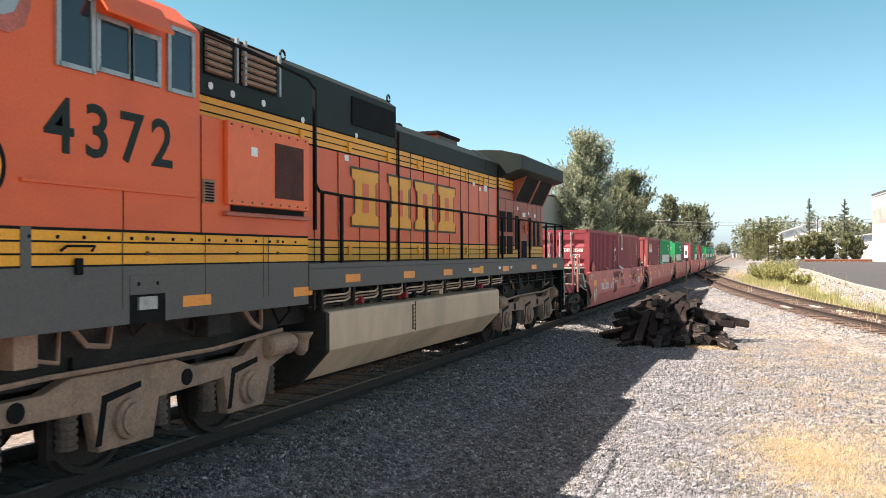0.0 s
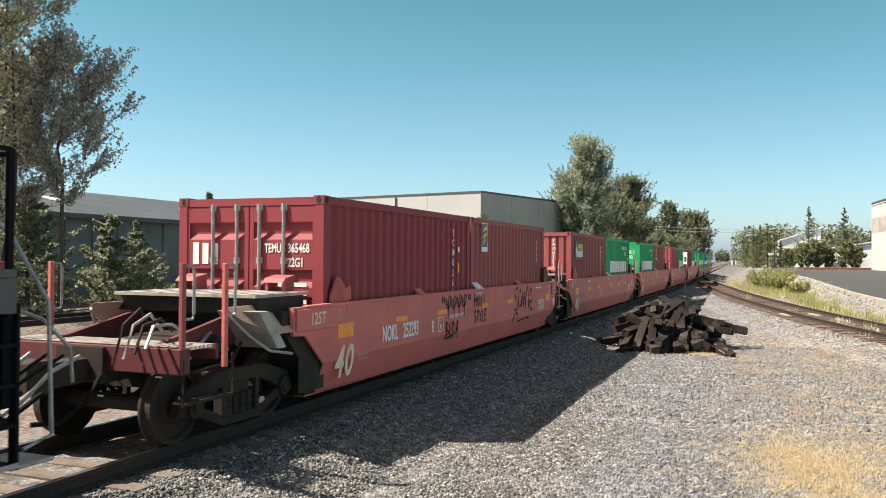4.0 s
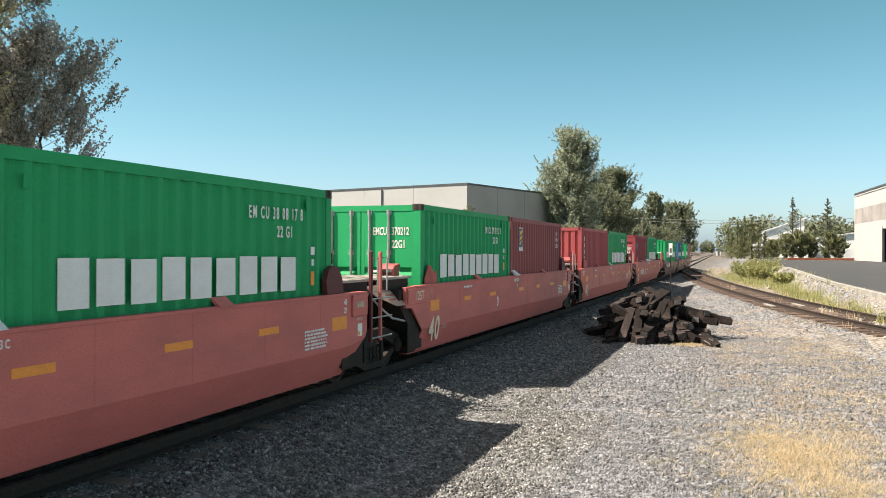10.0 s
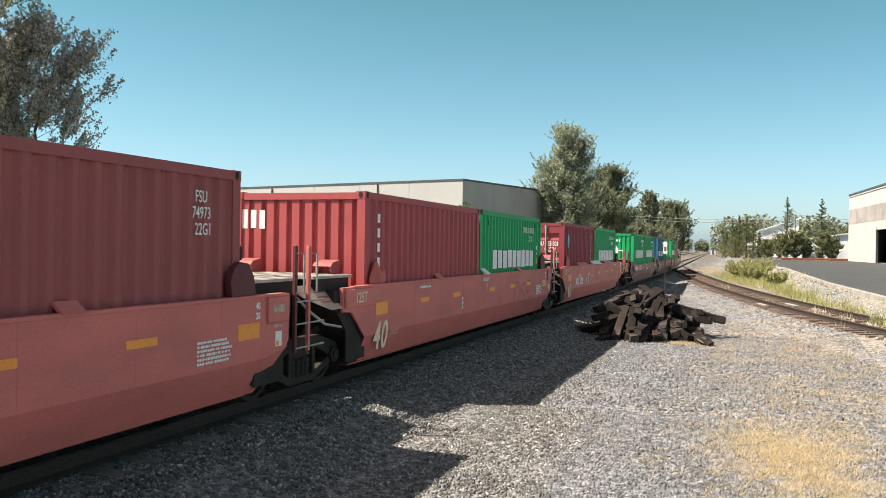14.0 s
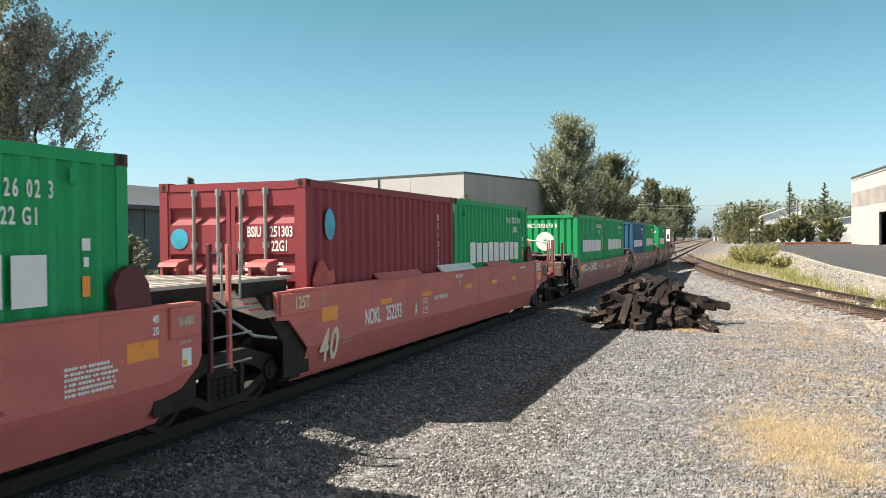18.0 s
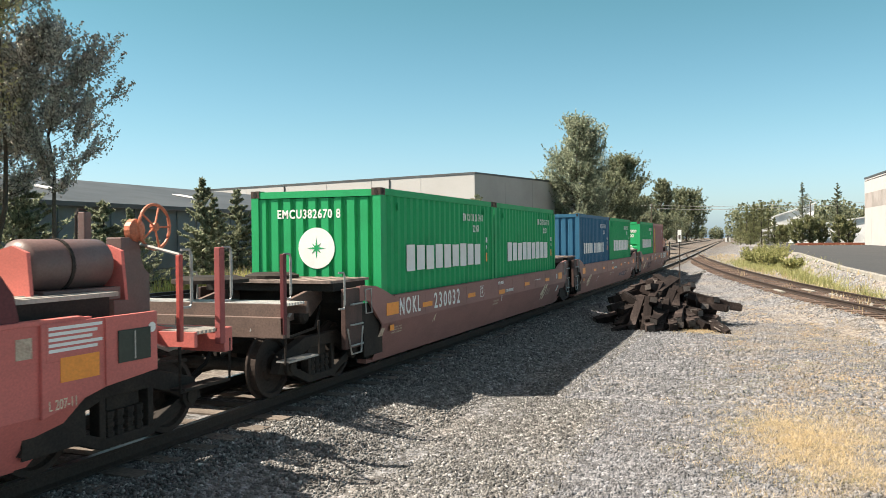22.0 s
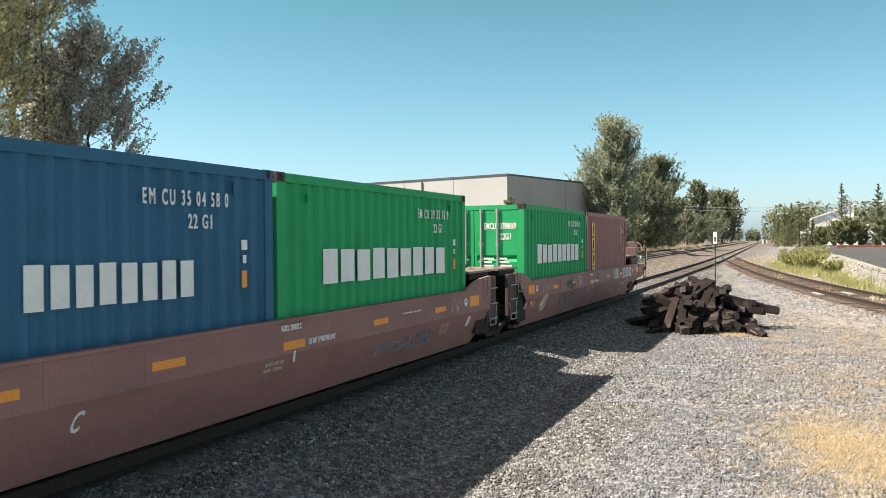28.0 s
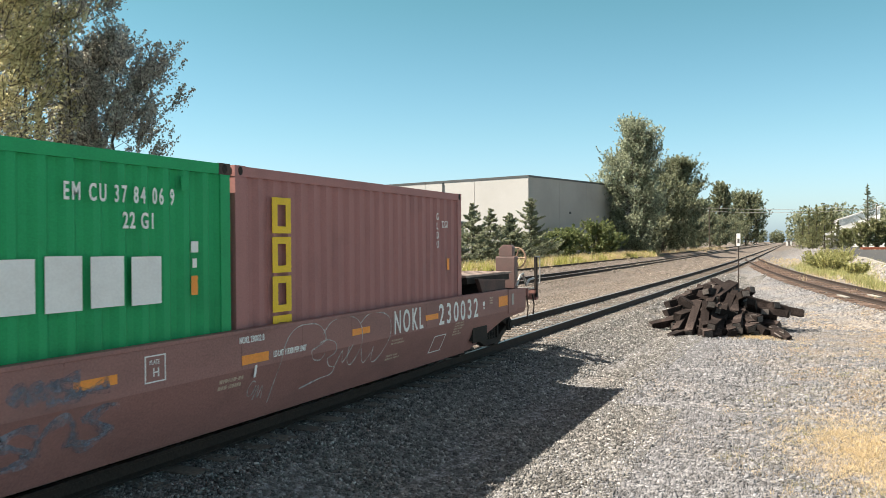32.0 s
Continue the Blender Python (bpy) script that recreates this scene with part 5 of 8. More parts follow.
def green_box(y, end, owner="EMCU", digits="378406 9", code="22G1", mat=None):
    g = container("green steel shipping container with a row of white blocks", mat or paint_green, end, y)
    blocks(g, block_row(-2.05, 2.06, 1.20, 1.66, 9), white_paint, side_pose(SIDE, 0, 0))
    side_number(g, owner, digits, code)
    mark(once("vent", lambda: Build().box(-0.03, 0.03, -0.06, 0.06, 0, 0.02).mesh("vent", paint_green)), side_pose(SIDE - 0.004, -2.35, 2.30), g, "vent", "small green vent cover")
    return g


def round_logo(root, x, z, r=0.33, back=0.012):
    b = Build().lathe([(-0.004, r), (0.004, r)], 1, (0, 0, 0), 36)
    star = Build()
    for k in range(4):
        a = k * math.pi / 4
        d, n = (math.cos(a), math.sin(a)), (-math.sin(a), math.cos(a))
        q = 0.17 if k % 2 == 0 else 0.12
        star.prism([(q * d[0], q * d[1]), (0.022 * n[0], 0.022 * n[1]), (-q * d[0], -q * d[1]), (-0.022 * n[0], -0.022 * n[1])], 1, -0.008, -0.0045 - 0.0005 * k)
    m = mark(b.mesh("disc", white_paint), pose(x, END + back, z), root, "round_logo", "round white logo disc with a green star")
    part("star", star, paint_green, m, "green eight-pointed star")


FRONT, REAR = -3.067, 3.067
once("tag", lambda: bars([(0, 0.1, 0, 0.11)], white_paint))
once("amber_tag", lambda: bars([(0, 0.09, 0, 0.19)], amber))
# first wagon unit: two maroon boxes
a = container("crimson steel container with white-lettered double doors", paint_crimson, "doors", MIDS[0] + FRONT)
blocks(a, block_row(0, 0.5, 0, 0.32, 3), white_paint, end_pose(-1.0, END + 0.015, 1.62))
mark(words("365468", 0.13, white_paint, 0.66, 1.0, 0.003), end_pose(0.64, END + 0.015, 1.80), a)
mark(words("TEMU", 0.13, white_paint, 0.6, 1.0, 0.003), end_pose(0.26, END + 0.015, 1.80), a)
mark(bars([(0.45, 0.95, 1.32, 1.38), (0.45, 0.95, 1.2, 1.26), (0.45, 0.95, 1.08, 1.14)], white_paint), end_pose(0, END + 0.015, 0), a)
mark(words("22G1", 0.13, white_paint, 0.66, 1.0, 0.003), end_pose(0.64, END + 0.015, 1.60), a)
for k, ch in enumerate("365468"):
    mark(words(ch, 0.14, white_paint, 0.7, 1.0, 0.003), side_pose(SIDE, 2.0, 1.38 - 0.19 * k), a)
for k, ch in enumerate("TCMU"):
    mark(words(ch, 0.14, white_paint, 0.7, 1.0, 0.003), side_pose(SIDE, 2.0, 2.16 - 0.19 * k), a)
mark(once("amber_tag", None), side_pose(SIDE, 2.3, 1.45), a, "sticker", "amber sticker")
mark(once("tag", None), side_pose(SIDE, 2.3, 1.85), a)
b = container("maroon steel shipping container with a blue and yellow sticker", paint_maroon, "pleats", MIDS[0] + REAR)


def swirl_sticker(root, x, z):
    m = mark(bars([(0, 0.40, 0, 0.62)], white_paint), side_pose(SIDE, x, z), root, "sticker", "blue and yellow sticker with a white rim")
    k = part("field", bars([(0.02, 0.38, 0.10, 0.60)], navy), None, m)
    k.matrix_basis = pose(0, 0, 0.003)
    for v, w in ((0.42, 0.24), (0.28, 0.2), (0.15, 0.12)):
        part("wave", Build().prism([(0.08, v), (0.12, v + 0.09), (0.12 + w, v + 0.14), (0.08 + w, v + 0.06)], 2, 0.004, 0.008), gold_paint, m, "yellow wave shape")


swirl_sticker(b, -2.35, 1.88)
for k, ch in enumerate("ISU4"):
    mark(words(ch, 0.12, white_paint, 0.7), side_pose(SIDE, 2.2, 2.1 - 0.15 * k), b)
# second unit
a = container("maroon steel container with a dark lettered board in a well wagon", paint_maroon, "pleats", MIDS[1] + FRONT)
for k, ch in enumerate("8MOU2021"):
    mark(words(ch, 0.105, white_paint, 0.85, 1.0, 0.004), end_pose(0.62, END + 0.029, 2.27 - 0.13 * k), a)
m = mark(bars([(0, 1.18, 0, 0.62)], dark_board), side_pose(SIDE, -2.40, 1.72), a, "sign_board", "dark sign board with a yellow beam and white blocks")
for nm, rr, mt in (("beam", [(0.35, 1.15, 0.38, 0.43), (0.45, 1.15, 0.45, 0.50), (0.55, 1.15, 0.31, 0.36)], gold_paint), ("tower", [(0.06, 0.17, 0.08, 0.42), (0.09, 0.14, 0.42, 0.54)], white_paint),
                   ("block", [(0.22, 0.34, 0.08, 0.36), (0.37, 0.5, 0.08, 0.28), (0.55, 0.68, 0.08, 0.28), (0.73, 0.88, 0.08, 0.28), (0.94, 1.12, 0.08, 0.3)], white_paint)):
    part(nm, bars(rr, mt), None, m).matrix_basis = pose(0, 0, 0.004)
for k, ch in enumerate("BMOU2021"):
    mark(words(ch, 0.13, white_paint, 0.7), side_pose(SIDE, 1.95, 2.1 - 0.17 * k), a)
for k, ch in enumerate("22G1"):
    mark(words(ch, 0.13, white_paint, 0.7), side_pose(SIDE, 2.3, 2.1 - 0.17 * k), a)
green_box(MIDS[1] + REAR, "pleats", "EMCU", "380817 8")
# third unit
a = green_box(MIDS[2] + FRONT, "doors", "EMCU", "37 02 12 1")
round_logo(a, -0.86, 1.75, 0.27)
mark(words("EMCU", 0.15, white_paint, 0.52, 1.0, 0.004), end_pose(0.25, END + 0.015, 2.02), a)
mark(words("370212", 0.15, white_paint, 0.58, 1.0, 0.004), end_pose(0.63, END + 0.015, 2.02), a)
mark(words("22G1", 0.15, white_paint, 0.6, 1.0, 0.004), end_pose(0.64, END + 0.015, 1.78), a)
door_print(a, 0.92, 6)
b = container("maroon steel shipping container with a blue and yellow sticker", paint_maroon, "pleats", MIDS[2] + REAR)
swirl_sticker(b, -2.25, 1.72)
mark(words("FSU", 0.14, white_paint, 0.7), side_pose(SIDE, 2.15, 2.18), b)
mark(words("74973", 0.14, white_paint, 0.7), side_pose(SIDE, 2.1, 2.0), b)
mark(words("22G1", 0.14, white_paint, 0.7), side_pose(SIDE, 2.15, 1.82), b)
# fourth unit
a = container("red steel container with ribbed end wall in a well wagon", paint_red, "pleats", MIDS[3] + FRONT)
blocks(a, block_row(0, 0.5, 0, 0.32, 3), white_paint, end_pose(-1.1, END + 0.029, 1.98))
for k, ch in enumerate("TEX4"):
    mark(bars([(0, 0.1, 0, 0.15)], white_paint), side_pose(SIDE, -2.55, 2.1 - 0.24 * k), a)
green_box(MIDS[3] + REAR, "pleats", "EISU", "372602 3")
# fifth unit
a = container("crimson steel container with bright blue round stickers", paint_crimson, "doors", MIDS[4] + FRONT)
for where, r in ((end_pose(-0.88, END + 0.015, 1.78), 0.15),):
    mark(Build().lathe([(-0.003, r), (0.003, r)], 2, (0, 0, 0), 28).mesh("disc", sky_blue), where, a, "sticker", "bright blue round sticker")
mark(Build().prism([(-0.16, 0.0), (-0.13, 0.13), (-0.07, 0.2), (0.0, 0.235), (0.07, 0.2), (0.13, 0.13), (0.16, 0.0), (0.13, -0.13), (0.07, -0.2), (0.0, -0.235), (-0.07, -0.2), (-0.13, -0.13)], 2, -0.003, 0.003).mesh("disc", sky_blue), side_pose(SIDE, -2.34, 1.97), a, "sticker", "bright blue round sticker")
mark(words("BSIU", 0.15, white_paint, 0.58, 1.0, 0.004), end_pose(0.27, END + 0.015, 1.80), a)
mark(words("251303", 0.15, white_paint, 0.6, 1.0, 0.004), end_pose(0.64, END + 0.015, 1.80), a)
mark(words("22G1", 0.15, white_paint, 0.6, 1.0, 0.004), end_pose(0.66, END + 0.015, 1.60), a)
door_print(a, 1.08, 5)
for k, ch in enumerate("BSIU251"):
    mark(words(ch, 0.13, white_paint, 0.7), side_pose(SIDE, 2.1, 2.1 - 0.17 * k), a)
green_box(MIDS[4] + REAR, "pleats", "EMCU", "385618 8")
# second wagon
a = green_box(MIDS[5] + FRONT, "pleats", "EMCU", "382670 8")
round_logo(a, 0.03, 1.62, 0.34, 0.026)
mark(words("EMCU382670 8", 0.15, white_paint, 0.8, 1.15, 0.005), end_pose(-0.72, END + 0.029, 2.12), a)
green_box(MIDS[5] + REAR, "pleats", "EMCU", "382670 8")
a = container("blue steel shipping container with a row of white blocks", paint_blue, "pleats", MIDS[6] + FRONT)
blocks(a, block_row(-2.35, -0.65, 1.20, 1.58, 5), white_paint, side_pose(SIDE, 0, 0))
blocks(a, block_row(-0.42, 1.66, 1.20, 1.58, 8), white_paint, side_pose(SIDE, 0, 0))
side_number(a, "EMCU", "350458 0", "22G1")
mark(words("EMCU350458", 0.15, white_paint, 0.8, 1.1, 0.005), end_pose(-0.7, END + 0.029, 2.12), a)
green_box(MIDS[6] + REAR, "pleats", "EMCU", "393376 9")
a = green_box(MIDS[7] + FRONT, "doors", "EM CU", "37 84 06 9", "22 G1")
round_logo(a, -0.86, 1.78, 0.27)
mark(words("EMCU", 0.15, white_paint, 0.52, 1.0, 0.004), end_pose(0.25, END + 0.015, 2.02), a)
mark(words("3784069", 0.15, white_paint, 0.56, 1.0, 0.004), end_pose(0.63, END + 0.015, 2.02), a)
mark(words("22G1", 0.15, white_paint, 0.6, 1.0, 0.004), end_pose(0.64, END + 0.015, 1.78), a)
door_print(a, 0.92, 6)
b = container("brown steel shipping container with yellow blocks down one end", paint_gold, "pleats", MIDS[7] + REAR)
for k in range(4):
    mark(bars([(0, 0.36, 0, 0.08), (0, 0.36, 0.33, 0.41), (0, 0.10, 0.08, 0.33), (0.26, 0.36, 0.08, 0.33)], gold_paint), side_pose(SIDE, -2.39, 1.87 - 0.45 * k), b, "lettering", "yellow painted block")
for k, ch in enumerate("GLDU"):
    mark(words(ch, 0.12, white_paint, 0.7), side_pose(SIDE, 2.0, 2.12 - 0.15 * k), b)
mark(words("22G1", 0.12, white_paint, 0.7), side_pose(SIDE, 2.2, 2.0), b)
mark(once("amber_tag", None), side_pose(SIDE, 2.4, 1.3), b, "sticker", "amber sticker")

# ---- well wagons ----
tie_deck = material("weathered_deck_plate", (0.30, 0.23, 0.20), 0.7, spot=0.2, scale=3, dirt=(0.09, 0.07, 0.06))
faded_pink = material("faded_beige_wagon_paint", (0.52, 0.38, 0.29), 0.6, spot=0.15, scale=2, dirt=(0.36, 0.24, 0.19))
# dark brown that holds both soot and the shade under the deck
soot_and_shade_brown = material("soot_and_shade_brown_paint", (0.10, 0.055, 0.048), 0.7, spot=0.25, scale=3, dirt=(0.045, 0.033, 0.03))
WHEEL = 0.42
KNEES = {}      # each unit's crease height and how far the panel below leans in


def wheelset(parent, y, r=WHEEL, tread=0.7525):
    """An axle with its two wheels, turning about local x."""
    ax = part("wheelset", once(("axle", r), lambda: Build().lathe([(-0.95, 0.07), (-0.8, 0.07), (-0.8, 0.09), (0.8, 0.09), (0.8, 0.07), (0.95, 0.07)], 0, (0, 0, 0), 14).mesh("axle", steel_dark)), None, parent)
    ax.matrix_basis = pose(0, y, r)
    for s in (-1, 1):
        prof = [(-0.066, r + 0.028), (-0.036, r + 0.028), (-0.025, r + 0.004), (0.066, r - 0.004), (0.066, r - 0.06), (0.02, r - 0.08), (0.02, 0.2), (0.066, 0.16), (0.066, 0.0), (-0.05, 0.0), (-0.05, 0.16), (-0.03, 0.2), (-0.03, r - 0.07), (-0.066, r - 0.06), (-0.066, r + 0.028)]
        w = part("wheel", once(("wheel", r), lambda: Build().lathe(prof, 0, (0, 0, 0), 40).mesh("wheel", rail_steel)), None, ax, "worn steel flanged wheel")
        w.matrix_basis = pose(s * tread, 0, 0, 0, 0, 0 if s > 0 else 180)
    TURNING.append((ax, y, r))
    return ax


def bogie(parent, y, mat=None):
    """A freight truck: two cast side frames with windows, spring nests, bolster, two axles."""
    for s in (-1, 1):
        b = Build()
        x0, x1 = s * 0.93, s * 1.06
        b.prism([(y - 1.15, 0.36), (y - 1.02, 0.60), (y - 0.45, 0.76), (y + 0.45, 0.76), (y + 1.02, 0.60), (y + 1.15, 0.36), (y + 0.98, 0.32), (y + 0.62, 0.50), (y + 0.32, 0.60),
                 (y - 0.32, 0.60), (y - 0.62, 0.50), (y - 0.98, 0.32)], 0, x0, x1)
        b.prism([(y - 0.95, 0.36), (y - 0.35, 0.12), (y + 0.35, 0.12), (y + 0.95, 0.36), (y + 0.8, 0.42), (y + 0.3, 0.22), (y - 0.3, 0.22), (y - 0.8, 0.42)], 0, x0, x1)
        for k in (-0.37, 0.29):
            b.box(x0, x1, y + k, y + k + 0.08, 0.2, 0.62)
        part("side_frame", b, steel_dark, parent, "black cast truck side frame", bevel=0.01)
        sp = Build()
        for k in (-0.2, -0.07, 0.07, 0.2):
            sp.lathe([(0.22, 0.06), (0.26, 0.06), (0.27, 0.05), (0.30, 0.05), (0.31, 0.06), (0.35, 0.06), (0.36, 0.05), (0.39, 0.05), (0.4, 0.06), (0.46, 0.06)], 2, (s * 0.995, y + k, 0), 8)
        part("spring_nest", sp, steel_dark, parent)
        for k in (-0.89, 0.89):
            part("bearing_cap", Build().lathe([(0, 0.12), (0.06, 0.12), (0.07, 0.08), (0.09, 0.08)] if s > 0 else [(0, 0.12), (-0.06, 0.12), (-0.07, 0.08), (-0.09, 0.08)], 0, (s * 1.05, y + k, WHEEL), 16), steel_dark, parent)
    part("bolster", Build().box(-1.0, 1.0, y - 0.22, y + 0.22, 0.46, 0.70), steel_dark, parent)
    for k in (-0.89, 0.89):
        wheelset(parent, y + k)


def well(label, mat, mid, top, knee, low, left, right, tag, first=False, last=False, kind="A", mid_top=1.17):
    """One unit: deep side walls with a crease, end bulkheads, deck plates and ladders; containers sit in it as things of their own."""
    root = thing("well_wagon", label, "freight wagon", "well wagons")
    half = 1.317
    for s in (1, -1):
        b = Build()
        # side wall: upright upper panel, lower panel leaning in; slanted ends
        ys = [left, left + 0.30, left + 0.78, left + 0.81, right - 0.58, right - 0.06, right]
        lows = [knee + 0.42, knee + 0.40, knee - 0.02, low + 0.02, low, low + 0.52, knee + 0.2]
        tops = [top] * 7
        if kind == "B":
            # low in the middle, rising in a curve to the end decks
            ys = [left, left + 0.30, left + 0.55, left + 0.78, left + 0.81, left + 1.06, left + 1.2, right - 1.35, right - 1.21, right - 0.95, right - 0.68, right - 0.5, right - 0.06, right]
            lows = [knee + 0.42, knee + 0.40, knee + 0.18, knee - 0.02] + [low] * 7 + [low + 0.12, low + 0.52, knee + 0.2]
            tops = [top, top - 0.01, top - 0.03, top - 0.09, top - 0.10, mid_top + 0.05, mid_top, mid_top, mid_top + 0.05, top - 0.1, top - 0.05, top - 0.03, top, top]
            if last:
                # the outer end: a level top edge that runs on past the truck
                ys[7:] = [right - 1.35, right - 0.9, right - 0.55, right - 0.1, right + 0.7, right + 0.9, right + 2.0]
                lows[7:] = [low, low, low, low + 0.16, knee - 0.2, knee - 0.15, knee - 0.1]
                tops[7:] = [mid_top] * 6 + [mid_top - 0.04]
        rings = []
        for y, z, zt in zip(ys, lows, tops):
            zi = min(knee, z) if z < knee else None
            xk = half
            xl = half - (0.16 if kind == "A" else 0.20) * (knee - z) / (knee - low) if z < knee else half
            zk = max(knee, z)
            rings.append([(s * half, y, zt), (s * xk, y, zk), (s * xl, y, z), (s * (xl - 0.015), y, z), (s * (xk - 0.04), y, zk), (s * (half - 0.06), y, zt)])
        fs, vs = [], []
        for r in rings:
            vs += r
        for i in range(len(rings) - 1):
            for j in range(6):
                fs.append((i * 6 + j, i * 6 + (j + 1) % 6, (i + 1) * 6 + (j + 1) % 6, (i + 1) * 6 + j))
        fs += [tuple(range(6)), tuple((len(rings) - 1) * 6 + j for j in reversed(range(6)))]
        b.add(vs, fs)
        part("side_wall", b, mat, root, "deep steel side wall with a crease")
        if kind == "A":
            part("top_chord", Build().box(s * (half - 0.10), s * (half + 0.012), left + 0.35, right - 0.1, top - 0.03, top + 0.012), mat, root, bevel=0.006)
        else:
            part("top_chord", Build().box(s * (half - 0.10), s * (half + 0.012), left + 1.25, right - (1.4 if not last else -0.85), mid_top - 0.03, mid_top + 0.012), mat, root, bevel=0.006)
        part("bottom_chord", Build().box(s * (half - 0.44), s * (half - 0.28), left + 0.75, right - 0.6, low - 0.05, low + 0.02), mat, root)
        for i in range(9 if kind == "A" else 11):
            y = -5.6 + i * (11.2 / (8 if kind == "A" else 10))
            if s > 0:
                part("wall_seam", Build().box(half - 0.004, half + 0.0025, y, y + 0.012, knee + 0.02, (top if kind == "A" else mid_top) - 0.03), mat, root)
    for s in (1, -1):
        for y0, y1 in ((left + 0.25, left + 0.9), (right - 0.7, right - 0.02)):
            part("end_web", Build().box(s * (half - 0.083), s * (half - 0.065), y0, y1, 0.3, 1.12), steel_dark, root, "sooty end web plate")
    part("well_floor", Build().box(-1.06, 1.06, left + 0.7, right - 0.7, 0.20, 0.33), steel_dark, root)
    for y0, e in ((left, 1), (right, -1)):
        # bulkhead under the deck, end sill and the articulated nose
        b = Build()
        b.prism([(y0 + e * 0.65, 0.34), (y0 + e * 0.72, 0.34), (y0 + e * 0.10, top - 0.04), (y0 - e * 0.15, top - 0.04), (y0 - e * 0.15, top - 0.25)], 0, -1.25, 1.25)
        part("bulkhead", b, steel_dark, root)
        part("end_sill", Build().box(-0.35, 0.35, min(y0 - e * 0.95, y0 + e * 0.2), max(y0 - e * 0.95, y0 + e * 0.2), 0.78, 1.12), steel_dark, root)
        d = Build()
        a0, a1 = sorted((y0 - e * (1.7 if last and e < 0 and kind == "B" else 0.55), y0 + e * 0.70))
        up = top + (0.08 if kind == "A" else 0.0)
        rim = [(1.12, up + 0.06), (1.12, up + 0.10)]
        for k in range(8):
            u = 1.05 - 0.27 * k
            rim += [(u, up + 0.10), (u, up + 0.106), (u - 0.05, up + 0.106), (u - 0.05, up + 0.10)]
        d.prism(rim + [(-1.05, up + 0.10), (-1.05, up + 0.06)], 1, a0, a1)
        part("deck_plate", d, deck_grey if kind == "A" else tie_deck, root, "weathered grey deck plate")
        part("deck_support", Build().box(-1.1, 1.10, a0 + 0.1, a1 - 0.1, top - 0.06, up + 0.058), steel_dark, root)
    if kind == "A":
        if not last:
            part("label_plate", Build().box(half + 0.036, half + 0.04, right - 0.43, right - 0.17, top - 0.22, top - 0.13), pale_paint, root, "worn cream label plate")
        for s in (1, -1):
            # boxed stiffener beside the end, guide flaps and saddles
            part("side_box", Build().box(s * half, s * (half + 0.035), left + 0.05, left + 1.04, top - 0.31, top - 0.03), mat, root, bevel=0.01)
            # sloped plate between the deck and the side, with worn red print
            sl = Build().add([(s * (x + d), y, z) for d in (0, 0.03) for x, y, z in ((0.98, left - 1.0, top + 0.05), (0.98, left + 0.02, top + 0.05), (1.29, left + 0.02, top - 0.30), (1.29, left - 0.35, top - 0.30), (1.12, left - 0.85, top - 0.11))],
                             [(0, 1, 2, 3, 4), (5, 6, 7, 8, 9)] + [(k, (k + 1) % 5, 5 + (k + 1) % 5, 5 + k) for k in range(5)])
            part("slope_plate", sl, faded_pink, root, "faded pinkish-beige sloped plate")
            if s > 0 and not first:
                for q in range(3):
                    z = top - 0.06 - 0.07 * q
                    mark(joined_bars([(0, 0.12, 0, 0.03), (0.12, 0.15, 0.012, 0.018), (0.15, 0.33, 0, 0.03)], guide_red), side_pose(1.0 + (top + 0.05 - z) * 0.886 + 0.012, left - 0.5, z, -41.5), root, "small_print", "line of worn red print")
            part("brake_pipe", Build().tube([(s * 1.02, left - 0.98, top - 0.02), (s * 1.16, left - 0.72, top - 0.30), (s * 1.25, left - 0.42, top - 0.50), (s * 1.27, left + 0.05, top - 0.58)], 0.02, 7), galvanised, root, "bent pale pipe")
            part("side_box", Build().box(s * half, s * (half + 0.035), right - 0.54, right - 0.04, top - 0.35, top - 0.03), mat, root, bevel=0.01)
            g = Build()
            g.prism([(-5.98, top), (-5.98, top + 0.12), (-5.82, top + 0.36), (-5.70, top + 0.36), (-5.52, top + 0.20), (-5.40, top + 0.26), (-5.36, top + 0.05), (-5.55, top)], 0, s * (half - 0.07), s * (half - 0.045))
            part("guide_flap", g, guide_red, root, "bright red container guide flap")
            g = Build()
            g.prism([(5.84, top), (5.80, top + 0.2), (5.88, top + 0.36), (6.0, top + 0.42), (6.16, top + 0.40), (6.28, top + 0.24), (6.33, top + 0.02), (6.30, top)], 0, s * (half - 0.1), s * (half - 0.02))
            part("guide_roller", Build().lathe([(-0.09, 0.06), (-0.07, 0.085), (0.07, 0.085), (0.09, 0.06)], 2, (s * (half - 0.2), 6.14, top + 0.52), 12), steel_dark, root, "dark guide roller")
            part("roller_stem", Build().box(s * (half - 0.23), s * (half - 0.17), 6.10, 6.18, top, top + 0.45), steel_dark, root)
            part("end_guide", g, guide_dark, root, "red end guide plate with shadow put into its dark paint")
            for y, w in ((((-2.97 if s else 0), 1.9), (3.1, 1.9)) if last else ((-2.8, 0.28), (3.39, 0.28))):
                g = Build()
                g.prism([(half - 0.13, top + 0.10), (half - 0.10, top + 0.11), (half + 0.04, top), (half - 0.02, top)] if s > 0 else [(-half + 0.13, top + 0.10), (-half + 0.10, top + 0.11), (-half - 0.04, top), (-half + 0.02, top)], 1, y - w / 2, y + w / 2)
                part("saddle_guide", g, mat, root)
            g = Build()
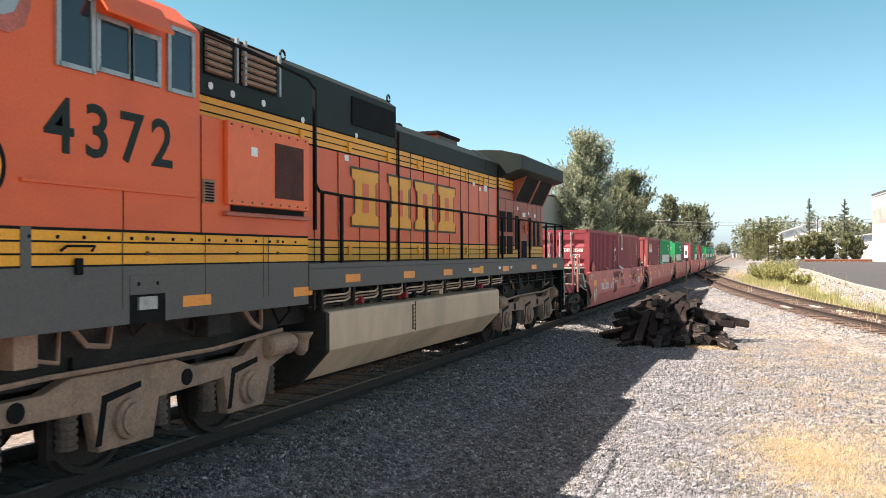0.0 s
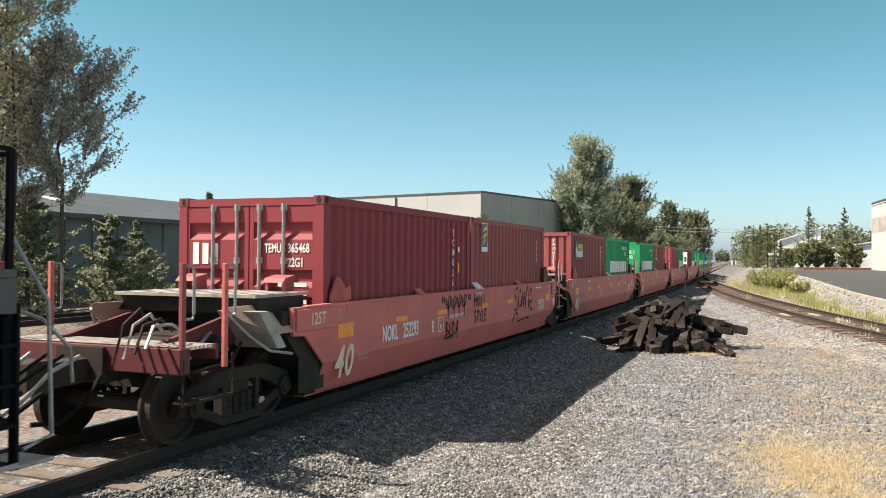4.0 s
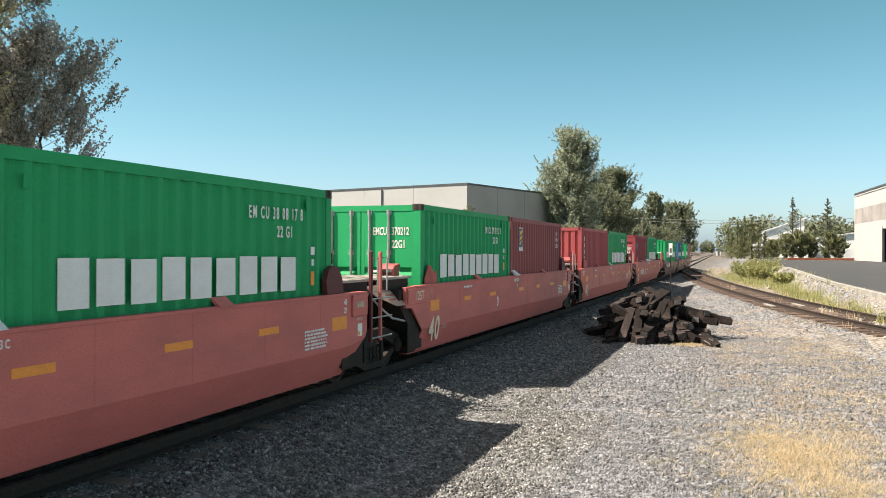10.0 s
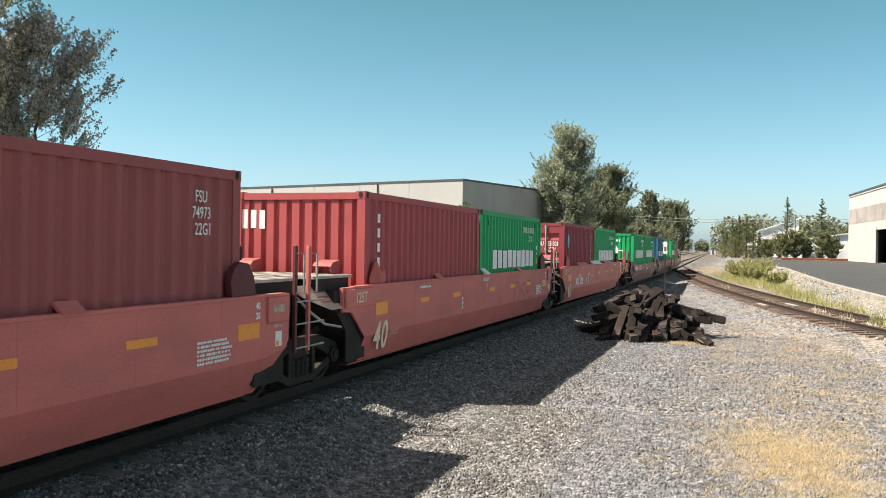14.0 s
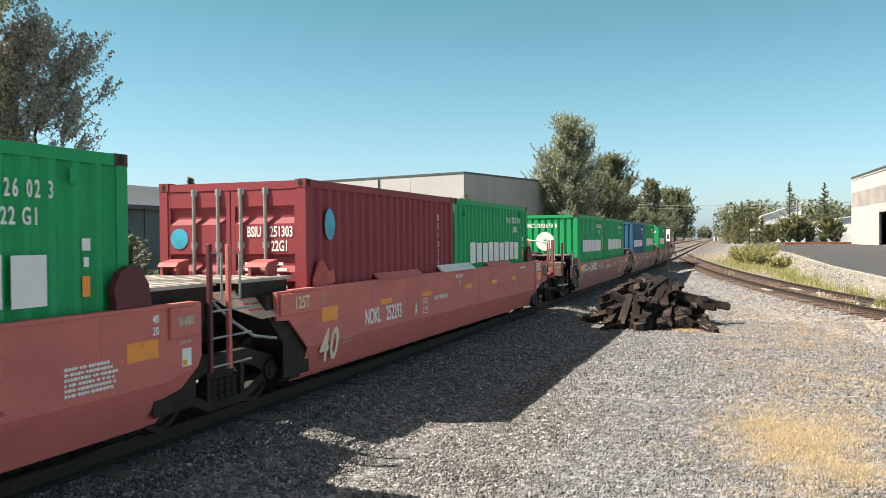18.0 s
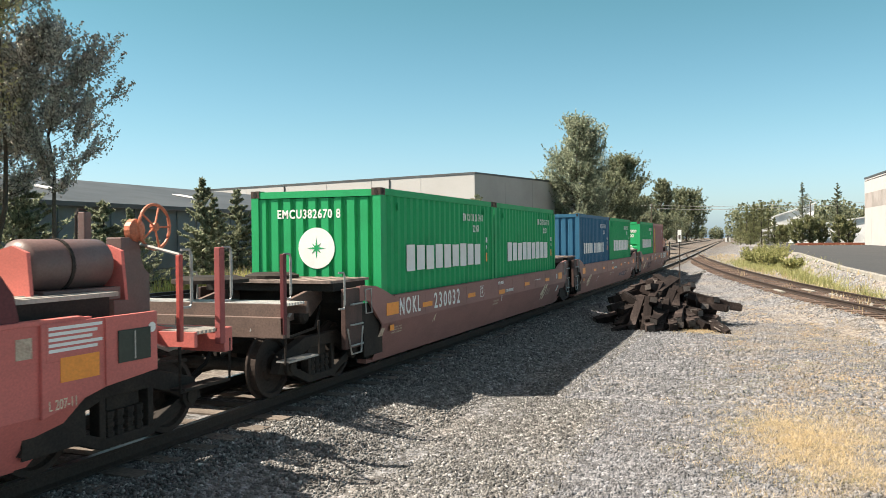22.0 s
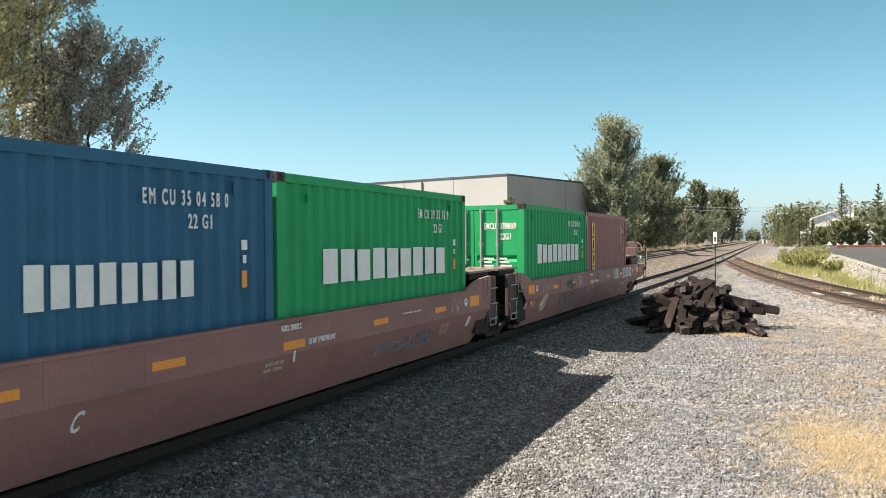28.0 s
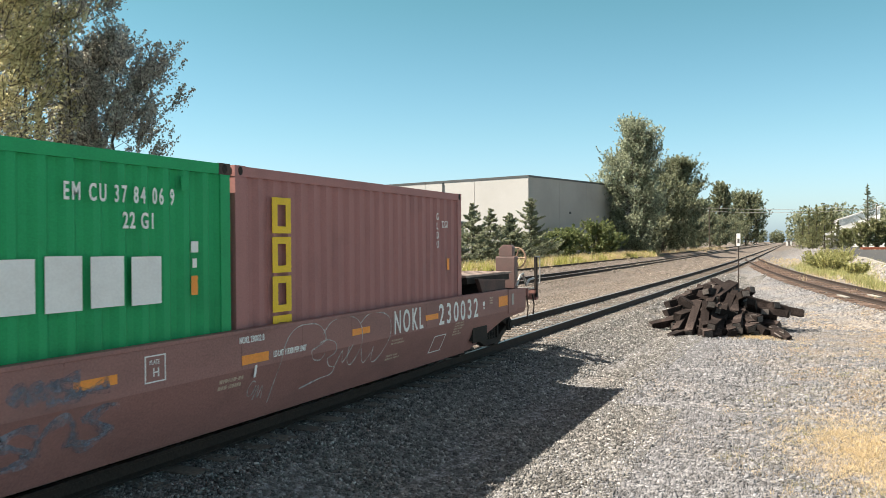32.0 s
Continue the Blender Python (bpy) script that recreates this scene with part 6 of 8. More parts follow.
            g.prism([(half - 0.12, top + 0.13), (half - 0.10, top + 0.14), (half + 0.07, top + 0.01), (half, top)] if s > 0 else [(-half + 0.12, top + 0.13), (-half + 0.10, top + 0.14), (-half - 0.07, top + 0.01), (-half, top)], 1, *((-1.0, 0.98) if last else (0.12, 0.42)))
            part("centre_guide", g, white_paint, root, "pale worn centre guide plate")
        for s in (1, -1):
            for x in (s * 0.72,):
                g = Build()
                g.box(x - 0.15, x - 0.11, left + 0.5, left + 0.74, top + 0.10, top + 0.34)
                g.box(x + 0.11, x + 0.15, left + 0.5, left + 0.74, top + 0.10, top + 0.34)
                g.box(x - 0.11, x + 0.11, left + 0.62, left + 0.66, top + 0.10, top + 0.24)
                g.prism([(left + 0.44, top + 0.30), (left + 0.78, top + 0.33), (left + 0.74, top + 0.40), (left + 0.5, top + 0.36)], 0, x - 0.16, x + 0.16)
                part("pedestal", g, paint_maroon, root, "dark red container pedestal")
    # ladders: posts with rungs on both sides of the gap
    if kind == "A":
        for s in (1, -1):
            for y, sgn, paint in ((() if first else ((left - 0.98, 1, wagon_red),)) + (() if last else ((right + 0.2, 1, guide_dark),))):
                b = Build()
                b.box(s * 1.26, s * 1.31, y - 0.03, y + 0.03, 0.62, 2.05)
                part("grab_post", b, paint, root, "red upright grab post", bevel=0.008)
                r = Build()
                r.tube([(s * 1.30, y, 1.95), (s * 1.33, y + sgn * 0.16, 1.95), (s * 1.33, y + sgn * 0.16, 1.42), (s * 1.30, y, 1.42)], 0.014, 6)
                part("grab_iron", r, galvanised, root)
                for z in (0.68, 1.0, 1.3):
                    part("rung", Build().tube([(s * 1.30, y, z), (s * 1.30, y + sgn * 0.42, z)], 0.014, 6), galvanised, root)
    else:
        for s in (1, -1):
            for y, sgn in ((left - 0.35, 1),) + (() if last else ((right - 0.1, 1),)):
                b = Build()
                for z in (0.55, 0.85, 1.15):
                    b.tube([(s * 1.33, y, z), (s * 1.35, y + 0.03, z), (s * 1.35, y + 0.37, z), (s * 1.33, y + 0.4, z)], 0.014, 6)
                part("rungs", b, galvanised, root, "galvanised ladder rungs")
                part("end_plate", Build().box(s * 1.22, s * 1.30, y - 0.08, y + 0.45, 0.5, top - 0.02), soot_and_shade_brown, root, bevel=0.01)
                # frame of the stirrup step beside the plate, hung below it
                fr = Build()
                y2 = y - 0.32 if y > 0 else y + 0.5
                fr.tube([(s * 1.33, y2, top - 0.06), (s * 1.34, y2, 0.98), (s * 1.34, y2 + 0.2, 0.98), (s * 1.33, y2 + 0.2, top - 0.06), (s * 1.33, y2, top - 0.06)], 0.014, 6)
                part("grab_frame", fr, galvanised, root, "galvanised grab frame")
                fr = Build()
                fr.tube([(s * 1.31, y - 0.05, 0.8), (s * 1.32, y + 0.06, 0.42), (s * 1.32, y + 0.36, 0.42), (s * 1.31, y + 0.44, 0.8)], 0.016, 6)
                part("stirrup_step", fr, galvanised, root, "bent stirrup step")
        p = Build()
        p.lathe([(0, 0.42), (0.05, 0.42), (0.09, 0.30)], 2, (-0.3, left + 0.15, top + 0.1), 20)
        part("hatch_cover", p, steel_dark, root, "dark round hitch plate")
    bogie(root, left - 0.72)
    if last:
        bogie(root, right + 0.72)
    KNEES[root.name] = (knee, (0.16 if kind == "A" else 0.20) / (knee - low))
    ROLLING.append((root, mid, 0.0))
    return root


FACE = 1.317 + 0.003


def spread_words(text, size, wide, mat, bold=0.006):
    """Stencil letters spaced out to fill a width."""
    me = words(text, size, mat, 1.0, 1.35, bold).copy()
    x0, x1 = min(v.co.x for v in me.vertices), max(v.co.x for v in me.vertices)
    me.transform(Matrix.Diagonal((wide / (x1 - x0), 1, 1, 1)) @ Matrix.Translation((-x0, 0, 0)))
    return me


def low_pose(root, y, z):
    """On the side wall, following the panel that leans in below the crease."""
    knee, lean = KNEES[root.name]
    return side_pose(FACE, y, z) if z > knee - 0.03 else side_pose(FACE - lean * (knee - z), y, z, math.degrees(math.atan(lean)))


def text_lines(root, y, z, lines, high, wide, mat, seed):
    """A block of unreadable small print: short bars in lines, each line a part."""
    rnd = random.Random(seed)
    for k in range(lines):
        u, row, end = 0.0, [], wide * rnd.uniform(0.75, 1.0)
        while u < end - 0.02:
            w = min(rnd.uniform(0.018, 0.045), end - u)
            row.append((u, u + w, 0, high))
            u += w + rnd.choice((0.01, 0.01, 0.012, 0.035))
        row += [(p[1], q[0], high * 0.42, high * 0.58) for p, q in zip(row, row[1:])]
        mark(joined_bars(row, mat), low_pose(root, y, z - k * high * 1.55), root, "small_print", "line of worn small print")


def strip(root, y, z, wide, high):
    mark(once(("strip", wide, high), lambda: bars([(0, wide, 0, high)], amber)), side_pose(FACE, y, z), root, "reflector", "amber reflective strip")


def slanted(me, lean):
    q = me.copy()
    q.transform(Matrix(((1, lean, 0, 0), (0, 1, 0, 0), (0, 0, 1, 0), (0, 0, 0, 1))))
    return q


def plate_frame(root, y, z, wide, high, faint=False):
    m = pale_paint if faint else white_paint
    p = mark(bars([(0, wide, 0, 0.012), (0, wide, high - 0.012, high), (0, 0.012, 0.012, high - 0.012), (wide - 0.012, wide, 0.012, high - 0.012)], m), side_pose(FACE, y, z), root, "stencil_frame", "white stencilled square frame")
    if not faint:
        part("letter", words("PLATE", 0.045, white_paint, 0.75), None, p).matrix_basis = pose(wide * 0.22, high * 0.66, 0)
        part("letter", words("H", 0.09, white_paint), None, p).matrix_basis = pose(wide * 0.36, high * 0.2, 0)


def lettering(root, top, low, unit, style, number):
    """Stencils and reflective strips on the near side wall."""
    n = "ABCDE".index(unit)
    if style == "A":
        strip(root, -5.85, 0.94, 0.47, 0.20)
        if unit != "A":
            strip(root, 5.93, 0.92, 0.45, 0.19)
        for y in (-3.89, -2.06, 0.40 if unit in "AB" else 0.5, 2.35, 4.06):
            strip(root, y, 1.03, 0.45, 0.085)
        mark(slanted(words("40", 0.45, bright_stencil, 0.82, 1.15, 0.012), 0.28), side_pose(FACE, -5.97, 0.40), root, label="large stencilled number")
        text_lines(root, -5.2, 0.62, 2, 0.04, 0.34, pale_paint, 5 + n)
        if unit != "A":
            mark(words("40", 0.085, white_paint, 0.8, 1.0, 0.002), side_pose(FACE, 6.3, 1.27), root)
            mark(words("20", 0.085, white_paint, 0.8, 1.0, 0.002), side_pose(FACE, 6.3, 1.15), root)
            text_lines(root, 5.16, 0.96, 6, 0.03, 0.66, white_paint, 17)
            st = mark(bars([(0, 0.15, 0, 0.19)], white_paint), side_pose(FACE, 6.75, 0.77), root, "sticker", "white sticker with a yellow corner")
            part("corner", bars([(0.01, 0.075, 0.01, 0.07)], loco_yellow), None, st).matrix_basis = pose(0, 0, 0.003)
            text_lines(root, 6.72, 1.01, 1, 0.04, 0.24, pale_paint, 3)
        mark(words("40", 0.07, pale_paint, 0.8, 1.0, 0.002), side_pose(FACE, -5.84, 1.28), root)
        mark(words("20", 0.07, pale_paint, 0.8, 1.0, 0.002), side_pose(FACE, -5.84, 1.19), root)
        text_lines(root, -3.9 if unit not in "AB" else 4.9, 1.29, 1, 0.045, 0.54, white_paint, 23)
        if unit in "CDE":
            mark(words(unit, 0.235, white_paint, 0.55, 1.0, 0.006), side_pose(FACE, -1.5, 0.77), root)
        else:
            mark(words("LD LMT 119700 PER UNIT", 0.075, white_paint, 0.62, 1.1, 0.002), side_pose(FACE, -1.45, 0.93), root, label="white stencilled load limit")
            plate_frame(root, -2.03, 0.72, 0.25, 0.27)
        mark(words("NOKL " + number + " " + unit, 0.075, white_paint, 0.62, 1.05, 0.002), side_pose(FACE, 0.02 if unit != "A" else -0.2, 1.285), root)
        mark(bars([(0, 0.025, 0, 0.13)], white_paint), side_pose(FACE, 0.3 if unit != "A" else 0.05, 1.1), root)
        return
    strip(root, 0.0, 0.81, 0.46, 0.10)
    for y in (-4.6 if unit == "A" else -4.04, -2.15, 2.25, 4.44):
        strip(root, y, 0.885, 0.46, 0.085)
    strip(root, 6.04 if unit != "B" else 7.62, 0.87, 0.48, 0.19)
    strip(root, -6.12, 0.87, 0.47, 0.20)
    strip(root, -6.0, 0.62, 0.16, 0.09)
    mark(words("NOKL " + number + " " + unit, 0.07, white_paint, 0.62, 1.05, 0.002), side_pose(FACE, -0.04, 1.04), root)
    mark(slanted(bars([(0, 0.035, 0, 0.13)], white_paint), 0.25), side_pose(FACE, 0.19, 0.655), root)
    mark(words("LD LMT 119300 PER UNIT", 0.07, white_paint, 0.6, 1.0, 0.002), side_pose(FACE, 0.55, 0.83), root, label="white stencilled load limit")
    text_lines(root, -0.33, 0.66, 2, 0.045, 0.43, pale_paint, 2)
    if unit != "B":
        text_lines(root, 3.23, 0.97, 1, 0.022, 0.68, white_paint, 6)
        text_lines(root, 4.76, 0.63, 4, 0.03, 0.5, pale_paint, 8)
        mark(slanted(bars([(0, 0.13, 0, 0.18)], white_paint), 0.35), low_pose(root, 5.97, 0.52), root)
    else:
        mark(slanted(bars([(0, 0.44, 0, 0.014), (0, 0.44, 0.27, 0.284), (0, 0.014, 0.014, 0.27), (0.426, 0.44, 0.014, 0.27)], white_paint), 0.3), low_pose(root, 4.8, 0.33), root, "stencil_frame", "white stencilled slanted frame")
        mark(bars([(-0.045, 0.045, -0.012, 0.07), (-0.02, 0.03, -0.07, -0.03)], white_paint), side_pose(FACE, 6.86, 0.95), root, "round_mark", "worn white mark")
        text_lines(root, 7.15, 1.05, 3, 0.03, 0.2, pale_paint, 9)
    mark(slanted(words("40", 0.44, bright_stencil, 0.85, 1.0, 0.012), 0.3), low_pose(root, {"A": 4.08, "C": -5.08, "B": -5.08}[unit], 0.40), root, label="thin slanted stencilled number")
    text_lines(root, -5.8, 0.64, 3, 0.03, 0.46, pale_paint, 14)
    mark(slanted(bars([(0, 0.15, 0, 0.19)], pale_paint), 0.3), low_pose(root, -6.33, 0.5), root, "sticker", "worn cream sticker")
    if unit == "A":
        mark(slanted(words("A", 0.15, bright_stencil, 0.7, 1.0, 0.004), 0.25), low_pose(root, -4.0, 0.58), root)
        plate_frame(root, -1.36, 0.85, 0.26, 0.23)
    if unit == "C":
        mark(slanted(words("C", 0.2, white_paint, 0.6, 1.0, 0.004), 0.2), low_pose(root, -3.05, 0.49), root)
    d = mark(Build().lathe([(-0.002, 0.075), (0.002, 0.075)], 2, (0, 0, 0), 20).mesh("disc", white_paint), side_pose(FACE, 5.84 if unit != "B" else -5.44, 0.97), root, "round_mark", "round white painted mark")
    part("spot", bars([(-0.03, 0.03, -0.01, 0.03)], wagon_brown), None, d).matrix_basis = pose(0, 0, 0.003)


bright_stencil = material("cream_stencil_paint", (0.78, 0.66, 0.50), 0.6, spot=0.1, scale=5, dirt=(0.62, 0.5, 0.38))
RED = "faded red well wagon unit with amber strips"
TOPA = 1.43
wells = []
for k in range(5):
    w = well(RED + (", spray-painted side" if k == 0 else " and an end platform" if k == 4 else ", loaded with two containers"), wagon_red, MIDS[k], TOPA, 0.65, 0.22, -7.02, 7.08, "", k == 0, k == 4)
    lettering(w, TOPA, 0.26, "BCDEA"[k], "A", "252293")
    mark(words("125T", 0.165, bright_stencil, 0.85, 1.0, 0.003), side_pose(FACE + 0.036, -6.65, 1.19), w)
    wells.append(w)
for k, y in ((4, -4.47), (0, -4.4)):
    mark(words("NOKL", 0.25, white_paint, 0.62, 1.0, 0.006), side_pose(FACE, y, 0.76), wells[k])
    mark(words("252293", 0.25, white_paint, 0.62, 1.02, 0.006), side_pose(FACE, y + 0.8, 0.76), wells[k])
    mark(words("A" if k else "B", 0.22, white_paint, 0.62, 1.0, 0.004), side_pose(FACE, y + 2.05, 0.74), wells[k])
BROWN = "brown well wagon unit with amber strips"
TOPB = 1.40
for k in range(3):
    w = well(BROWN + (", chalk-scrawled side and end rail" if k == 2 else ", loaded with two containers"), wagon_brown, MIDS[5 + k], TOPB, 0.76, 0.17, -7.05, 7.2, "", k == 0, k == 2, "B")
    lettering(w, TOPB, 0.17, "ACB"[k], "B", "230032")
    wells.append(w)
for k, y, w, y2, w2, h in ((5, -5.6, 0.9, -4.05, 1.39, 0.29), (7, 3.42, 0.93, 4.93, 1.65, 0.34)):
    z = 0.84 if k == 5 else 0.79
    mark(spread_words("NOKL", h, w, white_paint), side_pose(FACE, y, z), wells[k])
    mark(spread_words("230032", h, w2, white_paint), side_pose(FACE, y2, z - 0.01), wells[k])
plate_frame(wells[7], -1.37, 0.83, 0.26, 0.25)
text_lines(wells[7], 3.37, 0.68, 2, 0.03, 0.45, pale_paint, 31)
text_lines(wells[7], 3.32, 0.46, 2, 0.03, 0.46, pale_paint, 32)
text_lines(wells[7], 5.6, 0.72, 5, 0.03, 0.4, pale_paint, 33)


def spray(name, colour, thin):
    """Sprayed or rubbed paint that lets the wall show through in specks."""
    m = material(name, colour, 0.8, spot=0.2)
    n, l = m.node_tree.nodes, m.node_tree.links
    out, b = n["Material Output"], n["Principled BSDF"]
    tc, nz, ramp = n.new("ShaderNodeTexCoord"), n.new("ShaderNodeTexNoise"), n.new("ShaderNodeMapRange")
    nz.inputs["Scale"].default_value, nz.inputs["Detail"].default_value = 22, 4
    l.new(tc.outputs["Object"], nz.inputs["Vector"])
    l.new(nz.outputs["Fac"], ramp.inputs["Value"])
    ramp.inputs["From Min"].default_value, ramp.inputs["From Max"].default_value = 0.35, 0.65
    ramp.inputs["To Min"].default_value, ramp.inputs["To Max"].default_value = max(0.0, thin - 0.3), min(1.0, thin + 0.25)
    tr, mix = n.new("ShaderNodeBsdfTransparent"), n.new("ShaderNodeMixShader")
    l.new(ramp.outputs[0], mix.inputs[0])
    l.new(tr.outputs[0], mix.inputs[1])
    l.new(b.outputs[0], mix.inputs[2])
    l.new(mix.outputs[0], out.inputs["Surface"])
    return m


# one hand's sweeps, in a unit box
SWEEPS = {
    "hook": [(0.75, 0.95), (0.35, 1.0), (0.05, 0.65), (0.3, 0.3), (0.75, 0.35), (0.95, 0.75)],
    "ess": [(0.95, 0.95), (0.5, 1.0), (0.12, 0.78), (0.5, 0.52), (0.9, 0.25), (0.5, 0.0), (0.0, 0.12)],
    "drop": [(0.55, 1.0), (0.5, 0.6), (0.42, 0.3), (0.3, 0.0)],
    "wave": [(0.0, 0.15), (0.25, 0.85), (0.5, 0.2), (0.75, 0.8), (1.0, 0.1)],
    "arch": [(0.05, 0.0), (0.12, 0.6), (0.5, 1.0), (0.85, 0.6), (0.95, 0.0)],
    "bar": [(0.0, 0.05), (0.4, 0.12), (1.0, 0.25)],
    "loop": [(0.1, 0.2), (0.35, 0.95), (0.75, 0.9), (0.7, 0.45), (0.3, 0.4), (0.55, 0.05), (1.0, 0.15)],
}


def smooth_line(pts, step=7):
    out = []
    for i in range(len(pts) - 1):
        p0, p1, p2, p3 = (Vector(pts[max(0, min(len(pts) - 1, i + k))]) for k in (-1, 0, 1, 2))
        for k in range(step):
            t = k / step
            out.append(0.5 * ((2 * p1) + (p2 - p0) * t + (2 * p0 - 5 * p1 + 4 * p2 - p3) * t * t + (3 * p1 - p0 - 3 * p2 + p3) * t * t * t))
    return out + [Vector(pts[-1])]


def scrawl(root, y, z, wide, high, mats, r, kinds, label="sprayed scrawl", lean=0.12):
    """Loose sweeps lying side by side on the side wall, each a soft-edged ribbon."""
    n = len(kinds)
    knee, lean_in = KNEES[root.name]
    for i, kind in enumerate(kinds):
        w = wide / n
        line = smooth_line([(y + w * (i + 0.05 + 1.0 * u + lean * v), z + high * (v - 0.12 * (i % 3 == 1))) for u, v in SWEEPS[kind]])
        for layer, (mat, width) in enumerate(zip(mats, (r, r * 2.3))):
            vs, fs = [], []
            for k, p in enumerate(line):
                d = line[min(k + 1, len(line) - 1)] - line[max(k - 1, 0)]
                nn = Vector((-d.y, d.x)).normalized() * width * (0.75 + 0.35 * math.sin(k * 0.45 + i))
                x = FACE + 0.0035 - 0.0012 * layer + 0.00002 * k - lean_in * max(0.0, knee - p.y)
                vs += [(x, p.x + nn.x, p.y + nn.y), (x, p.x - nn.x, p.y - nn.y)]
                if k:
                    fs.append((2 * k - 2, 2 * k, 2 * k + 1, 2 * k - 1))
            part("scrawl", Build().add(vs, fs), mat, root, label)


black_core, black_haze = spray("black_spray_paint", (0.03, 0.032, 0.034), 0.66), spray("thin_black_spray", (0.045, 0.043, 0.045), 0.36)
chalk_core = spray("pale_chalk_line", (0.60, 0.57, 0.55), 0.8)
blue_core, blue_haze = spray("faint_blue_spray", (0.25, 0.25, 0.30), 0.5), spray("thin_blue_spray", (0.26, 0.25, 0.30), 0.35)
BLACK = (black_core, black_haze)
# strokes of a few hand-sprayed capitals, in a unit box
STROKES = {
    "P": ([(0.1, 0.0), (0.12, 1.0), (0.8, 0.95), (0.85, 0.6), (0.15, 0.5)],), "H": ([(0.05, 0.0), (0.1, 1.0)], [(0.1, 0.5), (0.9, 0.55)], [(0.9, 0.0), (0.95, 1.0)]),
    "I": ([(0.5, 0.0), (0.52, 1.0)],), "L": ([(0.2, 1.0), (0.15, 0.05), (0.95, 0.0)],), "S": ([(0.95, 0.92), (0.4, 1.0), (0.1, 0.72), (0.8, 0.42), (0.7, 0.05), (0.0, 0.0)],),
    "T": ([(0.0, 0.95), (1.0, 1.0)], [(0.5, 0.95), (0.45, 0.0)]), "Y": ([(0.0, 1.0), (0.45, 0.5), (0.95, 1.0)], [(0.45, 0.5), (0.4, -0.1)]),
    "E": ([(0.9, 1.0), (0.1, 0.95), (0.1, 0.0), (0.95, 0.05)], [(0.1, 0.5), (0.75, 0.55)]), "B": ([(0.1, 0.0), (0.1, 1.0), (0.75, 0.85), (0.2, 0.52), (0.9, 0.3), (0.1, 0.0)],),
    "U": ([(0.05, 1.0), (0.1, 0.1), (0.8, 0.1), (0.9, 1.0)],), "D": ([(0.1, 0.0), (0.1, 1.0), (0.9, 0.6), (0.6, 0.1), (0.1, 0.0)],), "A": ([(0.0, 0.0), (0.5, 1.0), (0.75, 0.4), (1.0, -0.3)], [(0.2, 0.4), (0.85, 0.4)]),
    "g": ([(0.0, 0.95), (0.08, 0.6), (0.4, 0.48), (0.8, 0.62), (0.95, 0.95), (0.6, 1.0), (0.42, 0.75), (0.5, 0.4), (0.55, 0.0)],), '"': ([(0.3, 1.05), (0.45, 0.75)], [(0.7, 1.05), (0.85, 0.75)]),
    "_": ([(0.0, 0.0), (1.0, 0.08)],),
}


def ribbon(root, line, mats, r, label):
    """A soft-edged painted line on the side wall, through points (along, up)."""
    knee, lean_in = KNEES[root.name]
    for layer, (mat, width) in enumerate(zip(mats, (r, r * 2.1))):
        vs, fs = [], []
        for k, p in enumerate(line):
            d = line[min(k + 1, len(line) - 1)] - line[max(k - 1, 0)]
            nn = Vector((-d.y, d.x)).normalized() * width * (0.8 + 0.3 * math.sin(k * 0.45))
            x = FACE + 0.0035 - 0.0012 * layer + 0.00002 * k - lean_in * max(0.0, knee - p.y)
            vs += [(x, p.x + nn.x, p.y + nn.y), (x, p.x - nn.x, p.y - nn.y)]
            if k:
                fs.append((2 * k - 2, 2 * k, 2 * k + 1, 2 * k - 1))
        part("scrawl", Build().add(vs, fs), mat, root, label)


def sprayed(root, text, y, z, wide, high, r, mats=BLACK, label="sprayed black tag"):
    w = wide / len(text)
    for i, ch in enumerate(text):
        for stroke in STROKES[ch]:
            ribbon(root, smooth_line([(y + w * (i + 0.1 + 0.8 * u), z + high * v) for u, v in stroke], 5), mats, r, label)


sprayed(wells[0], '"gggg"', -1.95, 0.92, 1.75, 0.42, 0.021)
sprayed(wells[0], "BUDA", -1.66, 0.60, 0.72, 0.25, 0.019)
sprayed(wells[0], "_", -1.75, 0.57, 0.62, 0.2, 0.022)
sprayed(wells[0], "PHILI", -0.05, 1.08, 0.72, 0.24, 0.016)
sprayed(wells[0], "STYLE", -0.06, 0.76, 0.86, 0.22, 0.017)
scrawl(wells[0], 2.85, 0.82, 1.65, 0.54, BLACK, 0.024, ("ess", "hook", "wave", "arch", "loop"))
scrawl(wells[0], 2.75, 0.56, 1.45, 0.2, BLACK, 0.022, ("arch", "bar", "bar"))
scrawl(wells[3], 2.6, 0.66, 1.9, 0.5, (black_haze,), 0.02, ("arch", "ess", "loop"))
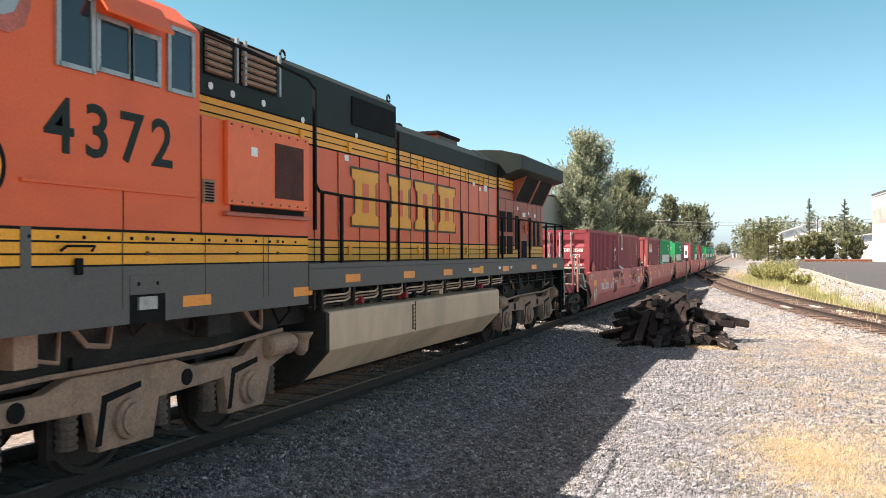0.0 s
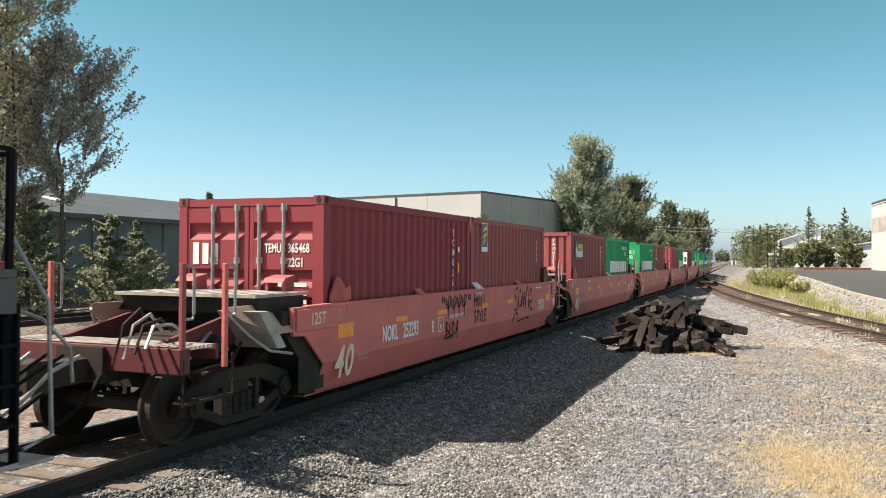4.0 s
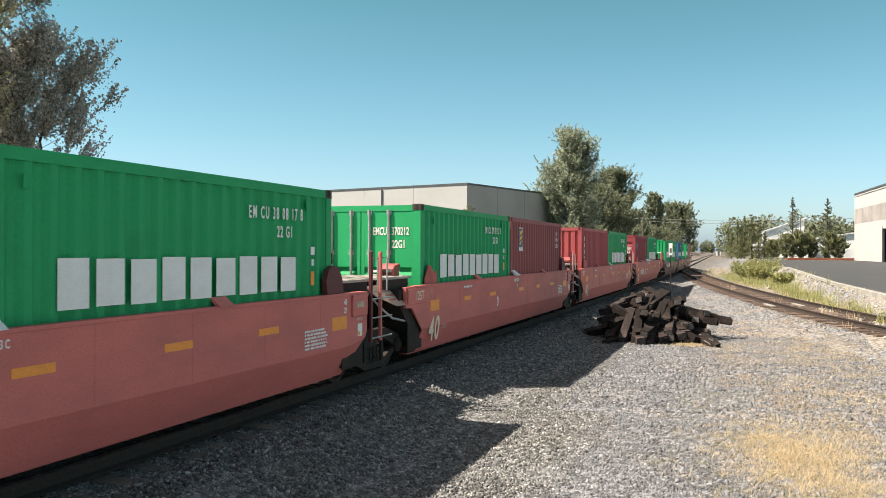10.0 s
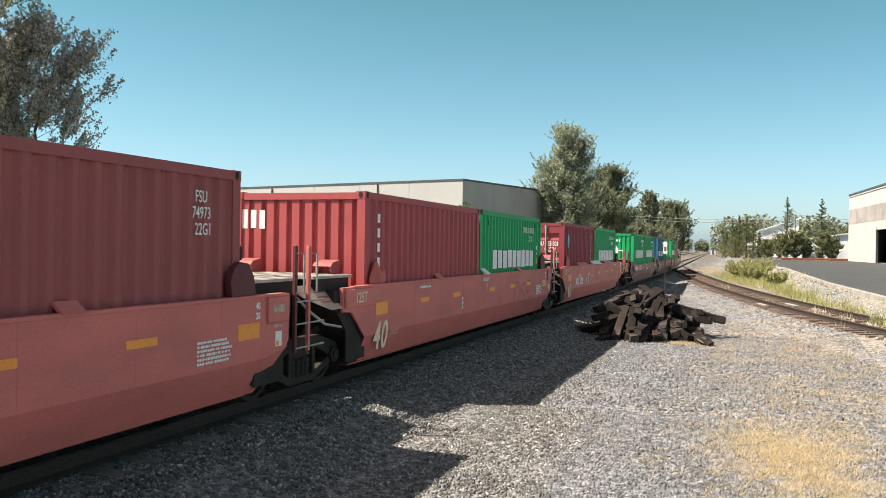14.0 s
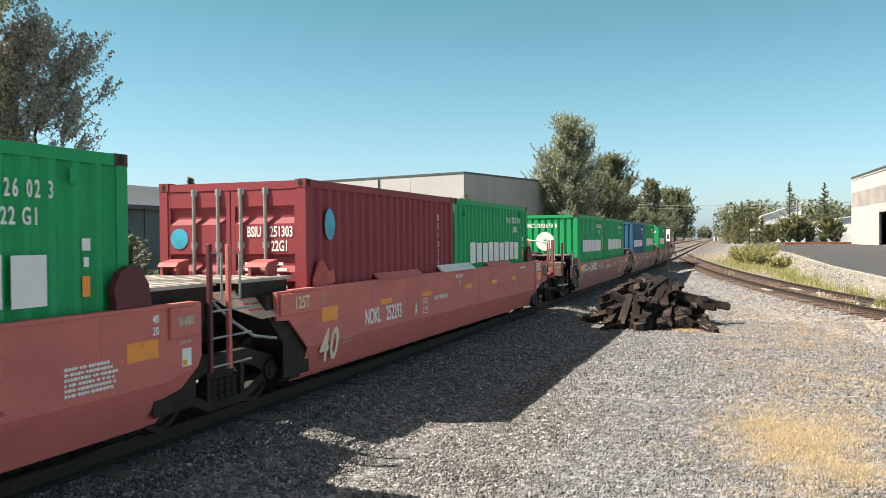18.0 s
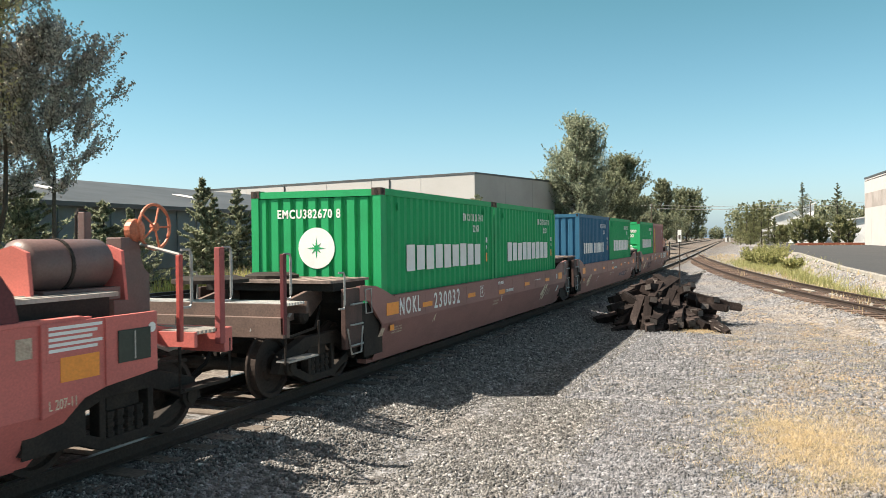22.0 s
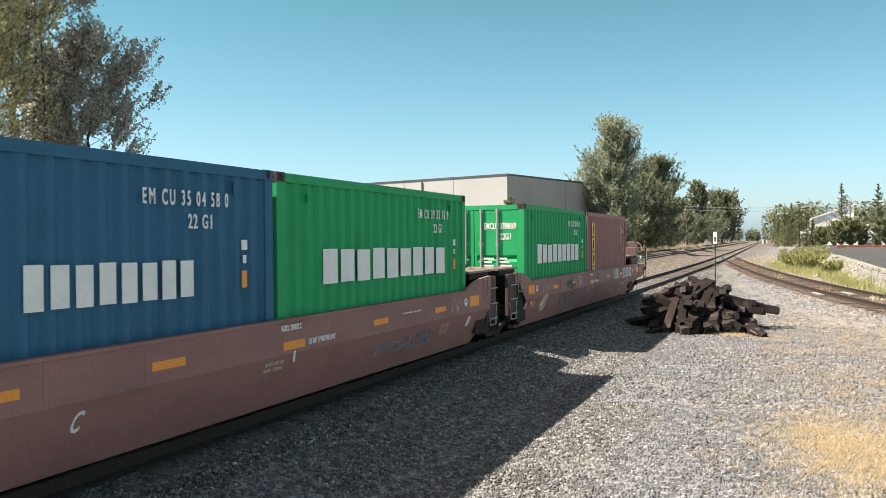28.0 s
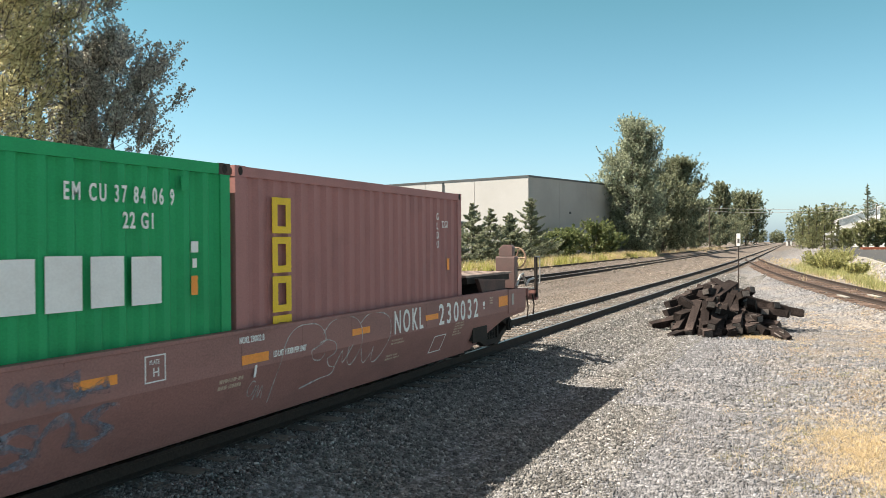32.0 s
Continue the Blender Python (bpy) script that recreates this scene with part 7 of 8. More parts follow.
# a row of large domed outlines in thin chalk
for pts in ([(0.62, 0.30), (0.66, 0.6), (0.72, 0.85), (0.86, 1.04), (1.08, 1.13), (1.40, 1.12), (1.58, 1.02), (1.60, 0.90), (1.42, 0.84), (1.30, 0.80), (1.36, 0.70), (1.52, 0.67), (1.60, 0.74)],
            [(1.56, 0.98), (1.72, 1.10), (1.98, 1.15), (2.28, 1.13), (2.46, 1.02), (2.50, 0.84), (2.44, 0.62), (2.32, 0.50), (2.20, 0.58), (2.16, 0.76)],
            [(2.46, 1.03), (2.66, 1.13), (2.95, 1.14), (3.20, 1.08), (3.30, 0.96), (3.26, 0.74), (3.12, 0.54), (2.96, 0.45), (2.86, 0.52), (2.84, 0.68)],
            [(1.48, 0.88), (1.66, 0.90), (1.84, 0.84), (1.84, 0.72), (1.70, 0.66), (1.78, 0.56), (1.92, 0.52), (1.86, 0.44), (1.62, 0.42), (1.22, 0.36)],
            [(1.92, 0.52), (2.02, 0.72), (2.10, 0.56), (2.26, 0.78)], [(2.50, 0.70), (2.66, 0.48), (2.82, 0.60)]):
    ribbon(wells[7], smooth_line(pts), (chalk_core,), 0.009, "thin chalk loops")
scrawl(wells[7], 0.16, 0.38, 0.3, 0.22, (chalk_core,), 0.008, ("hook", "wave"), "thin chalk loops")
scrawl(wells[7], -3.3, 0.42, 1.6, 0.3, (blue_core, blue_haze), 0.035, ("hook", "ess", "arch", "ess"), "faint blue spray scrawl")
scrawl(wells[7], -2.75, 0.86, 0.95, 0.16, (blue_core, blue_haze), 0.03, ("wave", "ess", "bar"), "faint blue spray scrawl")
scrawl(wells[7], -4.95, 0.84, 0.55, 0.22, (chalk_core,), 0.012, ("arch", "loop", "wave"), "pale sprayed scrawl")
scrawl(wells[7], -4.2, 0.42, 0.8, 0.22, (chalk_core,), 0.009, ("loop", "wave", "hook", "ess"), "thin chalk loops")
scrawl(wells[6], 5.16, 0.82, 0.42, 0.25, (chalk_core,), 0.014, ("arch", "loop"), "pale sprayed scrawl")
scrawl(wells[6], 2.3, 0.42, 2.0, 0.2, (blue_core, blue_haze), 0.03, ("wave", "hook", "ess"), "faint blue spray scrawl")


def loop_rail(root, x, y, z0, z1, reach, mat=None):
    """A bent grab rail on a post: out, down and back."""
    part("grab_iron", Build().tube([(x, y, z1), (x + 0.02, y + reach * 0.8, z1), (x + 0.02, y + reach, z1 - 0.06), (x + 0.02, y + reach, z0 + 0.06), (x + 0.02, y + reach * 0.8, z0), (x, y, z0)], 0.016, 6), mat or galvanised, root, "galvanised grab rail")


def end_platform(root, y, e, mat, style, top):
    """The wagon's outer end: end sill, cross walk, posts, coupler, steps, and the brake gear where it has any."""
    part("end_beam", Build().box(-1.3, 1.3, *sorted((y + e * 1.95, y + e * 2.1)), 0.85, 1.12), mat, root, bevel=0.01)
    part("centre_sill", Build().box(-0.32, 0.32, *sorted((y - e * 0.2, y + e * 2.15)), 0.72, 1.1), steel_dark, root)
    for s in (1, -1):
        part("end_bracket", Build().prism([(y - e * 0.1, 1.35), (y + e * 0.6, 1.35), (y + e * 1.9, 1.1), (y + e * 1.9, 0.95), (y + e * 0.5, 0.98)], 0, s * 0.7, s * 0.76), mat, root)
    c = Build()
    c.box(-0.12, 0.12, *sorted((y + e * 2.1, y + e * 2.75)), 0.72, 0.98)
    c.box(-0.2, 0.16, *sorted((y + e * 2.65, y + e * 2.95)), 0.68, 1.02)
    part("coupler", c, rail_steel, root, "rusty coupler", bevel=0.02)
    part("hose", Build().tube([(0.3, y + e * 2.15, 0.8), (0.34, y + e * 2.4, 0.55), (0.3, y + e * 2.7, 0.4), (0.2, y + e * 2.95, 0.42)], 0.025, 8), loco_black, root, "black air hose")
    # grated cross walk, its bars one by one
    zc = 1.28 if style == "front_b" else 1.12
    g = part("cross_walk", Build().box(-1.28, 1.28, *sorted((y + e * 1.45, y + e * 1.5)), zc - 0.16, zc).box(-1.28, 1.28, *sorted((y + e * 2.0, y + e * 2.05)), zc - 0.16, zc), mat, root, "grated cross walk")
    for k in range(7):
        u = y + e * (1.52 + 0.07 * k)
        part("grate_bar", Build().box(-1.26, 1.26, *sorted((u, u + e * 0.035)), zc - 0.03, zc + 0.006), pale_grate if style == "front_b" else deck_grey, g)
    for s in (1, -1) if style != "rear_b" else ():
        st = Build()
        st.tube([(s * 1.29, y + e * 1.2, 1.0), (s * 1.29, y + e * 1.2, 0.53), (s * 1.29, y + e * 2.05, 0.53), (s * 1.29, y + e * 2.05, 1.0)], 0.018, 6)
        part("step_frame", st, steel_dark, root)
        part("step_plate", Build().box(s * 1.12, s * 1.31, *sorted((y + e * 1.25, y + e * 2.0)), 0.53, 0.555), galvanised if style == "front_b" else steel_dark, root, "grated step plate")
    part("brake_pipe", Build().tube([(0.5, y + e * 0.2, 0.9), (0.75, y + e * 0.9, 1.18), (0.9, y + e * 1.5, 0.92), (0.8, y + e * 2.1, 0.95)], 0.024, 6), galvanised, root, "bent brake pipe")
    part("brake_pipe", Build().tube([(0.7, y + e * 0.1, 1.1), (1.0, y + e * 0.8, 0.85), (1.05, y + e * 1.6, 0.8)], 0.02, 6), steel_dark, root)
    part("brake_valve", Build().lathe([(-0.14, 0.08), (-0.1, 0.12), (0.1, 0.12), (0.14, 0.08)], 0, (0.75, y + e * 0.85, 1.02), 12), steel_dark, root)
    if style == "tank":
        # the side wall goes on past the well, with a framed panel
        part("end_panel", Build().prism([(y - 0.6, 0.62), (y + 0.12, 0.78), (y + 0.8, 0.84), (y + 0.8, 1.41), (y - 0.6, 1.41)], 0, FACE - 0.02, FACE + 0.028), mat, root, bevel=0.008)
        part("panel_rib", Build().box(FACE + 0.028, FACE + 0.045, y + 0.1, y + 0.13, 0.8, 1.40), mat, root)
        part("end_hole", Build().lathe([(0, 0.05), (0.006, 0.05)], 0, (FACE + 0.028, y + 0.72, 1.26), 14), white_paint, root)
        t = Build().lathe([(-0.54, 0.05), (-0.52, 0.18), (-0.46, 0.25), (0.46, 0.25), (0.52, 0.18), (0.54, 0.05)], 1, (0.55, y + 0.36, 1.87), 32)
        part("air_tank", t, tank_red, root, "dull red-grey air tank", smooth=True)
        for q in (-0.6, 0.56):
            part("tank_bracket", Build().prism([(0.28, 1.5), (0.85, 1.5), (0.8, 2.0), (0.62, 2.06), (0.36, 2.0)], 1, y + 0.36 + q, y + 0.40 + q), wagon_red, root, "red tank bracket")
        part("tank_strap", Build().lathe([(-0.02, 0.262), (0.02, 0.262)], 1, (0.55, y + 0.30, 1.87), 28), steel_dark, root)
        part("tank_saddle", Build().box(0.25, 0.85, y - 0.1, y + 0.85, 1.52, 1.64), tank_red, root)
        part("brake_post", Build().box(-0.1, 0.0, y + 1.26, y + 1.36, 1.1, 2.42), tank_red, root, bevel=0.01)
        loop_rail(root, -0.02, y + 1.3, 1.7, 2.44, -0.16, steel_dark)
        b = Build()
        b.prism([(y + 1.42, 1.2), (y + 2.0, 1.2), (y + 2.0, 1.72), (y + 1.92, 1.78), (y + 1.86, 1.9), (y + 1.84, 2.14), (y + 1.55, 2.14), (y + 1.55, 1.75), (y + 1.42, 1.72)], 0, 0.02, 0.24)
        part("brake_stand", b, tank_red, root, "dull red hand brake stand", bevel=0.012)
        part("brake_head", Build().lathe([(0, 0.13), (0.08, 0.13), (0.12, 0.07)], 0, (0.18, y + 1.78, 2.22), 16), brake_orange, root)
        hub, r = (0.30, y + 2.02, 2.26), 0.26
        part("arm_rail", Build().tube([(0.2, y + 1.9, 2.06), (1.28, y + 1.24, 1.95)], 0.018, 6), galvanised, root, "pale cross rail")
    elif style == "rear_b":
        b = Build().box(0.62, 1.06, y + 1.28, y + 1.46, 1.12, 1.795)
        part("brake_stand", b, tank_red, root, "dull brown hand brake stand", bevel=0.02)
        part("gear_case", Build().prism([(0.70, 1.80), (1.0, 1.80), (1.0, 2.0), (0.95, 2.04), (0.78, 2.04), (0.70, 1.96)], 1, y + 1.29, y + 1.44), tank_red, root, "dull grey-brown brake gear case", bevel=0.01)
        hub, r = (0.98, y + 1.56, 1.76), 0.22
        # deck box over the side wall, chain and pale pipes at the outer end
        for s in (1, -1):
            part("deck_side", Build().prism([(y - 1.1, 1.18), (y + 0.1, 1.18), (y + 0.1, 1.37), (y - 1.3, 1.44)], 0, s * 1.20, s * 1.28), soot_and_shade_brown, root, "sooty deck side plate", bevel=0.01)
            part("end_panel", Build().box(s * 1.317, s * 1.335, y + 0.12, y + 0.62, 0.7, 1.165), mat, root, bevel=0.01)
            part("panel_slot", Build().box(s * 1.335, s * 1.34, y + 0.3, y + 0.42, 0.86, 1.08), galvanised, root, "pale slotted bracket")
        for q, d in ((1.35, 0.5), (1.75, 0.42)):
            part("chain", Build().tube([(1.28, y + q, 0.98), (1.30, y + q + 0.05, 0.98 - d * 0.5), (1.29, y + q + 0.02, 0.98 - d)], [0.02, 0.014, 0.022], 5), rail_steel, root, "hanging rusty chain")
        part("brake_pipe", Build().tube([(1.22, y + 0.9, 1.2), (1.26, y + 1.05, 1.42), (1.24, y + 1.25, 1.44), (1.26, y + 1.4, 1.2), (1.26, y + 1.6, 1.3), (1.26, y + 1.9, 1.32)], 0.026, 7), galvanised, root, "bent pale pipe")
    if style in ("tank", "rear_b"):
        w = Build()
        rim = [(0.0, r * math.cos(q), r * math.sin(q)) if style == "tank" else (r * math.cos(q), 0.0, r * math.sin(q)) for q in (2 * math.pi * k / 30 for k in range(31))]
        rim = [tuple(Vector(hub) + Vector(q)) for q in rim]
        w.tube(rim, 0.019, 6, cap=False)
        for k in range(0, 30, 6):
            w.tube([hub, rim[k]], 0.013, 5)
        w.lathe([(-0.03, 0.05), (0.03, 0.05)], 0 if style == "tank" else 1, hub, 12)
        part("brake_wheel", w, brake_orange if style == "tank" else tan_wheel, root, "faded orange spoked hand brake wheel" if style == "tank" else "pale tan spoked hand brake wheel")
    for s in (1, -1):
        if style == "tank":
            part("grab_post", Build().box(s * 1.25, s * 1.30, y + 1.20, y + 1.26, 1.05, 1.95), guide_red, root, "light red upright post", bevel=0.008)
            loop_rail(root, s * 1.28, y + 1.25, 1.4, 2.0, 0.14)
            part("grab_post", Build().box(s * 1.23, s * 1.31, y + 1.87, y + 1.96, 0.95, 2.02), paint_maroon, root, "dark maroon upright post", bevel=0.01)
            loop_rail(root, s * 1.28, y + 1.95, 1.42, 2.02, 0.14)
        elif style == "front_b":
            part("grab_post", Build().box(s * 1.25, s * 1.31, y + e * 2.1, y + e * 2.03, 0.9, 1.92), guide_dark, root, "dark maroon upright post", bevel=0.008)
            loop_rail(root, s * 1.28, y + e * 2.05, 1.35, 1.92, 0.13)
            loop_rail(root, s * 1.28, y + e * 0.6, 1.1, 1.62, 0.14)
        elif style == "plain_a":
            for q, m in ((1.3, wagon_red), (2.02, paint_maroon)):
                part("grab_post", Build().box(s * 1.25, s * 1.30, y + e * (q + 0.06), y + e * q, 0.85, 2.0), m, root, "red upright post", bevel=0.008)
                loop_rail(root, s * 1.28, y + e * q, 1.42, 1.98, 0.12)
        else:
            part("grab_post", Build().box(s * 1.25, s * 1.31, y + 1.95, y + 2.03, 0.9, 1.78), steel_dark, root, "dark upright post", bevel=0.008)
            loop_rail(root, s * 1.28, y + 2.0, 1.2, 1.78, 0.2)
    if style == "front_b":
        d = Build()
        d.lathe([(0, 0.52), (0.05, 0.52), (0.09, 0.36)], 2, (-0.2, y - 1.55, 1.52), 22)
        part("hitch_plate", d, steel_dark, root, "dark round hitch plate")
        for q in (-0.3, 0.3):
            part("hitch_leg", Build().tube([(-0.2 + q, y - 1.55, 1.1), (-0.2 + q, y - 1.5, 1.54)], 0.03, 6), steel_dark, root)
    if style == "plain_a":
        for k in range(4):
            part("hose", Build().tube([(0.5 + 0.14 * k, y - 1.6, 1.25), (0.55 + 0.14 * k, y - 1.85, 1.5 - 0.05 * k), (0.6 + 0.13 * k, y - 2.15, 1.35), (0.6 + 0.14 * k, y - 2.3, 0.95 + 0.06 * k)], 0.018, 6), galvanised if k % 2 else steel_dark, root, "looped brake hose")
        part("tread_plate", Build().prism([(y - 0.3, 0.95), (y - 0.1, 0.95), (y - 0.5, 1.42), (y - 0.7, 1.42)], 0, 0.7, 1.3), deck_grey, root, "chequered tread plate")


brake_orange = material("faded_orange_brake_wheel", (0.62, 0.20, 0.11), 0.5)
tank_red = material("dull_red_grey_paint", (0.17, 0.105, 0.098), 0.45, spot=0.15, scale=2.5, dirt=(0.13, 0.10, 0.095))
end_platform(wells[4], 7.1, 1, wagon_red, "tank", 1.43)
end_platform(wells[0], -7.05, -1, guide_dark, "plain_a", 1.43)
dusty_end = material("dusty_brown_end_paint", (0.16, 0.108, 0.09), 0.7, spot=0.25, scale=4, dirt=(0.10, 0.07, 0.06))
pale_grate = material("pale_galvanised_grating", (0.62, 0.62, 0.60), 0.5, 0.3, spot=0.15, scale=6)
end_platform(wells[5], -7.05, -1, dusty_end, "front_b", 1.36)
tan_wheel = material("faded_tan_brake_wheel", (0.45, 0.29, 0.21), 0.5)
end_platform(wells[7], 8.0, 1, wagon_brown, "rear_b", 1.30)
X4 = FACE + 0.031
p = part("placard", Build().box(X4, X4 + 0.012, 7.36, 7.79, 0.97, 1.27), dark_board, wells[4], "dark framed placard", bevel=0.004)
part("placard_rim", Build().box(X4 + 0.012, X4 + 0.015, 7.565, 7.58, 0.99, 1.25), galvanised, p)
mark(words("L 207-11", 0.09, bright_stencil, 0.72), side_pose(X4, 6.56, 0.68), wells[4])
for k in range(5):
    mark(bars([(0, 0.6 - 0.06 * (k % 3), 0, 0.028)], white_paint), side_pose(X4, 6.57, 1.35 - 0.047 * k), wells[4], "small_print", "line of worn small print")
mark(bars([(0, 0.44, 0, 0.21)], amber), side_pose(X4, 6.69, 0.90), wells[4], "reflector", "amber reflective sheet")
mark(bars([(0, 0.16, 0, 0.17)], pale_paint), side_pose(FACE, 6.27, 1.14), wells[4], "sticker", "worn cream sticker")

# ---- locomotive ----
LOCO_MID = -14.9
loco = thing("diesel_locomotive", "orange, yellow and dark green diesel locomotive, dusty, pulling the train", "locomotive")
ROLLING.append((loco, LOCO_MID, 0.0))


def V(v):
    """From the train's own measure to the locomotive's."""
    return v - LOCO_MID


def span(b, x0, x1, v0, v1, z0, z1):
    return b.box(x0, x1, V(v0), V(v1), z0, z1)


HX, SX, CX = 0.95, 1.53, 1.50      # half widths: hood, sill, cab
part("underframe", span(Build(), -1.12, 1.12, -26.0, -5.3, 1.18, 1.62), steel_dark, loco)
part("walkway", span(Build(), -SX, SX, -19.4, -5.25, 1.90, 1.97), loco_grey, loco, bevel=0.01)
for s in (1, -1):
    part("side_sill", span(Build(), s * (SX - 0.04), s * SX, -19.4, -5.25, 1.63, 1.90), loco_grey, loco, bevel=0.006)
# hood
b = Build()
b.prism([(-HX, 1.87), (HX, 1.87), (HX, 4.22), (HX - 0.28, 4.43), (-HX + 0.28, 4.43), (-HX, 4.22)], 1, V(-15.5), V(-5.45))
part("engine_hood", b, loco_orange, loco)
b = Build()
b.prism([(-HX, 1.87), (HX, 1.87), (HX, 4.62), (HX - 0.2, 4.76), (-HX + 0.2, 4.76), (-HX, 4.62)], 1, V(-21.5), V(-15.5))
part("equipment_hood", b, loco_green, loco)
for s in (1, -1):
    b = Build()
    b.prism([(s * (HX + 0.004), 3.91), (s * (HX + 0.004), 4.225), (s * (HX - 0.28), 4.436), (s * (HX - 0.3), 4.436), (s * (HX - 0.02), 3.91)], 1, V(-15.49), V(-9.3))
    part("roof_panel", b, loco_green, loco)
    part("side_cover", span(Build(), s * HX, s * (HX + 0.005), -19.4, -15.5, 1.9, 3.62), loco_orange, loco)


def striped(z0, z1, v0, v1, x, name):
    """A yellow band with two dark lines along it and dark edges."""
    b = Build()
    span(b, x, x + 0.006, v0, v1, z0, z1)
    h = (z1 - z0) / 3
    o = part(name, b, loco_yellow, loco, "yellow painted band")
    for k in range(0, 4):
        w = 0.016 if k in (1, 2) else 0.024
        part("pin_line", span(Build(), x + 0.006, x + 0.0085, v0, v1, z0 + k * h - w / 2, z0 + k * h + w / 2), loco_black, o)


striped(1.98, 2.29, -19.4, -5.45, HX, "lower_band")
striped(3.62, 3.90, -21.5, -9.8, HX, "upper_band")
striped(3.66, 3.92, -9.78, -8.4, HX, "upper_band")
striped(1.99, 2.30, -26.0, -19.4, CX, "cab_band")
# hood doors: upright joints and latches
vs = [-19.0, -18.3, -17.6, -16.9, -16.2, -15.5, -14.9, -14.3, -13.6, -12.95, -12.3, -11.8, -11.1, -10.4, -9.75]
for i, v in enumerate(vs):
    part("door_joint", span(Build(), HX + 0.009, HX + 0.013, v - 0.009, v + 0.009, 1.9, 3.9 if v > -15.6 else 3.62), loco_black, loco)
    for z in (2.15, 3.72):
        if i % 2 == 0 and v < -10:
            part("latch", span(Build(), HX + 0.009, HX + 0.035, v + 0.3, v + 0.4, z - 0.07, z + 0.07), loco_yellow, loco)
for v0, v1 in ((-15.46, -15.44), (-9.72, -9.71)):
    part("panel_strap", span(Build(), HX + 0.01, HX + 0.03, v0, v1 + 0.02, 1.9, 4.2), loco_black, loco)
# louvres, intake screen
for v0, v1 in ((-20.75, -20.25), (-20.05, -19.3)):
    f = part("louvre_frame", span(Build(), HX, HX + 0.015, v0, v1, 4.14, 4.66), loco_black, loco)
    for k in range(6):
        z = 4.17 + 0.08 * k
        part("louvre", Build().prism([(HX + 0.015, z), (HX + 0.055, z + 0.01), (HX + 0.055, z + 0.03), (HX + 0.015, z + 0.065)], 1, V(v0 + 0.02), V(v1 - 0.02)), truck_brown, f)
for v in (-20.15, -19.98, -19.22):
    part("louvre_edge", span(Build(), HX + 0.015, HX + 0.05, v - 0.02, v + 0.02, 4.14, 4.68), galvanised, loco)
part("intake_screen", span(Build(), HX + 0.002, HX + 0.02, -17.15, -15.58, 4.08, 4.52), loco_black, loco, "black intake screen")
# exhaust stack and roof bumps
b = Build()
b.prism([(-12.24, 4.30), (-12.18, 4.64), (-11.04, 4.64), (-10.98, 4.30)], 0, -0.42, 0.42)
b.v = [(x, V(y), z) for x, y, z in b.v]
part("exhaust", b, loco_grey, loco)
part("stack_rim", span(Build(), -0.46, 0.46, -12.28, -10.94, 4.62, 4.70), loco_black, loco, bevel=0.02)
for v in (-14.9, -14.6, -14.35):
    part("roof_vent", Build().lathe([(4.37, 0.1), (4.51, 0.1), (4.54, 0.06)], 2, (0.45, V(v), 0), 12), loco_black, loco)
for v in (-18.9, -15.55):
    part("lifting_eye", Build().tube([(HX - 0.12, V(v) + 0.06 * math.cos(a), 4.74 + 0.06 * math.sin(a) + 0.03) for a in (0.6 * k for k in range(11))], 0.018, 6), loco_green, loco)
# radiator cab with wings
b = Build()
b.prism([(-HX, 3.92), (HX, 3.92), (1.50, 4.10), (1.52, 4.12), (1.52, 4.44), (1.0, 4.57), (0.6, 4.60), (-0.6, 4.60), (-1.0, 4.57), (-1.52, 4.44), (-1.52, 4.12), (-1.5, 4.10)], 1, V(-9.55), V(-5.25))
part("radiator_wing", b, loco_green, loco, "dark green overhanging radiator roof", bevel=0.015)
b = Build()
b.prism([(-HX, 4.0), (HX + 0.008, 4.0), (HX + 0.008, 4.23), (0.66, 4.47), (-0.66, 4.47), (-HX, 4.23)], 1, V(-10.6), V(-9.55))
part("roof_taper", b, loco_green, loco)
for v0, v1 in ((-8.35, -7.05), (-6.92, -5.6)):
    g = Build()
    g.prism([(HX + 0.01, 3.45), (HX + 0.03, 3.44), (1.28, 4.03), (1.26, 4.05)], 1, V(v0), V(v1))
    part("radiator_screen", g, loco_black, loco, "black slanted radiator screen")
    for v in (v0 - 0.05, v1):
        part("screen_frame", Build().prism([(HX, 3.42), (HX + 0.04, 3.42), (1.30, 4.04), (HX, 4.04)], 1, V(v), V(v + 0.05)), loco_rear, loco)
part("rear_side_panel", span(Build(), HX, HX + 0.007, -9.7, -5.45, 2.30, 3.66), loco_rear, loco, "soot-stained orange panel")
part("rear_top_panel", span(Build(), HX, HX + 0.007, -8.4, -5.45, 3.66, 3.94), loco_rear, loco)
for v in (-9.05, -8.4, -7.9, -7.08, -6.6, -6.15, -5.7):
    part("door_joint", span(Build(), HX + 0.007, HX + 0.011, v - 0.007, v + 0.007, 2.3, 3.4), rust_screen, loco)
for z in (3.42, 3.62):
    part("panel_seam", span(Build(), HX + 0.007, HX + 0.013, -9.7, -5.45, z, z + 0.018), rust_screen, loco)
# rear doors, screens and wheel
for v0, v1, z0, z1 in ((-9.58, -9.12, 2.62, 3.12), (-8.98, -8.52, 2.62, 3.12), (-9.58, -9.12, 2.08, 2.52), (-8.98, -8.52, 2.08, 2.52), (-8.28, -7.98, 2.2, 3.05), (-6.98, -6.72, 2.2, 3.05), (-6.5, -6.3, 2.3, 2.95), (-6.05, -5.85, 2.3, 2.95), (-7.72, -7.2, 1.98, 2.42)):
    part("rear_screen", span(Build(), HX + 0.009, HX + 0.022, v0, v1, z0, z1), loco_black, loco, "black louvred screen")
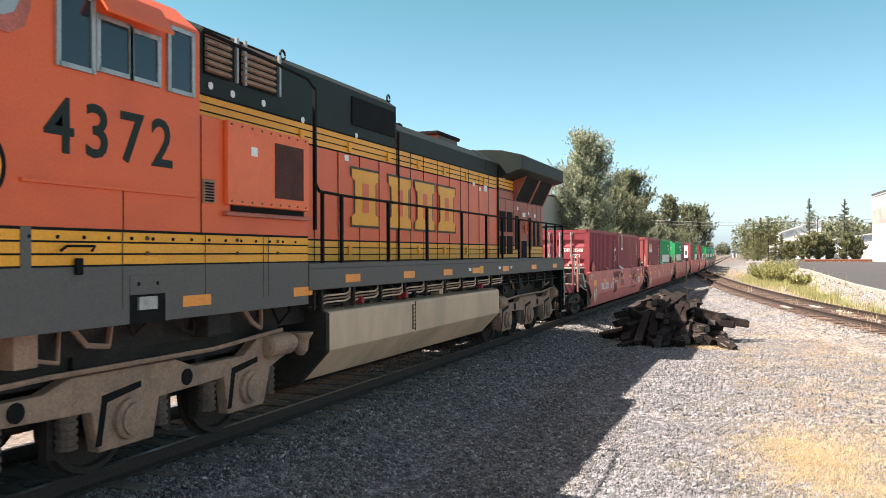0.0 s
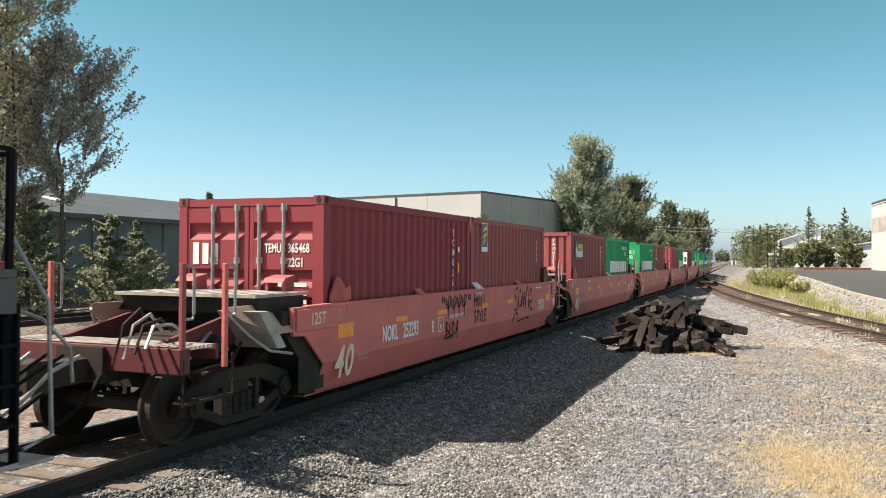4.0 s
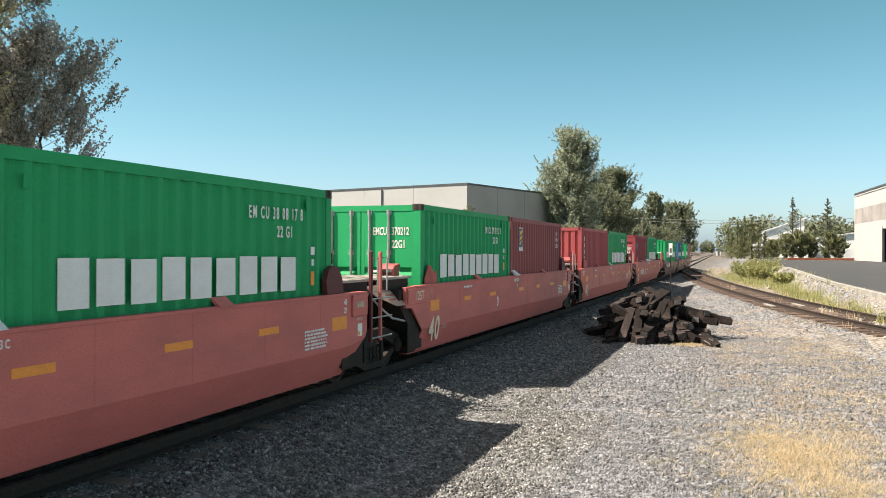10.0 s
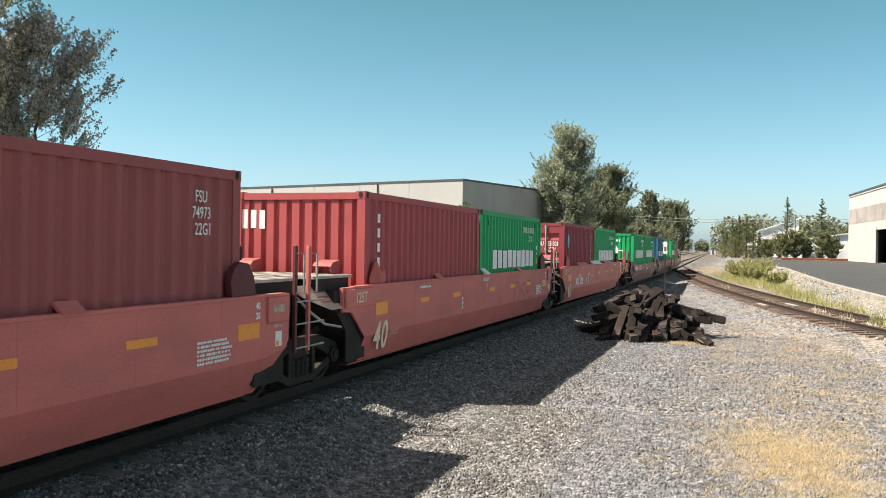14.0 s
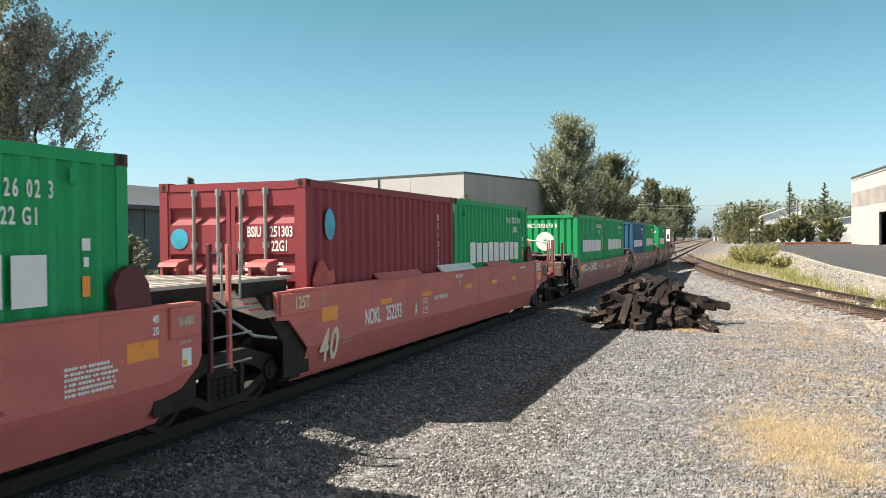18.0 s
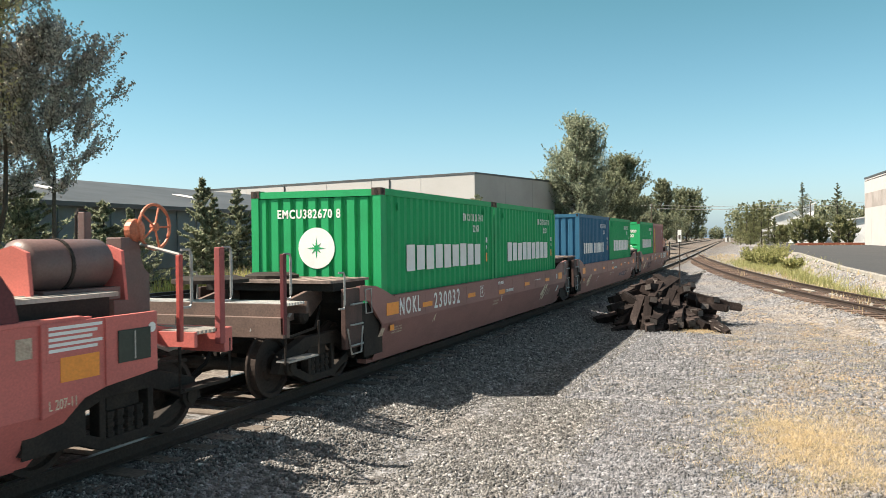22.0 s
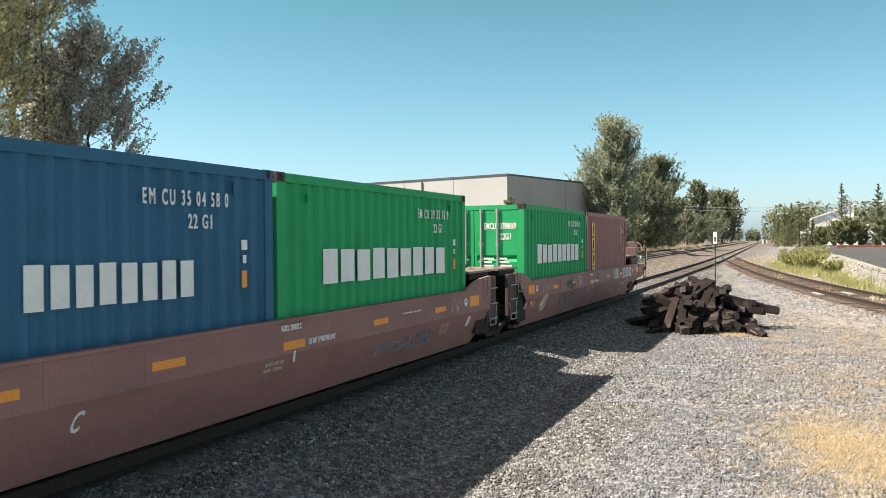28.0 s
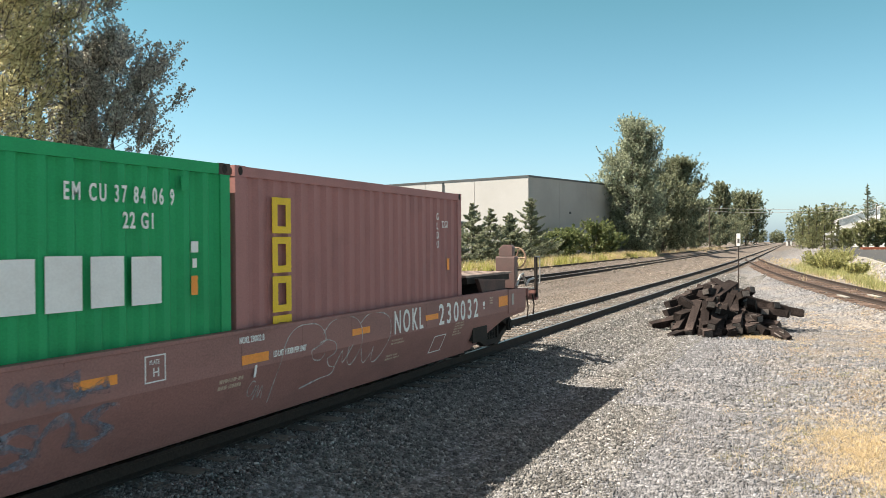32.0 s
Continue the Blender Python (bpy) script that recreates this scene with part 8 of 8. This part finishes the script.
d = part("rear_door", span(Build(), HX + 0.007, HX + 0.02, -7.8, -7.12, 1.97, 3.22), loco_rear, loco, bevel=0.01)
w = Build()
cy, cz = V(-7.45), 2.78
w.tube([(HX + 0.09, cy + 0.16 * math.cos(a), cz + 0.16 * math.sin(a)) for a in (2 * math.pi * k / 20 for k in range(21))], 0.02, 6, cap=False)
for k in range(4):
    a = k * math.pi / 2
    w.tube([(HX + 0.02, cy, cz), (HX + 0.09, cy + 0.16 * math.cos(a), cz + 0.16 * math.sin(a))], 0.018, 6)
part("hand_brake_wheel", w, loco_orange, d)
mark(bars([(0, 0.26, 0, 0.11)], white_paint), side_pose(HX + 0.024, V(-7.6), 3.05), loco, "sticker", "white label")
for v, z in ((-8.1, 3.2), (-7.05, 3.12), (-6.4, 3.08), (-11.54, 3.56), (-11.12, 3.48), (-17.4, 3.5), (-9.3, 3.9)):
    mark(bars([(0, 0.13, 0, 0.09)], white_paint), side_pose(HX + 0.016, V(v), z), loco, "sticker", "small white label")
mark(bars([(0, 0.22, 0, 0.13)], white_paint), side_pose(HX + 0.016, V(-10.78), 3.50), loco, "sticker", "white label")
# big yellow blocks on the hood: slabs with flared feet and caps, dark rims
SLAB = [(0.0, 0.0), (1.02, 0.0), (1.02, 0.15), (0.90, 0.20), (0.90, 0.74), (1.02, 0.79), (1.02, 0.94), (0.0, 0.94), (0.0, 0.79), (0.12, 0.74), (0.12, 0.20), (0.0, 0.15)]
for i in range(4):
    v0 = -17.02 + i * 1.13 - (0.2 if i == 0 else 0)
    o = part("lettering", Build().prism(SLAB, 2, -0.002, 0.002), loco_rim, loco, "dark-outlined yellow painted block")
    o.matrix_basis = side_pose(HX + 0.0165, V(v0), 2.50)
    fill = Build().prism([(0.51 + (x - 0.51) * 0.91, 0.47 + (y - 0.47) * 0.92) for x, y in SLAB], 2, 0.0025, 0.004)
    part("fill", fill, loco_yellow, o, "yellow paint")
    part("slit", Build().box(0.40, 0.62, 0.24, 0.70, 0.0045, 0.006), loco_orange, o)
# cab
b = Build()
b.prism([(-CX, 1.46), (CX, 1.46), (CX, 4.36), (1.2, 4.62), (0.7, 4.72), (-0.7, 4.72), (-1.2, 4.62), (-CX, 4.36)], 1, V(-24.4), V(-21.5))
part("cab_body", b, loco_orange, loco, bevel=0.02)
b = Build()
b.prism([(-26.2, 1.46), (-24.4, 1.46), (-24.4, 3.5), (-24.6, 3.45), (-26.0, 3.2), (-26.2, 2.9)], 0, -1.15, 1.15)
b.v = [(x, V(y), z) for x, y, z in b.v]
part("nose", b, loco_orange, loco, bevel=0.03)
b = Build()
b.prism([(-CX, 1.46), (CX, 1.46), (CX, 3.52), (HX, 3.66), (-HX, 3.66), (-CX, 3.52)], 1, V(-21.5), V(-19.4))
part("locker_section", b, loco_orange, loco, bevel=0.012)
b = Build()
span(b, CX, CX + 0.012, -26.0, -22.53, 1.46, 1.985)
span(b, CX, CX + 0.012, -22.05, -19.4, 1.46, 1.985)
span(b, CX, CX + 0.012, -22.53, -22.05, 1.86, 1.985)
part("side_skirt", b, loco_grey, loco, "dark grey painted skirt")
part("jack_recess", span(Build(), CX - 0.02, CX + 0.005, -22.53, -22.05, 1.455, 1.86), loco_black, loco)
part("jack_pad", span(Build(), CX, CX + 0.03, -22.42, -22.18, 1.58, 1.70), galvanised, loco)
lb = part("locker_door", span(Build(), CX + 0.002, CX + 0.06, -21.12, -19.45, 2.62, 3.52), loco_bright, loco, "brighter orange locker door", bevel=0.01)
part("locker_screen", span(Build(), CX + 0.06, CX + 0.07, -20.22, -19.6, 2.74, 3.38), rust_screen, lb, "dark rusty screen")
mark(bars([(0, 0.12, 0, 0.1)], white_paint), side_pose(CX + 0.063, V(-20.7), 3.18), loco, "sticker", "small white label")
part("cab_vent", Build().box(CX, CX + 0.02, V(-21.48), V(-21.3), 2.62, 2.86), truck_brown, loco)
part("rain_strip", span(Build(), CX, CX + 0.03, -23.7, -21.6, 2.66, 2.69), loco_orange, loco)
for v, z1 in ((-21.5, 3.5), (-22.6, 2.66)):
    part("panel_seam", span(Build(), CX, CX + 0.004, v, v + 0.012, 2.3, z1), rust_screen, loco)
for v0, v1, z0, z1 in ((-23.33, -22.97, 3.66, 4.26), (-22.90, -22.52, 3.70, 4.14), (-22.50, -22.15, 3.70, 4.12), (-21.99, -21.65, 3.69, 4.28)):
    w = part("cab_window", span(Build(), CX + 0.004, CX + 0.012, v0, v1, z0, z1), window_dark, loco, "dark cab window with a worn aluminium frame")
    f = Build()
    for q in ((v0 - 0.03, v0 + 0.015, z0 - 0.03, z1 + 0.03), (v1 - 0.015, v1 + 0.03, z0 - 0.03, z1 + 0.03), (v0, v1, z0 - 0.03, z0 + 0.012), (v0, v1, z1 - 0.012, z1 + 0.03)):
        span(f, CX + 0.002, CX + 0.028, *q)
    part("window_frame", f, galvanised, w, "worn aluminium frame")
sh = Build()
sh.prism([(CX, 4.38), (CX + 0.16, 4.16), (CX + 0.17, 4.18), (CX + 0.01, 4.42)], 1, V(-22.95), V(-22.1))
part("sun_visor", sh, loco_orange, loco)
fr = Build()
fr.prism([(V(-24.38), 3.78), (V(-23.80), 3.78), (V(-23.66), 3.86), (V(-23.60), 4.02), (V(-23.60), 4.5), (V(-24.38), 4.5)], 0, CX + 0.002, CX + 0.012)
ws = part("corner_post", fr, loco_pink, loco, "cab corner in lighter paint that stands for sunlight")
g = Build()
g.prism([(V(-24.36), 3.90), (V(-23.86), 3.90), (V(-23.76), 3.95), (V(-23.70), 4.08), (V(-23.70), 4.45), (V(-24.36), 4.45)], 0, CX + 0.012, CX + 0.018)
# pale base colour paints a sky reflection on the glass
part("windscreen", g, glass_material("pale_windscreen", (0.34, 0.38, 0.40)), ws, "windscreen with a pale reflection painted into its colour")
part("number", words("4372", 0.47, loco_green, 1.0, 1.27, 0.008), None, loco, "dark green road number").matrix_basis = side_pose(CX + 0.004, V(-23.47), 2.93)
em = mark(Build().lathe([(-0.002, 0.31), (0.002, 0.31)], 2, (0, 0, 0), 28).mesh("disc", loco_black), side_pose(CX + 0.004, V(-24.13), 2.76), loco, "round_logo", "dark-rimmed yellow emblem")
part("field", Build().lathe([(0.002, 0.265), (0.005, 0.265)], 2, (0, 0, 0), 28), loco_yellow, em, "yellow emblem field")
for v in [-23.9 + 0.28 * k for k in range(16)]:
    part("rivet", Build().lathe([(0, 0.016), (0.012, 0.016), (0.016, 0.008)], 0, (CX + 0.006, V(v), 2.235), 8), loco_black, loco)
b = Build()
b.tube([(CX + 0.02, V(-23.32), 2.12), (CX + 0.07, V(-23.30), 2.16), (CX + 0.07, V(-23.0), 2.16), (CX + 0.02, V(-22.98), 2.12)], 0.012, 6)
part("grab_iron", b, loco_black, loco)
part("padlock", span(Build(), CX + 0.02, CX + 0.06, -23.18, -23.11, 1.92, 2.06), loco_black, loco, "black padlock", bevel=0.01)
part("band_divider", span(Build(), CX + 0.009, CX + 0.014, -23.70, -23.60, 1.985, 2.31), loco_grey, loco, "grey upright stripe between yellow panels")
for v, z in ((-20.62, 4.02), (-20.2, 4.0), (-19.55, 4.0), (-18.6, 3.93), (-17.0, 3.93)):
    part("lamp_sticker", Build().lathe([(0, 0.045), (0.005, 0.045)], 0, (HX + 0.008, V(v), z), 10), white_paint, loco, "small round white label")
# bolts round the locker door, the dark gap and ledge under it
for k in range(9):
    v = -21.06 + 0.19 * k
    for z in (2.66, 3.48):
        part("bolt", Build().lathe([(0, 0.014), (0.008, 0.012)], 0, (CX + 0.06, V(v), z), 6), loco_rim, lb)
part("locker_gap", span(Build(), CX + 0.001, CX + 0.012, -21.0, -19.5, 2.555, 2.615), loco_black, loco)
part("locker_ledge", span(Build(), CX, CX + 0.07, -21.15, -19.42, 2.50, 2.545), loco_rear, loco, bevel=0.008)
for k in range(7):
    part("vent_slat", span(Build(), CX + 0.02, CX + 0.032, -21.46, -21.32, 2.635 + 0.03 * k, 2.65 + 0.03 * k), loco_black, loco)
# upright panel joints and fasteners low on the yellow cab band and the skirt
for v in (-22.62, -21.45, -20.4, -20.3):
    part("panel_seam", span(Build(), CX + 0.012, CX + 0.015, v, v + 0.01, 1.60, 2.30), loco_rim, loco)
for v in (-22.3, -20.9, -20.1):
    for z in (2.10, 2.24):
        part("fastener", Build().lathe([(0, 0.022), (0.014, 0.018)], 0, (CX + 0.012, V(v), z), 8), loco_rim, loco)
part("recess_plate", span(Build(), CX + 0.004, CX + 0.02, -22.53, -22.05, 1.72, 1.90), loco_grey, loco, "grey plate over the jack pad", bevel=0.006)
for v in (-22.42, -22.17):
    part("plate_hole", Build().lathe([(0, 0.02), (0.003, 0.02)], 0, (CX + 0.02, V(v), 1.82), 8), loco_black, loco)
# handrails
part("handrail", Build().tube([(SX - 0.06, V(-21.45), 4.40), (SX - 0.03, V(-20.6), 4.36), (SX - 0.03, V(-19.4), 4.30), (SX - 0.03, V(-19.2), 4.2), (SX - 0.03, V(-19.19), 3.0), (SX - 0.03, V(-19.1), 2.9), (SX - 0.03, V(-18.5), 2.885), (SX - 0.03, V(-5.3), 2.885)], 0.02, 8), loco_black, loco, "black handrail")
for v in (-18.5, -17.0, -15.45, -13.71, -12.23, -11.1, -9.8, -8.85, -7.2, -6.2, -5.3):
    part("stanchion", span(Build(), SX - 0.05, SX - 0.01, v - 0.025, v + 0.025, 1.60, 2.89), loco_black, loco)
for v in (-19.21, -19.02):
    part("stanchion", span(Build(), SX - 0.05, SX - 0.01, v - 0.02, v + 0.02, 1.87 if v > -19.1 else 2.4, 4.22 if v < -19.1 else 2.9), loco_black, loco)
for x in (-1.45, -0.7, 0.7, 1.0):
    part("end_stanchion", span(Build(), x - 0.02, x + 0.02, -5.30, -5.26, 1.8, 2.85), loco_black, loco)
part("end_handrail", Build().tube([(-1.45, V(-5.28), 2.85), (1.48, V(-5.28), 2.85)], 0.02, 8), loco_black, loco)
for v in (-21.8, -19.75, -18.45, -16.5, -14.76, -13.2, -11.18, -8.78, -6.6):
    x = CX + 0.012 if v < -19.4 else SX
    z = 1.57 if v < -19.4 else 1.70
    mark(once("loco_refl", lambda: bars([(0, 0.44, 0, 0.11)], amber)), side_pose(x + 0.003, V(v), z), loco, "reflector", "amber reflective strip")
mark(bars([(0, 0.2, 0, 0.15)], loco_yellow), side_pose(SX + 0.003, V(-12.73), 1.69), loco, "sticker", "yellow square label")
for v in (-13.41, -11.48, -10.6):
    mark(bars([(0, 0.13, 0, 0.06)], white_paint), side_pose(SX + 0.003, V(v), 1.75), loco, "sticker", "small white label")
# steps at the rear corner
for s in (1, -1):
    b = Build()
    for v in (-5.5, -5.22):
        span(b, s * 1.42, s * 1.50, v, v + 0.03, 0.42, 1.7)
    for z in (0.44, 0.75, 1.06, 1.37):
        span(b, s * 1.25, s * 1.50, -5.5, -5.2, z, z + 0.03)
    part("step_ladder", b, loco_black, loco)
    part("step_edge", span(Build(), s * 1.50, s * 1.515, -5.5, -5.2, 0.44, 0.48), galvanised, loco)
part("rear_plate", span(Build(), -1.45, 1.45, -5.3, -5.22, 0.9, 1.8), loco_black, loco)
c = Build()
span(c, -0.13, 0.13, -5.2, -4.7, 0.72, 0.98)
span(c, -0.2, 0.18, -4.75, -4.35, 0.68, 1.02)
part("coupler", c, rail_steel, loco, "rusty coupler", bevel=0.02)
for k in range(3):
    part("hose", Build().tube([(0.4 + 0.16 * k, V(-5.2), 1.2), (0.42 + 0.16 * k, V(-4.95), 0.8), (0.42 + 0.13 * k, V(-4.6), 0.62), (0.4 + 0.13 * k, V(-4.2), 0.8)], 0.025, 8), galvanised if k == 1 else loco_black, loco, "air hose")
# fuel tank
b = Build()
b.prism([(-1.2, 1.36), (1.2, 1.36), (1.43, 1.31), (1.45, 1.26), (1.45, 0.80), (1.05, 0.38), (-1.05, 0.38), (-1.45, 0.80), (-1.45, 1.26), (-1.43, 1.31)], 1, V(-18.78), V(-11.2))
part("fuel_tank", b, tank_tan, loco, "dusty tan fuel tank with sloping lower side", bevel=0.015)
# dark plate laid on the tank end for its dirt and the shade there
b = Build()
b.prism([(-1.2, 1.40), (1.2, 1.40), (1.46, 1.3), (1.46, 0.79), (1.05, 0.36), (-1.05, 0.36), (-1.46, 0.79), (-1.46, 1.3)], 1, V(-18.86), V(-18.77))
part("tank_end", b, steel_dark, loco, "black tank end plate that holds both dirt and the cab's shade")
part("tank_seam", span(Build(), 1.45, 1.455, -15.86, -15.83, 0.82, 1.3), loco_black, loco)
g = part("fuel_gauge", span(Build(), 1.45, 1.47, -15.98, -15.9, 0.85, 1.26), loco_grey, loco)
for k in range(6):
    part("gauge_window", span(Build(), 1.47, 1.474, -15.97, -15.91, 0.87 + 0.065 * k, 0.91 + 0.065 * k), tank_tan, g)
part("bell", Build().lathe([(0, 0.04), (0.06, 0.09), (0.2, 0.11), (0.28, 0.16), (0.30, 0.16)], 2, (1.25, V(-19.15), 0.78), 20), truck_brown, loco, "dusty grey bell").scale.z = 1
for v, m in ((-17.9, hose_red), (-16.35, hose_red), (-12.55, hose_red), (-16.0, loco_black)):
    part("fitting", Build().lathe([(0, 0.07), (0.05, 0.07), (0.07, 0.05), (0.16, 0.05)], 0, (1.36, V(v), 1.43), 14), m, loco)
part("filler_box", span(Build(), 1.2, 1.40, -14.62, -14.4, 1.36, 1.46), tank_tan, loco, "tan filler box on the tank", bevel=0.015)
b = Build()
for k, z in enumerate((1.40, 1.47, 1.54)):
    b.tube([(1.38 - 0.05 * k, V(-19.2), z), (1.38 - 0.05 * k, V(-15.3), z + 0.015), (1.38 - 0.05 * k, V(-5.6), z)], 0.016, 6)
part("pipe_run", b, steel_dark, loco, "dusty pipes under the walkway")
for k in range(17):
    v = -19.1 + 0.8 * k
    part("pipe_bracket", span(Build(), 1.2, 1.42, v, v + 0.04, 1.36, 1.6), steel_dark, loco)
# six-wheel trucks
for c in (-22.28, -8.1):
    for s in (1, -1):
        b = Build()
        x0, x1 = s * 1.12, s * 1.26
        n = [(-3.0, 1.04), (-2.8, 1.12), (-2.2, 1.10), (-1.9, 0.92), (-1.0, 0.92), (-0.7, 1.02), (0.7, 1.02), (1.0, 0.92), (1.9, 0.92), (2.2, 1.10), (2.8, 1.12), (3.0, 1.04), (2.9, 0.86), (2.45, 0.72), (2.35, 0.40), (2.3, 0.30), (1.6, 0.30), (1.52, 0.72),
             (0.45, 0.68), (0.36, 0.30), (-0.36, 0.30), (-0.45, 0.68), (-1.52, 0.72), (-1.6, 0.30), (-2.3, 0.30), (-2.35, 0.40), (-2.45, 0.72), (-2.9, 0.86)]
        b.prism([(V(c) + y * 0.98, z) for y, z in n], 0, x0, x1)
        part("truck_frame", b, truck_brown, loco, "dusty brown cast truck frame", bevel=0.015)
        for a in (-1.95, 0, 1.95):
            part("axle_box", Build().lathe([(0, 0.19), (0.07, 0.19), (0.09, 0.15), (0.12, 0.15), (0.13, 0.1)] if s > 0 else [(0, 0.19), (-0.07, 0.19), (-0.09, 0.15), (-0.12, 0.15), (-0.13, 0.1)], 0, (s * 1.24, V(c + a), 0.55), 18), truck_brown, loco)
            for k in (-0.62, 0.55):
                sp = Build()
                sp.lathe([q for z in range(5) for q in ((0.38 + 0.07 * z, 0.10), (0.415 + 0.07 * z, 0.10), (0.42 + 0.07 * z, 0.085), (0.445 + 0.07 * z, 0.085))], 2, (s * 1.14, V(c + a + k) , 0), 10)
                part("coil_spring", sp, truck_dark, loco)
        for a in (-2.5, 2.55):
            part("brake_cylinder", Build().lathe([(-0.3, 0.1), (-0.28, 0.14), (0.2, 0.14), (0.24, 0.1), (0.3, 0.1)], 1, (s * 1.28, V(c + a), 0.98), 16), truck_brown, loco)
        part("brake_rod", Build().tube([(s * 1.30, V(c - 2.9), 1.0), (s * 1.32, V(c - 1.0), 1.07), (s * 1.32, V(c + 1.2), 1.07), (s * 1.30, V(c + 2.6), 1.16)], 0.025, 6), truck_brown, loco)
        for a in (-1.3, -0.7, 0.75, 1.3):
            part("brake_hanger", span(Build(), s * 0.98, s * 1.08, c + a - 0.07, c + a + 0.07, 0.3, 0.95), steel_dark, loco)
        for a in (-1.25, 0.85):
            part("frame_hole", Build().lathe([(0, 0.085), (0.012, 0.085)] if s > 0 else [(0, 0.085), (-0.012, 0.085)], 0, (s * 1.262, V(c + a), 0.82), 14), loco_black, loco)
    part("bolster", span(Build(), -1.1, 1.1, c - 0.5, c + 0.5, 0.75, 1.3), steel_dark, loco)
    # dark block added inside the truck to stop light from the far side
    part("truck_core", span(Build(), -0.66, 0.66, c - 2.75, c + 2.75, 0.5, 1.2), steel_dark, loco, "dark bulk added to block light through the truck")
    for s in (1, -1):
        # dark sheets added behind the frames, standing for the shade under the walkway
        part("truck_screen", span(Build(), s * 1.0, s * 1.05, c - 2.9, c + 2.9, 0.95, 1.5), steel_dark, loco, "dark sheet added behind the frame in place of shade")
        for a in (-1.95, 0, 1.95):
            # dark slot round the leg beside each axle box
            part("pedestal_slot", Build().prism([(V(c + a) - 0.40, 0.36), (V(c + a) - 0.33, 0.36), (V(c + a) - 0.26, 0.74), (V(c + a) + 0.18, 0.82), (V(c + a) + 0.18, 0.88), (V(c + a) - 0.32, 0.81)], 0, s * 1.258, s * 1.264), loco_black, loco)
    for a in (-1.95, 0, 1.95):
        wheelset(loco, V(c + a), 0.53)
# hoses, conduit and gear between the trucks and the walkway
rnd = random.Random(31)
for v in [-25.4 + 0.62 * k for k in range(10)] + [-10.9 + 0.55 * k for k in range(10)]:
    z = rnd.uniform(1.32, 1.5)
    part("cable_loop", Build().tube([(1.05 + rnd.uniform(0, 0.2), V(v), z + 0.12), (1.2 + rnd.uniform(0, 0.12), V(v + 0.15), z - rnd.uniform(0.05, 0.2)), (1.2 + rnd.uniform(0, 0.1), V(v + 0.4), z - rnd.uniform(0.0, 0.22)), (1.1, V(v + 0.6), z + 0.1)], rnd.uniform(0.018, 0.032), 6), rnd.choice((truck_brown, steel_dark, loco_black)), loco)
for v in (-25.0, -23.6, -21.2, -10.3, -9.2, -7.0, -6.0):
    w = rnd.uniform(0.15, 0.4)
    part("junction_box", span(Build(), 1.1, 1.1 + rnd.uniform(0.12, 0.28), v, v + w, rnd.uniform(1.12, 1.25), rnd.uniform(1.35, 1.5)), rnd.choice((truck_brown, steel_dark)), loco, bevel=0.015)
for v in [-18.9 + 0.9 * k for k in range(9)]:
    for k in range(3):
        z = 1.57 - 0.045 * k
        part("hose_loop", Build().tube([(1.42, V(v), z - 0.05), (1.46, V(v + 0.06), z - 0.03), (1.46, V(v + 0.60), z - 0.03), (1.45, V(v + 0.72), z), (1.42, V(v + 0.78), z + 0.05)], 0.013, 6), truck_brown if k % 2 else tank_tan, loco)
    part("hose_hanger", span(Build(), 1.38, 1.44, v - 0.04, v + 0.01, 1.36, 1.62), steel_dark, loco)
for c in (-22.28, -8.1):
    for a in (-1.0, 1.0):
        part("traction_motor", Build().lathe([(-0.55, 0.3), (-0.5, 0.36), (0.5, 0.36), (0.55, 0.3)], 0, (0, V(c + a), 0.62), 14), steel_dark, loco)
# rails and steps at the rear corner
part("rear_rail", Build().tube([(1.0, V(-5.2), 2.55), (1.2, V(-5.0), 2.2), (1.42, V(-4.85), 1.7), (1.44, V(-4.82), 0.62), (1.44, V(-5.1), 0.55)], 0.018, 8), galvanised, loco, "bent galvanised rail at the rear steps")
part("rear_rail", Build().tube([(1.1, V(-5.22), 1.75), (1.3, V(-4.8), 1.55), (1.4, V(-4.6), 1.3), (1.38, V(-4.55), 1.0)], 0.016, 8), galvanised, loco, "bent galvanised rail at the rear steps")
part("rear_tread", span(Build(), 1.05, 1.5, -5.25, -4.85, 0.42, 0.45), galvanised, loco, "worn bright bottom step")
for k in range(5):
    part("jumper_hose", Build().tube([(0.2 + 0.2 * k, V(-5.2), 1.35 + 0.05 * (k % 2)), (0.25 + 0.2 * k, V(-4.85), 1.1 - 0.08 * k), (0.2 + 0.22 * k, V(-4.5), 0.9 + 0.04 * k), (0.2 + 0.2 * k, V(-4.1), 1.15)], 0.02, 6), galvanised if k in (1, 4) else loco_black, loco, "hanging jumper hose")


# ---- what moves ----
def motions():
    """The train rolls towards the camera and past it; its wheels turn."""
    for ob, place, lift in ROLLING:
        rows = []
        for k in range(0, 33):
            m = on_track(run(k) + place)
            m.translation.z = lift
            rows.append((float(k), m))
        walk(ob, rows)
    for ob, y, r in TURNING:
        rows = []
        for k in range(0, 321):
            t = k / 10
            turn = (run(0) - run(t)) / r
            rows.append((t, Matrix.Translation((0, y, r)) @ Matrix.Rotation(turn, 4, "X")))
        walk(ob, rows)


motions()
